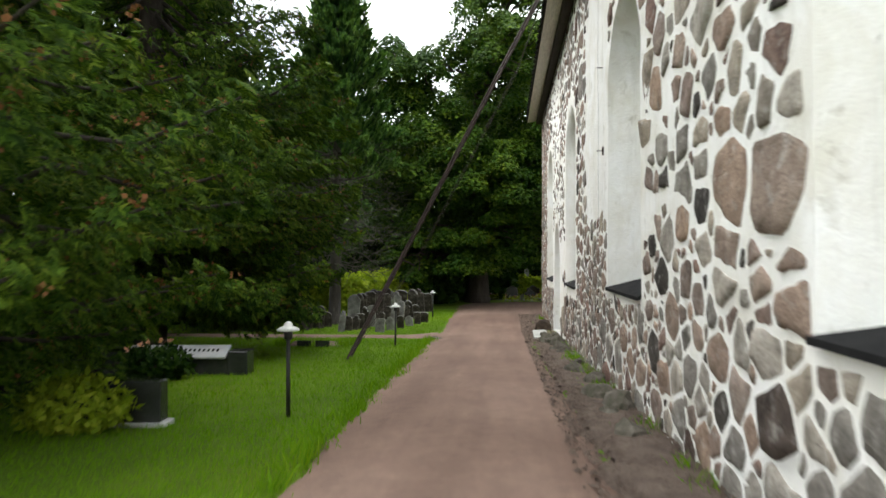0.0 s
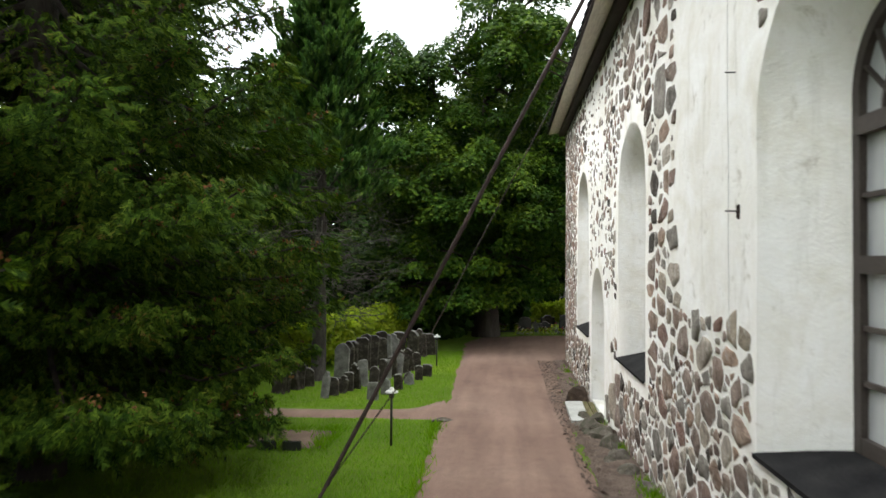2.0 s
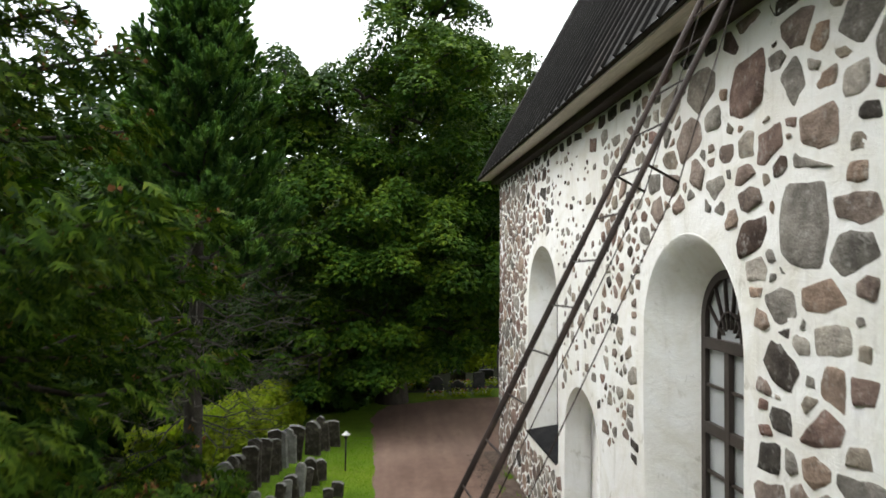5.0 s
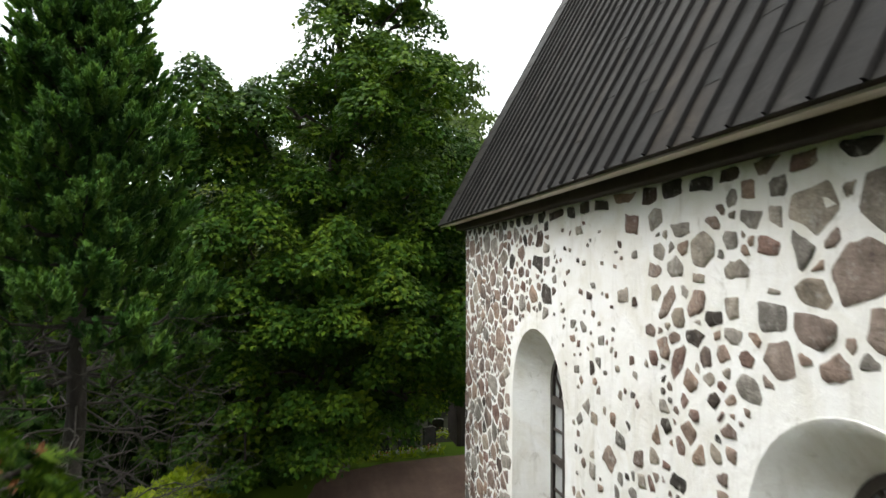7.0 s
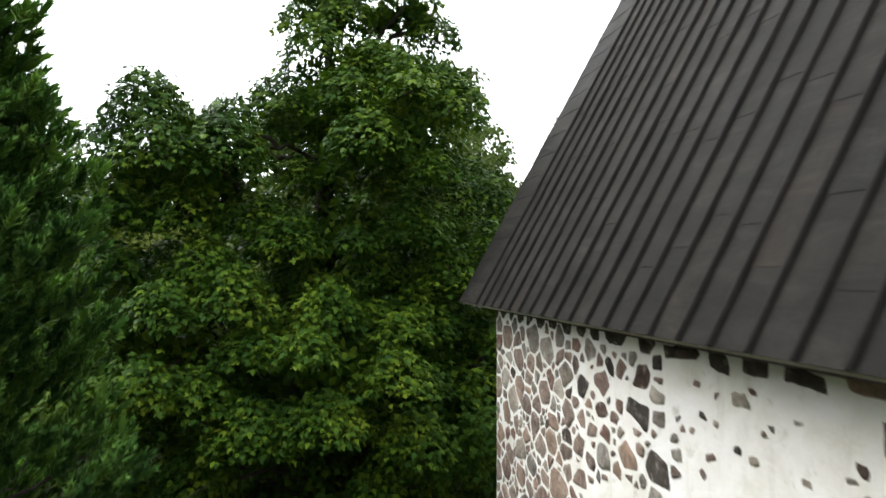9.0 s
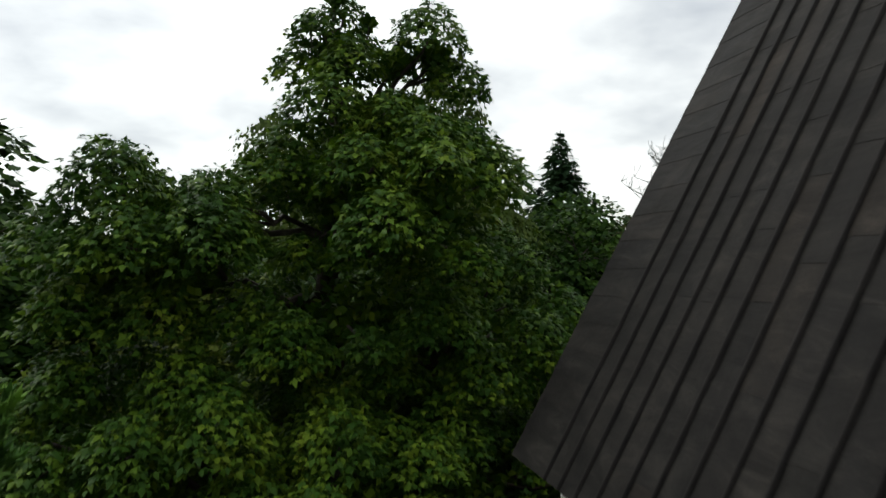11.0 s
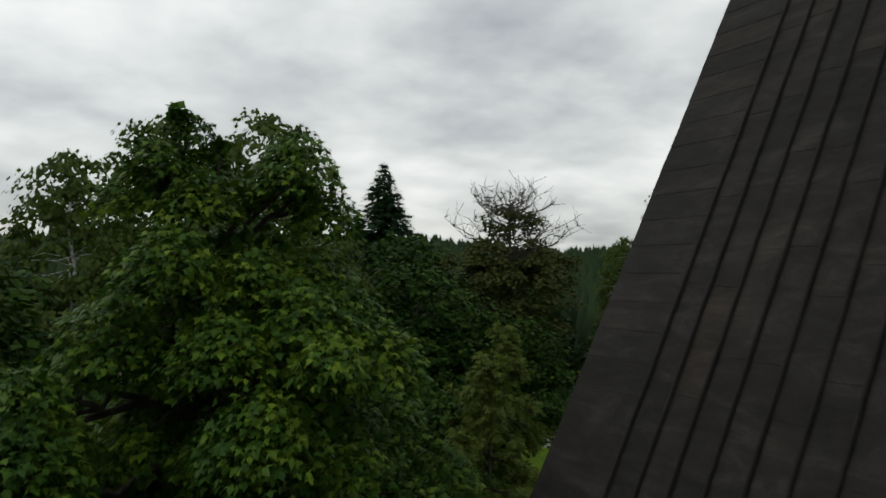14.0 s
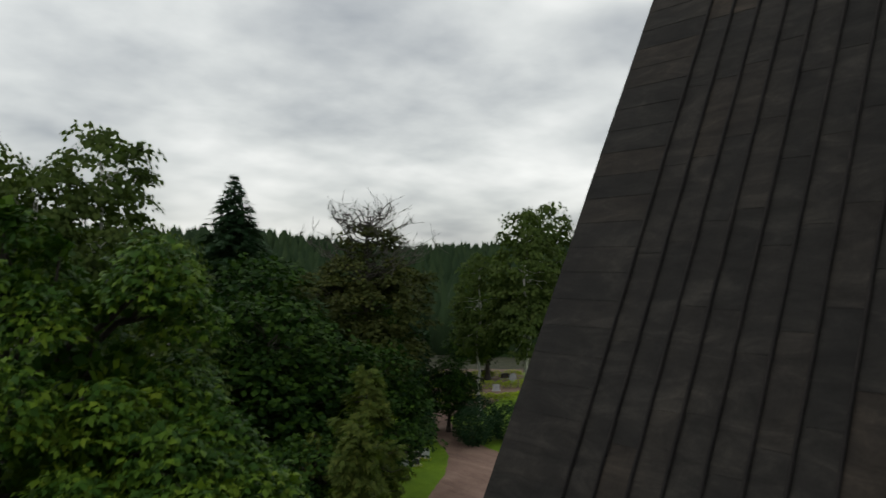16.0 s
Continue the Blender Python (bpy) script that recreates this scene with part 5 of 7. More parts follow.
def thuja(name, label, at, height, radius, sprays, size, leaf_mat, skirt=0.9, seed=3, template=None, group="", bulge=1.0, low=0.95, boughs=()):
    """A thuja: upswept branches with flat sprays hanging from them, in a ragged tapering crown."""
    rng = np.random.default_rng(seed)
    base = (at[0], at[1], gz(*at) - 0.05)
    tree = thing(name, label, "conifer", group, at=base)
    part("trunk", tube_mesh("trunk", [tube(curve_points((0, 0, 0), (0.1, 0, height * 0.93), 0, 9, 0.01, rng), 0.045 * radius * np.linspace(1.5, 0.1, 9) + 0.02, 9)], BARK), tree)
    n_br = int(46 * height / 3)
    zs = skirt + (height - skirt) * rng.random(n_br) ** low
    if sprays > 20000:
        zs = np.concatenate([zs, skirt + 3.0 * rng.random(46)])
    twigs, cones, pos, axis, nrm, sz = [], [], [], [], [], []
    per = sprays // n_br
    for z, bearing, reach in [(z, None, 0) for z in zs] + list(boughs):
        t = (z - skirt) / (height - skirt)
        env = radius * bulge * (1 - t) ** 0.44 * (0.68 + 0.32 * min(1, t * 8 + 0.2)) * rng.uniform(0.72, 1.12)
        a = rng.uniform(0, 2 * math.pi)
        if bearing is not None:
            env, a = reach, math.radians(bearing)
        tip = np.array((math.cos(a) * env, math.sin(a) * env, z + 0.05 * env))
        root = np.array((0.06 * math.cos(a), 0.06 * math.sin(a), z + 0.28 * env * (0.2 if t > 0.6 else 1)))
        line = curve_points(root, tip, -0.16 * env, 7, 0.05, rng)
        twigs.append(tube(line, np.linspace(0.028, 0.006, 7) * (0.6 + 0.25 * radius), 5, False))
        k = max(6, int(per * (0.35 + env / radius) * (1 if bearing is None else 1.3)))
        s = 0.12 + 0.9 * rng.random(k) ** 0.7
        idx = np.clip(s * 6, 0, 5.999)
        i0 = idx.astype(int)
        p = line[i0] + (line[i0 + 1] - line[i0]) * (idx - i0)[:, None]
        d = unit((line[-1] - line[0])[None])[0]
        side = unit(np.cross(d, (0, 0, 1))[None])[0]
        wide = 0.34 * env * (1.12 - s)[:, None] * rng.uniform(-1, 1, (k, 1)) + 0.08 * rng.standard_normal((k, 1))
        p = p + side * wide + np.array((0, 0, 1)) * (0.07 * rng.standard_normal((k, 1)) - 0.12 * np.abs(wide))
        pos.append(p)
        axis.append(d * 0.9 + side * np.sign(wide) * 0.5 + np.array((0, 0, -0.42)) + 0.38 * rng.standard_normal((k, 3)))
        nrm.append(np.array((0, 0, 0.75)) + 0.6 * d + 0.45 * rng.standard_normal((k, 3)))
        sz.append(size * rng.uniform(0.6, 1.25, k))
        if sprays > 20000:
            k = rng.integers(4, 16)
            cones.append(line[-1] + (line[-3] - line[-1]) * rng.random((k, 1)) ** 1.5 + 0.07 * rng.standard_normal((k, 3)))
    tagged(part("branchwork", tube_mesh("branchwork", twigs, BARK), tree), kind="stuff")
    if cones:
        q = np.repeat(np.concatenate(cones), 5, axis=0)
        v, f = scatter(*CARD_T, q + 0.012 * rng.standard_normal(q.shape), rng.standard_normal(q.shape), rng.standard_normal(q.shape), rng.uniform(0.022, 0.04, len(q)))
        tagged(part("brown_fruit", np_mesh("brown_fruit", v, f, CONE), tree, "clusters of small brown cones"), kind="stuff")
    v, f = scatter(*(template or SMALL_SPRAY_T), np.concatenate(pos), np.concatenate(axis), np.concatenate(nrm), np.concatenate(sz))
    part("crown", np_mesh("crown", v, f, leaf_mat), tree)
    return tree


def stone_pine(at, height, radius, seed=9):
    """A blue-green pine, its lower limbs dead and bare."""
    rng = np.random.default_rng(seed)
    tree = thing("pine", "blue-green pine with long soft needles and bare dead lower limbs", "conifer", at=(at[0], at[1], gz(*at) - 0.05))
    trunk = curve_points((0, 0, 0), (0.12, 0.1, height * 0.97), 0, 12, 0.008, rng)
    part("trunk", tube_mesh("trunk", [tube(trunk, np.linspace(0.17, 0.02, 12), 12)], PINE_BARK), tree)
    limbs, dead, pos, axis, nrm, sz = [], [], [], [], [], []
    z = 1.7
    while z < height - 0.25:
        t = z / height
        n = rng.integers(5, 8)
        a0 = rng.uniform(0, 6.28)
        for i in range(n):
            a = a0 + 2 * math.pi * i / n + rng.normal(0, 0.2)
            prof = min(1.0, 0.72 + 1.1 * t) if t < 0.36 else max(0.02, (1 - t) / 0.64) ** 0.70
            length = radius * prof * rng.uniform(0.78, 1.06)
            d = np.array((math.cos(a), math.sin(a), 0))
            root = np.array((trunk[int(t * 11)][0], trunk[int(t * 11)][1], z))
            if z < 4.6:
                tip = root + d * length + np.array((0, 0, rng.uniform(-0.35, 0.15)))
                line = curve_points(root, tip, -0.12, 7, 0.1, rng)
                dead.append(tube(line, np.linspace(0.016, 0.004, 7), 5, False))
                for k in range(16):
                    j = rng.integers(2, 6)
                    q = line[j] + 0.35 * length * (d * rng.uniform(0.2, 0.8) + rng.normal(0, 0.35, 3))
                    dead.append(tube(curve_points(line[j], q, -0.05, 5, 0.12, rng), np.linspace(0.005, 0.002, 5), 4, False))
                if z < 3.7:
                    continue
                bare = 0.62
            else:
                bare = 0.10
            tip = root + d * length + np.array((0, 0, 0.16 * length + 0.1))
            line = curve_points(root, tip, -0.1 * length, 8, 0.05, rng)
            limbs.append(tube(line, np.linspace(0.03, 0.007, 8) * (0.6 + 0.5 * prof), 5, False))
            k = int(14 + 56 * length * (0.4 if z < 4.6 else 1))
            s = bare + (1 - bare) * rng.random(k) ** 0.7
            idx = np.clip(s * 7, 0, 6.999)
            i0 = idx.astype(int)
            p = line[i0] + (line[i0 + 1] - line[i0]) * (idx - i0)[:, None]
            side = np.array((-d[1], d[0], 0))
            w = 0.4 * length * (1.1 - s)[:, None] * rng.uniform(-1, 1, (k, 1))
            p = p + side * w + 0.06 * rng.standard_normal((k, 3))
            pos.append(p)
            axis.append(0.6 * d + side * np.sign(w) * 0.3 + np.array((0, 0, 1.0)) + 0.3 * rng.standard_normal((k, 3)))
            nrm.append(rng.standard_normal((k, 3)))
            sz.append(rng.uniform(0.19, 0.31, k))
        z += rng.uniform(0.27, 0.36)
    tagged(part("branchwork", tube_mesh("branchwork", limbs, PINE_BARK), tree), kind="stuff")
    tagged(part("dead_wood", tube_mesh("dead_wood", dead, TWIG), tree, "bare grey dead twigs"), kind="stuff")
    v, f = scatter(*SHOOT_T, np.concatenate(pos), np.concatenate(axis), np.concatenate(nrm), np.concatenate(sz))
    part("needles", np_mesh("needles", v, f, PINE_NEEDLE), tree)


def spruce(at, height, radius, seed=4):
    rng = np.random.default_rng(seed)
    tree = thing("spruce", "dark pointed spruce standing above the other trees", "conifer", at=(at[0], at[1], gz(*at) - 0.1))
    part("trunk", tube_mesh("trunk", [tube(curve_points((0, 0, 0), (0, 0, height), 0, 8, 0, rng), np.linspace(0.24, 0.02, 8), 8)], BARK), tree)
    pos, axis, nrm, sz = [], [], [], []
    z = height * 0.25
    while z < height - 0.1:
        t = (z - height * 0.25) / (height * 0.75)
        for i in range(15):
            a = rng.uniform(0, 6.28)
            length = radius * (1 - t) ** 0.98 * rng.uniform(0.8, 1.15) + 0.1
            d = np.array((math.cos(a), math.sin(a), 0))
            k = int(4 + 6 * length)
            s = rng.random(k)[:, None]
            p = np.array((0, 0, z)) + d * length * s + np.array((0, 0, -0.42)) * length * s * (1.25 - 0.6 * s) + 0.07 * rng.standard_normal((k, 3)) * (0.4 + length * 0.3)
            pos.append(p)
            axis.append(d + np.array((0, 0, -0.25)) + 0.35 * rng.standard_normal((k, 3)))
            nrm.append(np.array((0, 0, 1.0)) + 0.3 * rng.standard_normal((k, 3)))
            sz.append(rng.uniform(0.5, 0.8, k) * min(1.0, 0.35 + 0.4 * length))
        z += 0.25 + 0.4 * (1 - t)
    v, f = scatter(*SMALL_SPRAY_T, np.concatenate(pos), np.concatenate(axis), np.concatenate(nrm), np.concatenate(sz))
    part("crown", np_mesh("crown", v, f, DARK_BUSH), tree)


thuja("thuja", "dense dark green thuja with brown cone tips, branches sweeping low", (-4.75, 3.6), 12.5, 3.1, 40000, 0.128, THUJA_LEAF, 0.28, 31, SPRAY_T, low=1.3,
      boughs=[(1.95, -2, 3.35), (1.62, 4, 3.25), (1.35, -9, 3.05), (1.05, -4, 2.6), (2.1, -14, 3.1), (1.7, -20, 2.9), (1.25, -24, 2.75), (1.95, 10, 3.2), (1.5, -32, 2.6)])
thuja("thuja", "tall dark green thuja overhanging the lawn and a grave", (-5.5, 10.1), 14.6, 3.4, 72000, 0.16, THUJA_LEAF, 0.55, 32, SPRAY_T, low=1.2)
far_thuja = thuja("back_thuja", "dense dark thuja farther back in the churchyard", (-9.2, 6.0), 15.5, 3.0, 4600, 0.64, THUJA_LEAF, 0.8, 33, group="thujas behind")
for x, y, s, turn in [(-10.0, 12.0, 1.05, 130), (-7.9, 14.6, 0.85, 300), (-8.6, 9.3, 1.0, 200), (-8.4, 19.6, 0.52, 20), (-7.6, 24.2, 0.55, 100)]:
    copy_thing(far_thuja, pose(x, y, gz(x, y) - 0.05, 0, 0, turn) @ Matrix.Scale(s, 4))
stone_pine((-4.5, 17.6), 9.6, 2.0)

broadleaf("maple", "large green maple, its crown in many layered leafy masses", (-1.05, 26.2), 12.6, 0.36,
          [((0.12, -1.1, 12.4), (0.32, 0.32, 0.65)), ((-0.3, -1.0, 11.95), (0.3, 0.3, 0.5)), ((0.7, -1.1, 12.0), (0.35, 0.35, 0.4)), ((0.2, -1.1, 11.5), (0.85, 0.85, 0.9)), ((1.85, -1.2, 11.45), (0.75, 0.8, 0.85)), ((1.15, -1.1, 11.35), (1.0, 0.9, 0.75)), ((3.0, 0.6, 3.9), (2.2, 2.2, 1.6)), ((1.6, -3.3, 3.7), (1.5, 1.3, 0.9)), ((3.2, -2.2, 4.2), (1.6, 1.6, 1.2)), ((1.0, -1.1, 10.4), (1.65, 1.5, 1.1)), ((1.0, -1.6, 9.3), (1.9, 1.5, 1.2)), ((0.65, -1.2, 8.9), (1.75, 2.0, 1.4)), ((0.5, -1.0, 7.1), (2.2, 2.4, 1.4)), ((0.1, -1.6, 4.5), (3.3, 3.2, 1.3)),
           ((-2.1, -2.4, 7.8), (1.2, 1.2, 0.85)), ((-3.0, -2.2, 7.7), (1.05, 1.1, 0.9)), ((-2.75, -2.3, 8.6), (0.65, 0.7, 0.75)), ((-1.9, -2.4, 8.65), (0.5, 0.55, 0.6)), ((1.3, -3.0, 8.7), (1.15, 1.1, 1.1)), ((-2.7, -2.6, 5.2), (1.8, 1.8, 1.7)),
           ((2.5, -0.7, 6.4), (1.9, 2.0, 2.0)), ((0.0, -3.6, 4.8), (1.8, 1.4, 1.05)), ((-0.4, -2.2, 2.4), (3.3, 2.6, 1.1)), ((-0.3, -3.1, 1.75), (1.4, 1.2, 0.8)), ((-1.9, -2.3, 1.5), (1.9, 2.0, 0.95)), ((-2.4, 0.6, 1.9), (2.4, 2.2, 1.1)), ((0.9, -0.4, 2.3), (3.2, 2.6, 1.0)), ((-2.9, -0.6, 2.6), (2.2, 2.2, 1.2)), ((1.9, -2.2, 4.4), (1.8, 1.6, 1.4))],
          9000, 520, 0.13, MAPLE_T, MAPLE_LEAF, BARK, 0.62, 0.45, 21, core=16000, apart=0.86)

linden = broadleaf("linden", "broad dark green linden in the churchyard wood", (11.2, 41.5), 10.8, 0.3,
                   [((0, 0, 8.3), (2.6, 2.6, 2.2)), ((0.6, 0.2, 5.6), (3.9, 3.9, 2.6)), ((-1.8, -0.8, 6.4), (2.3, 2.3, 2.0)), ((2.2, -0.9, 6.8), (2.2, 2.2, 1.9)), ((0, -1.5, 3.6), (3.6, 3.2, 1.7))],
                   290, 37, 0.31, CARD_T, LINDEN_LEAF, BARK, 0.95, 0.5, 41, "churchyard trees", core=900)
for x, y, s, turn in [(-9.4, 31.5, 0.92, 50), (-5.0, 36.5, 1.02, 110), (1.2, 38.0, 0.9, 230), (-12.0, 37.0, 1.25, 290), (14.8, 50.0, 1.15, 80), (6.8, 47.5, 0.95, 140),
                      (19.5, 64.0, 1.2, 200), (24.5, 62.0, 0.9, 120), (30.5, 64.0, 0.95, 10), (8.2, 33.8, 0.62, 35), (29.0, 49.5, 0.5, 100), (16.5, 41.0, 0.75, 190), (2.4, 33.6, 0.62, 150), (-0.6, 31.0, 0.42, 240), (35.0, 67.0, 0.95, 30), (41.0, 74.0, 1.0, 120), (46.0, 62.0, 0.9, 210), (29.0, 72.0, 1.1, 300)]:
    copy_thing(linden, pose(x, y, gz(x, y) - 0.05, 0, 0, turn) @ Matrix.Scale(s, 4))

broadleaf("rowan", "yellowish green fine-leaved tree behind the maple", (-5.0, 33.4), 7.4, 0.14,
          [((0, 0, 6.5), (2.4, 2.2, 1.3)), ((-1.6, -0.3, 5.8), (2.0, 2.0, 1.5)), ((1.5, -0.4, 6.1), (1.9, 1.9, 1.4)), ((0.2, -0.6, 4.6), (3.0, 2.6, 1.6))],
          340, 62, 0.15, CARD_T, FINE_LEAF, BARK, 0.6, 0.3, 71, core=900)

birch = broadleaf("birch", "tall airy birch with hanging pale green twigs", (3.6, 46.0), 15.8, 0.17,
                  [((0, 0, 13.6), (1.7, 1.7, 1.8)), ((0.3, 0.2, 11.0), (2.5, 2.5, 2.2)), ((-0.6, -0.3, 8.4), (2.8, 2.8, 2.0)), ((1.2, 0.4, 7.2), (1.8, 1.8, 2.2))],
                  300, 35, 0.24, CARD_T, BIRCH_LEAF, BIRCH_BARK, 0.75, 1.6, 51, "birches")
for x, y, s, turn in [(-1.8, 45.0, 0.96, 70), (6.3, 47.0, 1.14, 140), (2.0, 49.0, 1.12, 250), (33.5, 46.5, 1.0, 210), (36.5, 47.0, 1.04, 300), (33.0, 50.5, 0.8, 40), (6.6, 40.5, 0.83, 20)]:
    copy_thing(birch, pose(x, y, gz(x, y) - 0.05, 0, 0, turn) @ Matrix.Scale(s, 4))

spruce((17.9, 58.8), 17.6, 6.2)
broadleaf("larch", "brownish larch with a bare twiggy top", (23.3, 51.2), 15.6, 0.28,
          [((0, 0, 10.9), (3.0, 3.0, 1.3)), ((0.4, 0, 8.6), (4.6, 4.6, 1.9)), ((-1.4, -0.5, 6.0), (4.4, 4.4, 2.2)), ((2.9, 0.6, 10.0), (2.6, 2.6, 1.2)), ((-3.2, 0.4, 9.6), (2.8, 2.8, 1.3)), ((0.2, 0.1, 13.0), (1.9, 1.9, 1.0))],
          420, 46, 0.26, CARD_T, LARCH_LEAF, BARK, 0.8, 0.6, 61)


def bare_top():
    """The leafless twigs of the larch's top."""
    rng = np.random.default_rng(8)
    tubes = []
    for i in range(60):
        z = rng.uniform(9.5, 14.2)
        a, r = rng.uniform(0, 6.28), (16.2 - z) * rng.uniform(0.45, 0.85) + 0.3
        root = np.array((0, 0, z))
        tip = root + np.array((math.cos(a) * r, math.sin(a) * r, 0.5 * r + 0.2))
        line = curve_points(root, tip, -0.1, 6, 0.1, rng)
        tubes.append(tube(line, np.linspace(0.05, 0.012, 6), 5, False))
        for j in range(9):
            k = rng.integers(2, 6)
            q = line[k] + rng.normal(0, 0.45, 3) + np.array((0, 0, 0.4))
            tubes.append(tube(curve_points(line[k], q, 0, 4, 0.1, rng), np.linspace(0.02, 0.008, 4), 4, False))
    tubes.append(tube(curve_points((0, 0, 9), (0.1, 0, 15.4), 0, 6, 0.02, rng), np.linspace(0.12, 0.02, 6), 6, False))
    tagged(part("bare_top", tube_mesh("bare_top", tubes, TWIG), bpy.data.objects["larch"], "leafless grey twigs at the top"), kind="stuff")


bare_top()
thuja("golden_thuja", "slender yellowish green thuja behind the church corner", (5.95, 27.8), 8.4, 1.15, 3600, 0.32, GOLD_THUJA, 0.3, 71, bulge=1.0)
thuja("golden_thuja", "shorter yellowish green thuja beside a taller one", (4.75, 27.2), 7.0, 1.0, 3000, 0.32, GOLD_THUJA, 0.3, 72)
thuja("golden_thuja", "yellowish green thuja by the far path", (10.4, 33.6), 8.3, 1.95, 4600, 0.36, GOLD_THUJA, 0.3, 73)
thuja("golden_thuja", "broad low yellowish green thuja by the far path", (8.7, 33.7), 6.5, 1.6, 3200, 0.34, GOLD_THUJA, 0.3, 76)
thuja("dark_thuja", "slim dark thuja by the far graves", (27.5, 51.5), 7.2, 1.1, 2400, 0.4, DARK_BUSH, 0.3, 74)
thuja("dark_thuja", "slim dark thuja beside the far path", (31.0, 54.5), 6.4, 1.0, 2200, 0.4, DARK_BUSH, 0.3, 75)


def bush(name, label, at, rx, ry, rz, count, size, mat, template=OVAL_T, seed=5, category="bush", group="", lift=0.0, bare=True):
    """A bush: short stems and a close coat of leaves with an uneven outline."""
    rng = np.random.default_rng(seed)
    tree = thing(name, label, category, group, at=(at[0], at[1], gz(*at) - 0.02))
    stems = [tube(curve_points((0.1 * rng.normal() * rx, 0.1 * rng.normal() * ry, 0), (0.6 * rx * rng.normal() * 0.6, 0.6 * ry * rng.normal() * 0.6, lift + rz * rng.uniform(0.9, 1.4)), 0, 5, 0.06, rng),
                  np.linspace(0.02, 0.006, 5), 5, False) for _ in range(7)]
    tagged(part("stemwork", tube_mesh("stemwork", stems, BARK), tree), kind="stuff")
    d = unit(rng.standard_normal((count, 3)))
    lump = np.array([1 + 0.16 * noise.noise((q[0] * 2.4 + seed, q[1] * 2.4, q[2] * 2.4)) for q in d])[:, None]
    p = d * np.array((rx, ry, rz)) * lump * rng.uniform(0.55, 1.05, (count, 1)) ** 0.5
    p[:, 2] += lift + rz
    p[:, 2] = np.maximum(p[:, 2], 0.03)
    nrm = d + np.array((0, 0, 0.6)) + 0.5 * rng.standard_normal((count, 3))
    ax = rng.standard_normal((count, 3)) + np.array((0, 0, 0.2))
    v, f = scatter(*template, p, ax, nrm, size * rng.uniform(0.6, 1.25, count))
    tagged(part("foliage", np_mesh("foliage", v, f, mat), tree), kind="stuff")
    return tree


for i, (x, y, r, h) in enumerate([(25.7, 48.8, 1.25, 1.25), (28.0, 46.2, 1.35, 1.2), (29.8, 47.4, 1.6, 1.35), (30.6, 45.4, 1.4, 1.2)]):
    bush("clipped_bush", "dark green rounded bush beside the far path", (x, y), r, r, h, 2600, 0.16, DARK_BUSH, seed=80 + i, group="rounded bushes")


def hedge(name, label, x0, y0, x1, y1, half, top, count, seed, leaf=None):
    leaf = leaf or HEDGE_LEAF
    rng = np.random.default_rng(seed)
    tree = thing(name, label, "hedge", at=(0, 0, 0))
    t = rng.random(count)
    w = rng.uniform(-1, 1, count)
    h = rng.random(count) ** 0.55
    x = x0 + (x1 - x0) * t + w * half * (1 - 0.3 * h ** 4)
    y = y0 + (y1 - y0) * t + 0.4 * w * half
    bumpy = np.array([noise.noise((a * 1.4, b * 1.4, 0)) for a, b in zip(x, y)])
    z = ground_z(x, y) + h * (top + 0.28 * bumpy)
    p = np.stack([x, y, z], 1)
    nrm = np.stack([w, -0.4 * np.ones(count), 0.5 + h], 1) + 0.5 * rng.standard_normal((count, 3))
    v, f = scatter(*CARD_T, p, rng.standard_normal((count, 3)) + np.array((0, 0, 0.3)), nrm, 0.12 * rng.uniform(0.6, 1.3, count))
    tagged(part("foliage", np_mesh("foliage", v, f, leaf), tree), kind="stuff")
    stems = []
    for k in range(16):
        u = (k + 0.5) / 16
        a = np.array((x0 + (x1 - x0) * u, y0 + (y1 - y0) * u, gz(x0 + (x1 - x0) * u, y0 + (y1 - y0) * u) - 0.02))
        stems.append(tube(curve_points(a, a + np.array((rng.normal(0, 0.2), rng.normal(0, 0.2), top * 0.8)), 0, 5, 0.08, rng), np.linspace(0.022, 0.006, 5), 5, False))
    tagged(part("stemwork", tube_mesh("stemwork", stems, BARK), tree), kind="stuff")


hedge("hedge", "loose yellow-green hedge behind the old gravestones", -5.3, 18.6, -3.75, 22.6, 0.6, 1.15, 15000, 91)
hedge("hedge", "low yellow-green hedge at the edge of the wood", -3.6, 30.6, 3.0, 31.2, 0.6, 0.9, 9000, 92)
# the two at x -7.2 and -7.0 are added to block low sky light
for i, (x, y, r, h) in enumerate([(-2.6, 25.4, 1.1, 0.9), (-3.3, 26.6, 1.3, 1.2), (-2.2, 28.0, 1.3, 1.1), (-4.6, 25.0, 1.4, 1.3), (-0.6, 28.8, 1.0, 0.8), (-7.2, 16.8, 1.6, 1.3), (-7.0, 22.0, 1.5, 1.3), (-8.5, 20.5, 1.8, 1.6), (-9.0, 25.5, 1.9, 1.5), (-6.6, 29.0, 2.0, 1.5), (-3.4, 31.5, 2.2, 1.6), (0.2, 34.5, 2.4, 1.7), (4.2, 36.0, 2.4, 1.8), (-8.6, 33.0, 2.5, 2.0), (-11.5, 28.5, 2.5, 2.0), (-11.0, 17.5, 2.2, 1.8), (-2.6, 39.0, 2.6, 2.0), (8.0, 38.5, 2.2, 1.6), (15.5, 45.0, 2.2, 1.8), (20.5, 52.0, 2.4, 2.0), (28.0, 58.0, 2.6, 2.2), (-13.5, 10.0, 2.4, 2.0)]):
    bush("undergrowth", "dark leafy undergrowth at the edge of the wood", (x, y), r, r, h, 2400, 0.30, LINDEN_LEAF, CARD_T, seed=130 + i, group="undergrowth")


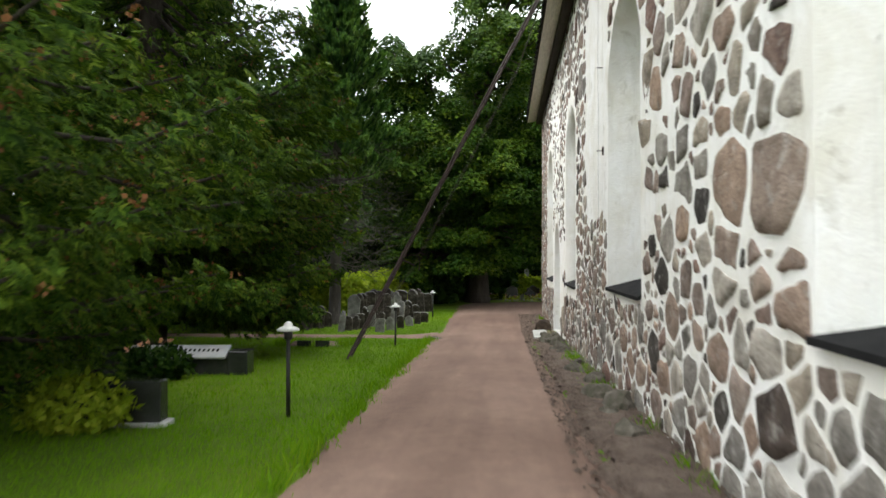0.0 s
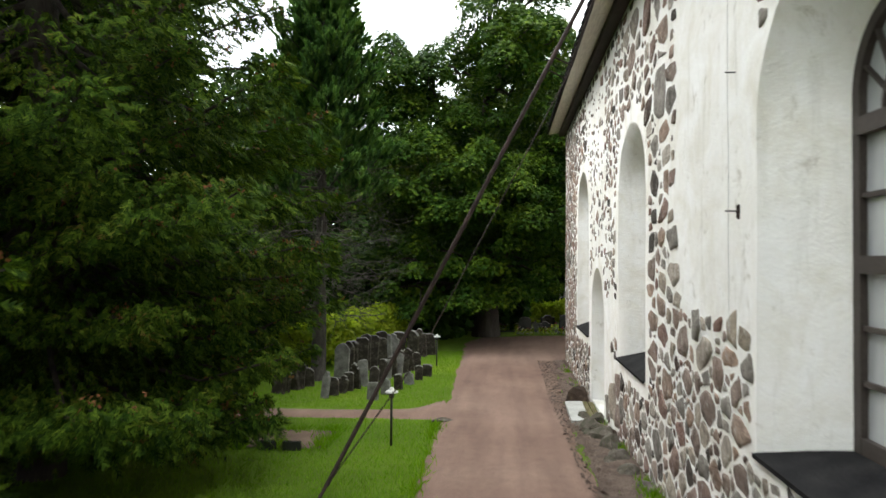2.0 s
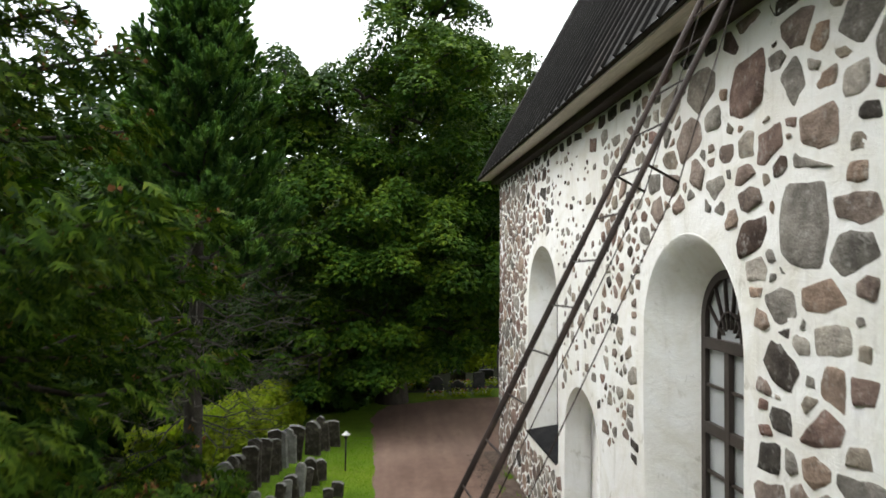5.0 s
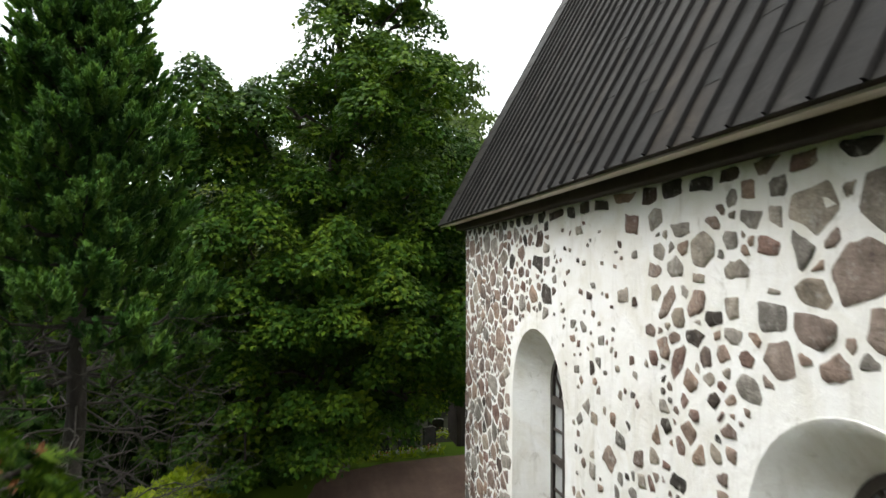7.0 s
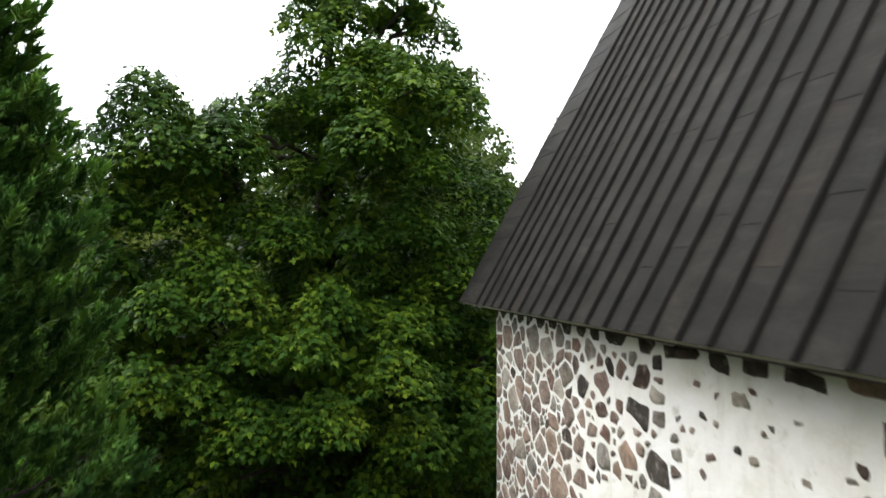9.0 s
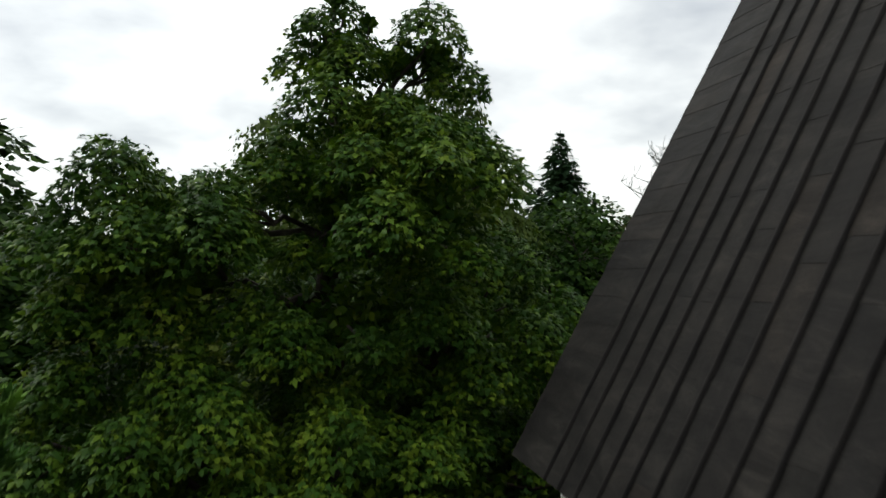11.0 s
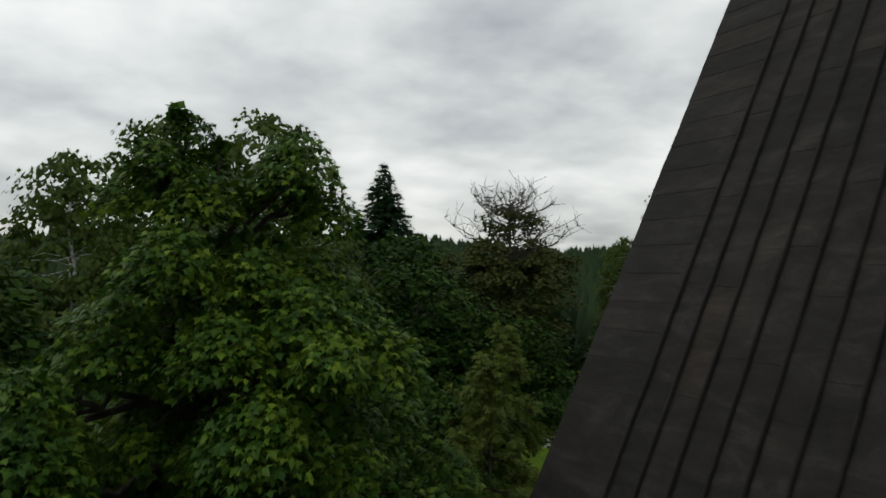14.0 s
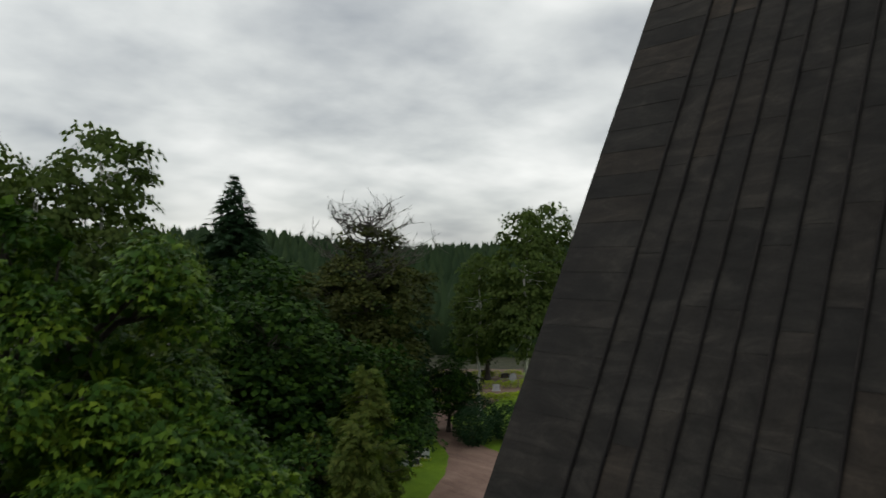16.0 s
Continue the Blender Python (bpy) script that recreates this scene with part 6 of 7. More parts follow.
def far_forest():
    """Conifers covering the hills far off, and rows of woodland nearer."""
    rng = np.random.default_rng(77)
    n = 9000
    a = rng.uniform(radians(-75), radians(115), n)
    d = np.concatenate([rng.uniform(95, 200, n // 3), rng.uniform(200, 640, n - n // 3)])
    x, y = d * np.sin(a), 10 + d * np.cos(a)
    h = rng.uniform(10.5, 14.5, n) * np.where(d < 200, 0.8, 1.0)
    r = h * rng.uniform(0.24, 0.40, n)
    sides = 5
    ring = np.linspace(0, 2 * math.pi, sides, endpoint=False)
    tv = [(math.cos(q), 0.0, math.sin(q)) for q in ring] + [(0.55 * math.cos(q + 0.4), 0.45, 0.55 * math.sin(q + 0.4)) for q in ring] + [(0, 1, 0)]
    tf = []
    for i in range(sides):
        j = (i + 1) % sides
        tf += [(i, j, sides + i), (j, sides + j, sides + i), (sides + i, sides + j, 2 * sides)]
    tv, tf = np.array(tv), np.array(tf)
    v = tv[None] * np.stack([r, h, r], 1)[:, None, :] * (1 + 0.22 * rng.standard_normal((n, len(tv), 3)) * np.array((1, 0.25, 1)))
    v = np.stack([v[..., 0] + x[:, None], v[..., 2] + y[:, None], v[..., 1] + ground_z(x, y)[:, None]], -1)
    f = tf[None] + (np.arange(n) * len(tv))[:, None, None]
    tagged(new("far_forest", np_mesh("far_forest", v.reshape(-1, 3), f.reshape(-1, 3), FAR_WOOD)), "dark conifer forest covering the distant hills", "forest", kind="stuff")


far_forest()

# ---- ladder ----
def fire_ladder():
    """A long steel ladder leaning from the lawn to the eaves, stiffened below by rods and struts."""
    lad = thing("ladder", "long brown steel ladder leaning from lawn to church eaves", "ladder", at=(0, 0, 0))
    foot, top = np.array((-2.30, 9.62, gz(-2.3, 9.62) - 0.05)), np.array((0.74, 10.02, 6.06))
    d = (top - foot) / np.linalg.norm(top - foot)
    side = np.array((-0.030, 0.42, -0.013))
    under = np.array((d[2], 0, -d[0]))
    for s in (0, 1):
        a, b = foot + s * side, top + s * side
        part("rail", tube_mesh("rail", [tube([a, a + (b - a) * 0.33, a + (b - a) * 0.66, b], [0.019] * 4, 8)], LADDER_PAINT), lad)
        u = [0.02, 0.26, 0.765, 0.985]
        off = [0.0, 0.22, 0.22, 0.0]
        pts = [a + (b - a) * t + under * o for t, o in zip(u, off)]
        part("tension_rod", tube_mesh("tension_rod", [tube(pts, [0.004] * 4, 6)], LADDER_PAINT), lad)
        for t, o in zip(u[1:3], off[1:3]):
            p = a + (b - a) * t
            part("strut", tube_mesh("strut", [tube([p, p + under * o], [0.008, 0.008], 6)], LADDER_PAINT), lad)
    length = np.linalg.norm(top - foot)
    for i in range(int(length / 0.3)):
        p = foot + d * (0.22 + 0.3 * i)
        part("rung", tube_mesh("rung", [tube([p + 0.02 * side, p + 0.98 * side], [0.006, 0.006], 6)], LADDER_PAINT), lad)


fire_ladder()


# ---- lightning conductor ----
def conductor():
    y = 7.9
    c = thing("lightning_conductor", "thin wire down the plaster on small iron brackets", "wire", at=(0, 0, 0))
    pts = [(face_x(y, z) - 0.05, y + 0.01 * math.sin(z * 2), z) for z in np.linspace(2.15, 5.7, 12)]
    part("wire", tube_mesh("wire", [tube(pts, [0.002] * 12, 5)], CONCRETE), c)
    for z in (2.99, 3.95):
        part("bracket", tube_mesh("bracket", [tube([(face_x(y, z) + 0.02, y, z), (face_x(y, z) - 0.07, y, z)], [0.006, 0.005], 6)], IRON), c)
    bm = bmesh.new()
    box_bm(bm, WALL_X - 0.02, WALL_X + 0.02, y - 0.085, y - 0.05, 2.93, 3.03, 0.012, 0.006)
    part("rusty_anchor", bm_mesh("rusty_anchor", bm, LADDER_PAINT), c, "small rusty wall anchor")


conductor()


# ---- lamps on posts ----
def spin(profile, sides=18):
    """Turns (radius, z) points about z."""
    n = len(profile)
    v = [(r * math.cos(2 * math.pi * j / sides), r * math.sin(2 * math.pi * j / sides), z) for r, z in profile for j in range(sides)]
    f = [(i * sides + j, i * sides + (j + 1) % sides, (i + 1) * sides + (j + 1) % sides, (i + 1) * sides + j) for i in range(n - 1) for j in range(sides)]
    f.append(tuple(range(sides))[::-1])
    f.append(tuple((n - 1) * sides + j for j in range(sides)))
    return v, f


def lamp():
    a = (-1.75, 5.36)
    ob = thing("path_lamp", "low black post lamp with a pale mushroom cap on the lawn", "lamp", "path lamps", at=(*a, gz(*a) - 0.03))
    part("post", np_mesh("post", *spin([(0.018, 0), (0.017, 0.3), (0.016, 0.66)], 12), IRON, True), ob)
    part("collar", np_mesh("collar", *spin([(0.018, 0.655), (0.034, 0.66), (0.036, 0.715), (0.03, 0.722)], 16), IRON, True), ob, "black lamp body")
    part("cap", np_mesh("cap", *spin([(0.03, 0.722), (0.088, 0.728), (0.092, 0.738), (0.06, 0.757), (0.034, 0.763), (0.033, 0.785), (0.018, 0.798), (0.002, 0.802)], 20), CAP, True), ob, "pale round cap")
    for x, y in ((-1.95, 12.0), (-2.1, 19.73)):
        copy_thing(ob, pose(x, y, gz(x, y) - 0.03, 1.0, 0, 40))


lamp()


# ---- old gravestones leaning in rows ----
def slab_mesh(w, d, h, style, mat, seed):
    """An upright old gravestone with a round, shouldered or flat broken head."""
    rng = random.Random(seed)
    if style == 0:
        head = [(-w / 2, h * 0.82), (-w * 0.36, h * 0.93), (-w * 0.15, h), (w * 0.15, h), (w * 0.36, h * 0.93), (w / 2, h * 0.82)]
    elif style == 1:
        head = [(-w / 2, h * 0.8), (-w * 0.3, h * 0.82), (-w * 0.26, h * 0.93), (0, h), (w * 0.26, h * 0.93), (w * 0.3, h * 0.82), (w / 2, h * 0.8)]
    else:
        head = [(-w / 2, h * 0.95), (-w * 0.2, h * 0.985), (w * 0.25, h), (w / 2, h * 0.93)]
    outline = [(-w / 2 * 1.04, -0.12), (-w / 2, h * 0.4)] + head + [(w / 2, h * 0.4), (w / 2 * 1.04, -0.12)]
    bm = bmesh.new()
    front = [bm.verts.new((x + rng.uniform(-0.008, 0.008), -d / 2, z + rng.uniform(-0.008, 0.008))) for x, z in outline]
    back = [bm.verts.new((v.co.x, d / 2, v.co.z)) for v in front]
    bm.faces.new(front)
    bm.faces.new(back[::-1])
    for i in range(len(front)):
        j = (i + 1) % len(front)
        bm.faces.new((front[i], back[i], back[j], front[j]))
    bmesh.ops.recalc_face_normals(bm, faces=bm.faces)
    bmesh.ops.bevel(bm, geom=[e for e in bm.edges], offset=0.012, segments=1, affect="EDGES")
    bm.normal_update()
    # upward faces paler: lichen, plus the backlit brightness of the tops put into colour
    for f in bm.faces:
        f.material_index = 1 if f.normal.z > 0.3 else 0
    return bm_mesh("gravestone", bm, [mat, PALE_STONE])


def gravestones():
    random.seed(23)
    rows = [((-2.9, 15.6), (-2.12, 18.5), 6, (0.16, 0.22), (0.26, 0.36)), ((-3.88, 15.6), (-2.5, 19.3), 14, (0.15, 0.24), (0.36, 0.62)),
            ((-4.08, 17.8), (-3.16, 20.7), 11, (0.24, 0.34), (0.62, 0.88)), ((-4.9, 16.0), (-4.5, 16.9), 5, (0.2, 0.3), (0.4, 0.6)), ((-3.0, 20.6), (-2.4, 21.6), 3, (0.3, 0.38), (0.6, 0.8))]
    made = []
    for (x0, y0), (x1, y1), n, ws, hs in rows:
        for i in range(n):
            t = (i + random.uniform(0.2, 0.8)) / n
            if (n == 6 and i == 0):
                t = 0.0
            x, y = x0 + (x1 - x0) * t, y0 + (y1 - y0) * t
            w, h = random.uniform(*ws), random.uniform(*hs)
            pale = random.random() < 0.12
            style = random.choice((0, 2, 2, 1, 2))
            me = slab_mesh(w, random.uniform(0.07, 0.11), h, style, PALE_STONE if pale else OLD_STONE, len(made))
            shape = ("round-headed", "shouldered", "flat-topped")[style]
            tint = "pale grey" if pale else "dark lichened"
            ob = new("gravestone", me)
            ob.matrix_basis = pose(x, y, gz(x, y) - 0.02, random.gauss(0, 6), random.gauss(0, 4), random.gauss(-8, 12))
            tagged(ob, f"{tint} {shape} old gravestone in a close row on the lawn", "gravestone", "old gravestones")
            made.append(ob)


gravestones()


# ---- family graves under the thujas ----
def wide_grave():
    g = thing("family_grave", "low wide dark granite grave with slanted pale nameplate", "grave", at=(-3.92, 7.86, gz(-3.9, 7.86) - 0.02), turn=6)
    for name, dims, mat in (("body", (-0.62, 0.62, -0.10, 0.12, 0, 0.24), BLACK_GRANITE), ("end_block", (-0.86, -0.625, -0.14, 0.16, 0, 0.30), BLACK_GRANITE), ("end_block", (0.625, 0.86, -0.14, 0.16, 0, 0.30), BLACK_GRANITE)):
        part(name, box_mesh(name, dims, mat, 0.008), g)
    bm = bmesh.new()
    box_bm(bm, -0.60, 0.60, -0.15, 0.13, 0.0, 0.035, 0.006)
    plate = part("nameplate", bm_mesh("nameplate", bm, LIGHT_GRANITE), g, "slanted pale grey granite plate")
    plate.matrix_basis = pose(0, -0.01, 0.27, 24, 0, 0)
    for i in range(9):
        bm = bmesh.new()
        x = 0.02 + 0.055 * i
        box_bm(bm, x, x + 0.026, -0.03, 0.03, 0.035, 0.038, 0.001)
        part("lettering", bm_mesh("lettering", bm, BLACK_GRANITE), plate, "unreadable dark letter strokes")


def block_grave():
    g = thing("gravestone", "dark polished granite headstone on the lawn", "gravestone", at=(-2.92, 4.92, gz(-2.9, 4.92) - 0.02), turn=4)
    part("headstone", box_mesh("headstone", (-0.34, 0.34, -0.07, 0.07, 0.05, 0.36), BLACK_GRANITE, 0.008), g)
    part("plinth", box_mesh("plinth", (-0.38, 0.38, -0.10, 0.10, 0, 0.05), LIGHT_GRANITE, 0.008), g, "grey granite plinth")


def rose_bush(at, label, seed, flowers):
    b = bush("rose_bush", label, at, 0.42, 0.28, 0.2, 1500, 0.075, HEDGE_LEAF if not flowers else LINDEN_LEAF, seed=seed, category="bush")
    rng = np.random.default_rng(seed)
    for k in range(flowers):
        d = unit(rng.standard_normal((1, 3)) + np.array((0, -0.3, 1.0)))[0]
        c = d * np.array((0.42, 0.28, 0.22)) + np.array((0, 0, 0.24))
        n = 14
        p = c + 0.008 * rng.standard_normal((n, 3))
        ax = unit(rng.standard_normal((n, 3)) + 0.6 * d)
        v, f = scatter(*OVAL_T, p, ax, rng.standard_normal((n, 3)), np.full(n, 0.042))
        part("rose", np_mesh("rose", v, f, ROSE), b, "pale pink rose")


wide_grave()
block_grave()
rose_bush((-3.95, 7.35), "rose bush with pink blooms before a grave", 15, 5)
rose_bush((-3.12, 4.66), "leafy green bush before a dark headstone", 16, 0)
bush("shrub", "leafy green shrub under the thuja", (-4.1, 4.35), 0.5, 0.45, 0.26, 1800, 0.085, HEDGE_LEAF, seed=17)


def sand_grave():
    g = thing("grave_bed", "bare sandy grave bed with two small dark stones", "grave", at=(0, 0, 0))
    rows = []
    verts, faces = [], []
    nx, ny = 14, 12
    for i in range(nx + 1):
        for j in range(ny + 1):
            x, y = -4.02 + 1.2 * i / nx, 11.66 + 1.1 * j / ny
            edge = min(i, nx - i, j, ny - j)
            x += 0.04 * noise.noise((x * 5, y * 5, 1)) * (edge == 0)
            y += 0.05 * noise.noise((x * 5, y * 5, 4)) * (edge == 0)
            verts.append((x, y, gz(x, y) + (0.012 if edge else 0.003) + 0.012 * noise.noise((x * 3, y * 3, 2)) * min(edge, 1) + 0.01))
    for i in range(nx):
        for j in range(ny):
            a = i * (ny + 1) + j
            faces.append((a, a + ny + 1, a + ny + 2, a + 1))
    part("sand", np_mesh("sand", verts, faces, SAND, True), g, "bare brown sand")
    for x in (-3.5, -3.17):
        z = gz(x, 11.6)
        bm = bmesh.new()
        box_bm(bm, x - 0.12, x + 0.12, 11.56, 11.62, z - 0.02, z + 0.11, 0.006)
        ob = part("headstone", bm_mesh("headstone", bm, BLACK_GRANITE), g, "small black granite stone")


sand_grave()


# ---- stones along the foot of the wall ----
def boulder_mesh(name, sx, sy, sz, mat, seed, flat=0.3, detail=3):
    bm = bmesh.new()
    bmesh.ops.create_icosphere(bm, subdivisions=detail, radius=1.0)
    rng = random.Random(int(seed * 10))
    cuts = [(Vector((rng.uniform(-1, 1), rng.uniform(-1, 1), rng.uniform(-0.2, 1))).normalized(), rng.uniform(0.55, 0.85)) for _ in range(7)]
    for v in bm.verts:
        k = 1 + 0.24 * noise.noise(v.co * 1.4 + Vector((seed, 0, 0))) + 0.08 * noise.noise(v.co * 4 + Vector((0, seed, 0)))
        for way, far in cuts:
            over = v.co.dot(way) - far
            if over > 0:
                v.co -= way * over * 0.9
        v.co = Vector((v.co.x * sx * k, v.co.y * sy * k, max(-flat, v.co.z) * sz * k))
    return bm_mesh(name, bm, mat)


for i, (x, y, sx, sy, sz, tint) in enumerate([
        (0.90, 15.62, 0.19, 0.20, 0.32, "brown rounded boulder by the walled-up doorway"), (0.86, 13.35, 0.18, 0.24, 0.12, "flat mossy stone at the wall foot"),
        (0.92, 12.75, 0.17, 0.22, 0.14, "mossy stone at the wall foot"), (0.80, 12.95, 0.12, 0.16, 0.05, "flat grey stone at the wall foot"), (0.93, 11.6, 0.15, 0.22, 0.11, "flat grey stone at the wall foot"),
        (0.80, 11.35, 0.10, 0.15, 0.045, "small flat stone in the gravel"), (0.96, 9.2, 0.11, 0.16, 0.06, "mossy stone at the wall foot"), (0.92, 6.55, 0.16, 0.2, 0.11, "flat grey stone at the wall foot"),
        (0.86, 5.7, 0.09, 0.12, 0.05, "flat grey stone at the wall foot"), (0.98, 7.6, 0.12, 0.22, 0.12, "mossy stone at the wall foot"), (-1.42, 13.72, 0.16, 0.07, 0.035, "flat dark kerb stone at the lawn corner"),
        (0.88, 8.5, 0.15, 0.2, 0.1, "mossy stone at the wall foot"), (0.95, 12.1, 0.16, 0.22, 0.13, "grey stone at the wall foot"), (0.84, 14.0, 0.13, 0.2, 0.1, "mossy stone by the doorway slab"), (1.0, 13.9, 0.14, 0.16, 0.14, "mossy stone by the doorway slab"), (0.92, 10.85, 0.12, 0.17, 0.09, "flat grey stone at the wall foot"), (0.9, 4.9, 0.12, 0.16, 0.08, "grey stone at the wall foot"), (0.98, 5.95, 0.14, 0.18, 0.12, "grey stone at the wall foot"), (0.98, 17.4, 0.09, 0.13, 0.05, "small stone at the wall foot"), (1.0, 10.3, 0.1, 0.14, 0.06, "small mossy stone at the wall foot")]):
    z = gz(x, y) + 0.02
    tagged(thing("boulder", tint, "rock", at=(x, y, z), turn=random.uniform(-30, 30), me=boulder_mesh("boulder", 1.2 * sx, 1.3 * sy, 1.35 * sz, BROWN_ROCK if i == 0 else ROCK, i * 3.7, 0.35, 2)), group="stones at the wall foot")


def doorstep():
    s = thing("stone_slab", "pale worn stone slab before the walled-up doorway", "slab", at=(0.75, 14.45, gz(0.75, 14.4) + 0.02), turn=-2)
    part("slab", box_mesh("slab", (-0.145, 0.145, -0.72, 0.74, -0.05, 0.085), CONCRETE, 0.018, 0.02, 2), s)
    for k, (x, y) in enumerate([(0.955, 14.62), (1.06, 14.58)]):
        t = thing("timber_board", "mossy weathered board lying beside the doorway slab", "board", "boards at the doorway", at=(x, y, gz(x, y) + 0.03), turn=-1)
        part("board", box_mesh("board", (-0.047, 0.047, -0.62 + 0.05 * k, 0.66, -0.03, 0.05), MOSSY_BOARD, 0.01, 0.008), t)
    random.seed(77)
    for k in range(16):
        x, y = random.uniform(0.74, 1.06), random.uniform(12.6, 13.75)
        w = random.uniform(0.07, 0.16)
        tagged(thing("flat_stone", "flat broken stone piled at the wall foot", "rock", at=(x, y, gz(x, y) + 0.03 + 0.1 * max(0, x - 0.8)), turn=random.uniform(0, 180), me=boulder_mesh("flat_stone", w, w * random.uniform(0.7, 1.2), random.uniform(0.05, 0.10), random.choice([ROCK, BROWN_ROCK, ROCK]), 60 + k * 1.3, 0.4, 2)), group="stones at the wall foot")


doorstep()


def weeds():
    """Tufts of grass and weeds along the wall foot and the path's edge."""
    rng = np.random.default_rng(19)
    pos, up = [], []
    spots = [(1.02, rng.uniform(2, 20.4)) for _ in range(40)] + [(0.98, 6.9), (0.95, 7.1), (1.0, 8.0), (0.97, 8.3), (0.99, 8.7), (0.95, 10.2), (0.9, 9.9), (1.05, 13.9)]
    spots += [(-4.02 + rng.uniform(0, 1.2), q + rng.normal(0, 0.04)) for q in (11.68, 12.74) for _ in range(14)] + [(q + rng.normal(0, 0.04), rng.uniform(11.66, 12.76)) for q in (-4.0, -2.84) for _ in range(12)]
    spots += [(-1.12 - 0.028 * min(y, 14) + rng.normal(0, 0.03), y) for y in rng.uniform(2.5, 13.5, 60)]
    for x, y in spots:
        n = int(rng.integers(14, 46))
        r = rng.uniform(0.02, 0.09)
        px, py = x + r * rng.standard_normal(n), y + 1.6 * r * rng.standard_normal(n)
        px = np.minimum(px, 1.1)
        pos.append(np.stack([px, py, ground_z(px, py) + 0.005], 1))
        up.append(np.stack([0.6 * rng.standard_normal(n), 0.6 * rng.standard_normal(n), np.ones(n)], 1))
    pos, up = np.concatenate(pos), np.concatenate(up)
    n = len(pos)
    tv = np.array([(-0.05, 0, 0), (0.05, 0, 0), (0.03, 0.6, 0.05), (-0.03, 0.6, 0.05), (0, 1.0, 0.25)])
    tf = np.array([(0, 1, 2), (0, 2, 3), (3, 2, 4)])
    v, f = scatter(tv, tf, pos, up, rng.standard_normal((n, 3)) * np.array((1, 1, 0.1)), rng.uniform(0.05, 0.15, n))
    tagged(new("weeds", np_mesh("weeds", v, f, GRASS_BLADE)), "tufts of grass and weeds along path and wall", "weeds", kind="stuff")


weeds()


# ---- graves beyond the church ----
def far_grave(x, y, w, h, mat, label, turn=0, flowers=True, seed=0):
    g = thing("memorial", label, "gravestone", "graves beyond the church", at=(x, y, gz(x, y) - 0.02), turn=turn)
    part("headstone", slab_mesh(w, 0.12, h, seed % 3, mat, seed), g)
    part("plinth", box_mesh("plinth", (-w * 0.62, w * 0.62, -0.11, 0.11, 0, 0.09), LIGHT_GRANITE, 0.01), g, "grey granite plinth")
    if flowers:
        rng = np.random.default_rng(seed)
        n = 160
        p = np.stack([rng.uniform(-w * 0.7, w * 0.7, n), rng.uniform(-0.6, -0.2, n), rng.uniform(0.04, 0.22, n)], 1)
        v, f = scatter(*OVAL_T, p, rng.standard_normal((n, 3)), rng.standard_normal((n, 3)) + np.array((0, 0, 0.8)), np.full(n, 0.075))
        tagged(part("planting", np_mesh("planting", v, f, HEDGE_LEAF), g, "low green plants"), kind="stuff")
        n = 26
        p = np.stack([rng.uniform(-w * 0.6, w * 0.6, n), rng.uniform(-0.55, -0.25, n), rng.uniform(0.16, 0.28, n)], 1)
        v, f = scatter(*OVAL_T, p, rng.standard_normal((n, 3)), rng.standard_normal((n, 3)), np.full(n, 0.06))
        tagged(part("bloom", np_mesh("bloom", v, f, RED_FLOWER), g, "red and white flowers"), kind="stuff")
    return g


random.seed(44)
for i, (x, y) in enumerate([(0.3, 27.0), (1.0, 27.15), (1.7, 27.3), (0.2, 28.6), (1.2, 28.7), (2.2, 29.0), (-0.6, 28.3), (3.3, 29.3)]):
    far_grave(x, y, random.uniform(0.34, 0.6), random.uniform(0.45, 0.75), random.choice([BLACK_GRANITE, OLD_STONE, BLACK_GRANITE]), "dark upright gravestone with flowers before it beyond the path", random.uniform(-8, 8), True, i)
for i in range(34):
    x, y = 31 + random.uniform(0, 17), 55 + random.uniform(0, 12)
    far_grave(x, y, random.uniform(0.6, 1.0), random.uniform(0.6, 0.95), random.choice([BLACK_GRANITE, OLD_STONE, PALE_STONE, LIGHT_GRANITE]), "gravestone in the far rows of the churchyard", random.uniform(-40, -20), i % 3 == 0, i)
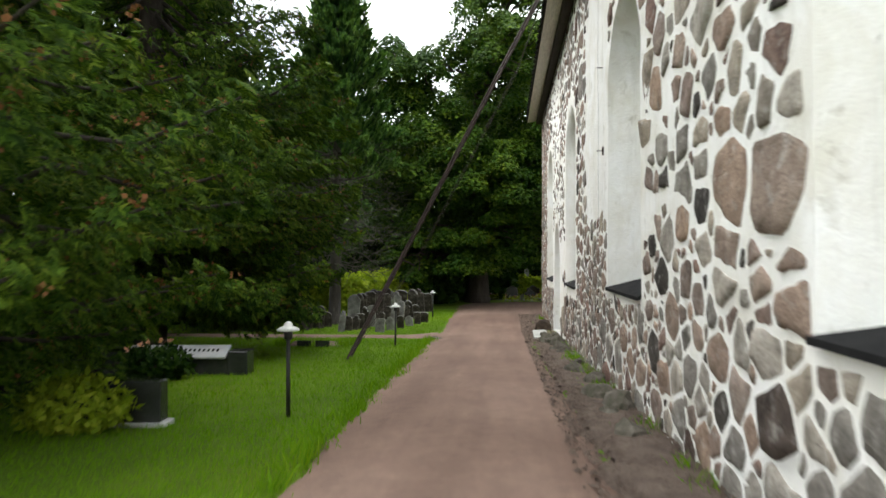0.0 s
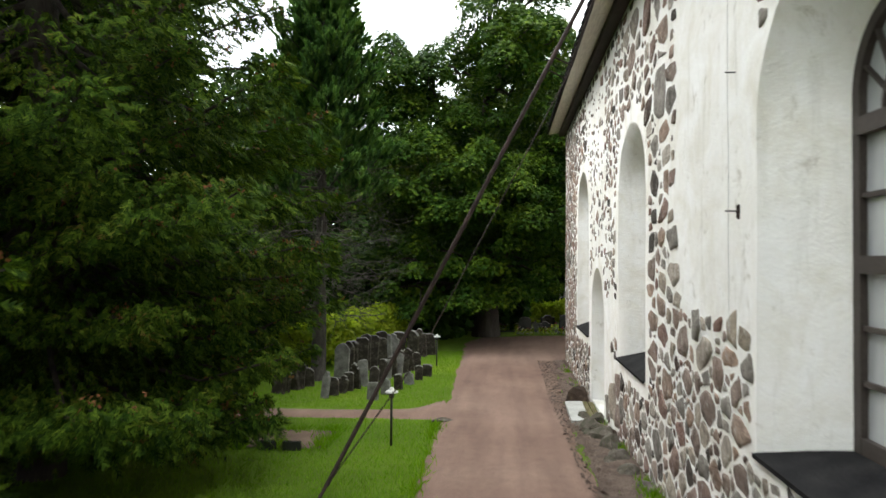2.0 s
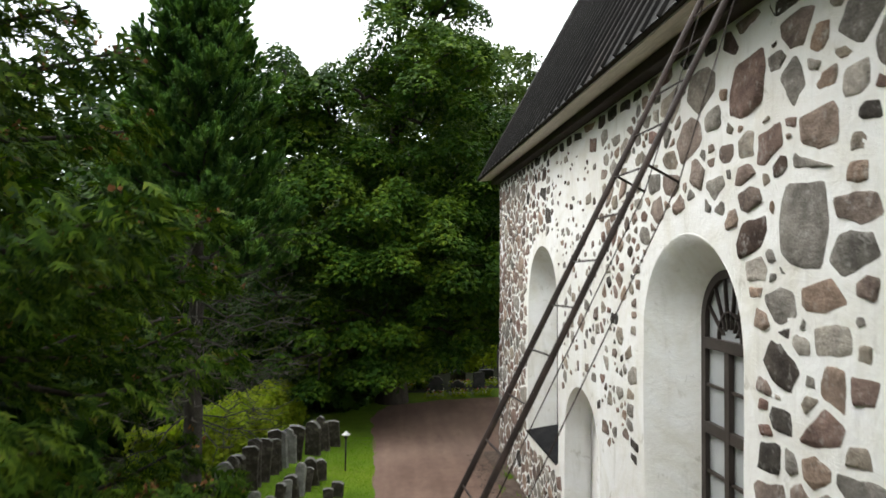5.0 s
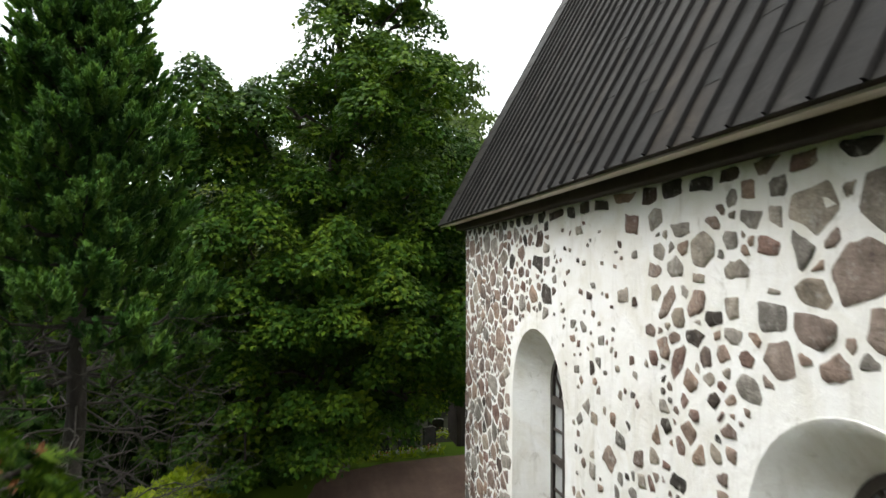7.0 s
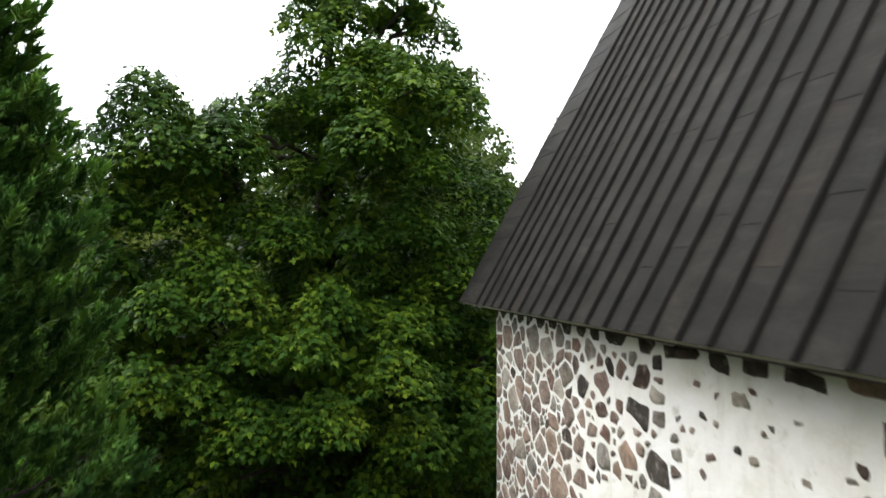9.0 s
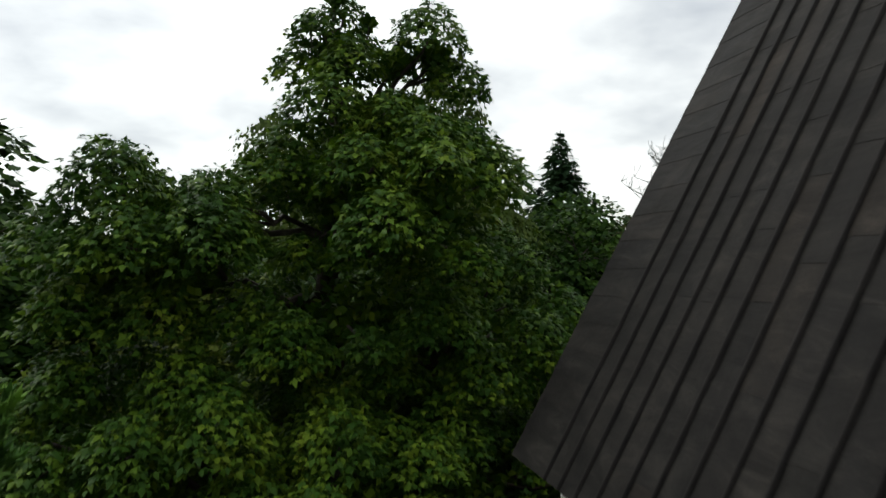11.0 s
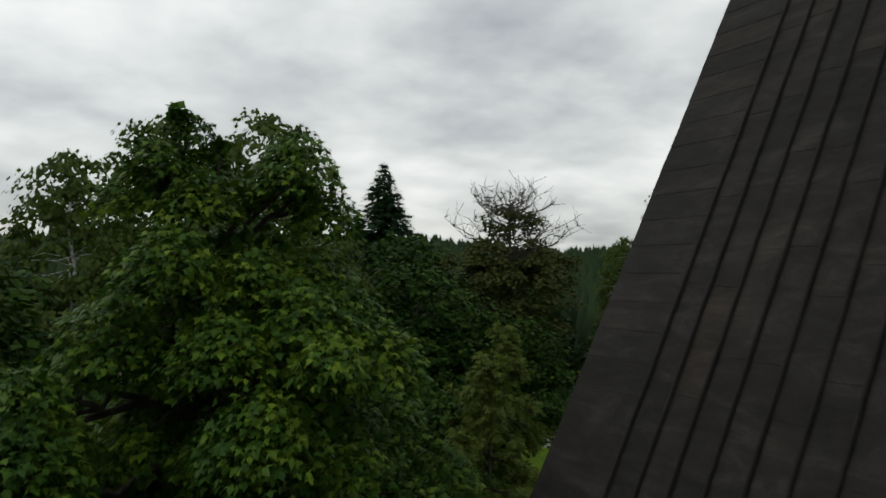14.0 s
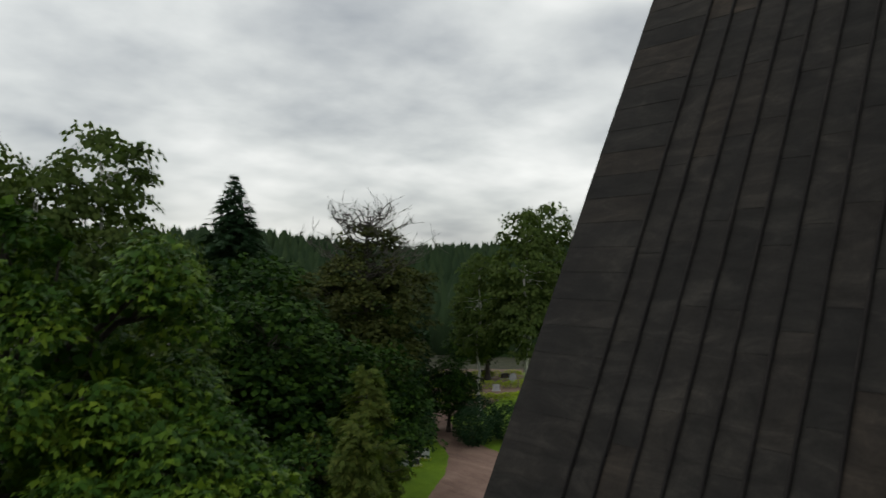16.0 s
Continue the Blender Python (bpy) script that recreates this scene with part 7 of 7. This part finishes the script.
for i in range(7):
    x, y = 21.4 + random.uniform(0, 2.6), 45.2 + random.uniform(0, 2.4)
    far_grave(x, y, random.uniform(0.4, 0.6), random.uniform(0.45, 0.7), random.choice([BLACK_GRANITE, OLD_STONE, LIGHT_GRANITE]), "gravestone on the lawn beside the far path", random.uniform(-50, -20), True, 60 + i)


def obelisk(x, y, h):
    o = thing("obelisk", "slender grey stone obelisk among the graves", "gravestone", at=(x, y, gz(x, y) - 0.02))
    part("base", box_mesh("base", (-0.22, 0.22, -0.22, 0.22, 0, 0.35), OLD_STONE, 0.015), o)
    bm = bmesh.new()
    box_bm(bm, -0.12, 0.12, -0.12, 0.12, 0.35, h, 0.0)
    for v in bm.verts:
        if v.co.z > 1:
            v.co.x *= 0.62
            v.co.y *= 0.62
    tip = bm.verts.new((0, 0, h + 0.16))
    top = next(f for f in bm.faces if f.normal.z > 0.9 or all(v.co.z > 1 for v in f.verts))
    ring = list(top.verts)
    bm.faces.remove(top)
    for i in range(4):
        bm.faces.new((ring[i], ring[(i + 1) % 4], tip))
    bmesh.ops.recalc_face_normals(bm, faces=bm.faces)
    part("shaft", bm_mesh("shaft", bm, PALE_STONE), o)


def shed():
    s = thing("shed", "small dark brown boarded shed behind the church", "shed", at=(3.15, 28.1, gz(3.1, 28.1) - 0.03))
    for i in range(9):
        for side in (0, 1):
            a = -0.62 + 0.138 * i
            dims = (a, a + 0.134, -0.62, -0.595, 0, 2.0) if side == 0 else (-0.62, -0.595, a + 0.03, a + 0.164, 0, 2.0)
            part("board", box_mesh("board", dims, TARRED, 0.006), s)
    part("core", box_mesh("core", (-0.59, 0.62, -0.59, 0.62, 0, 1.98), TARRED, 0.01), s)
    roof_me = box_mesh("shed_roof", (-0.75, 0.75, -0.75, 0.75, 0, 0.06), TARRED, 0.01)
    part("shed_roof", roof_me, s).matrix_basis = pose(0, 0, 2.04, 6, 0, 0)


shed()
obelisk(2.15, 31.6, 2.6)
obelisk(1.05, 32.4, 2.2)
for i, (x0, y0, x1, y1) in enumerate([(34, 57, 41, 52.5), (37, 62, 46, 56), (41, 67, 50, 61)]):
    hedge("low_hedge", "clipped low hedge between the far graves", x0, y0, x1, y1, 0.3, 0.7, 2600, 120 + i)

lay_roof()
lay_stones()
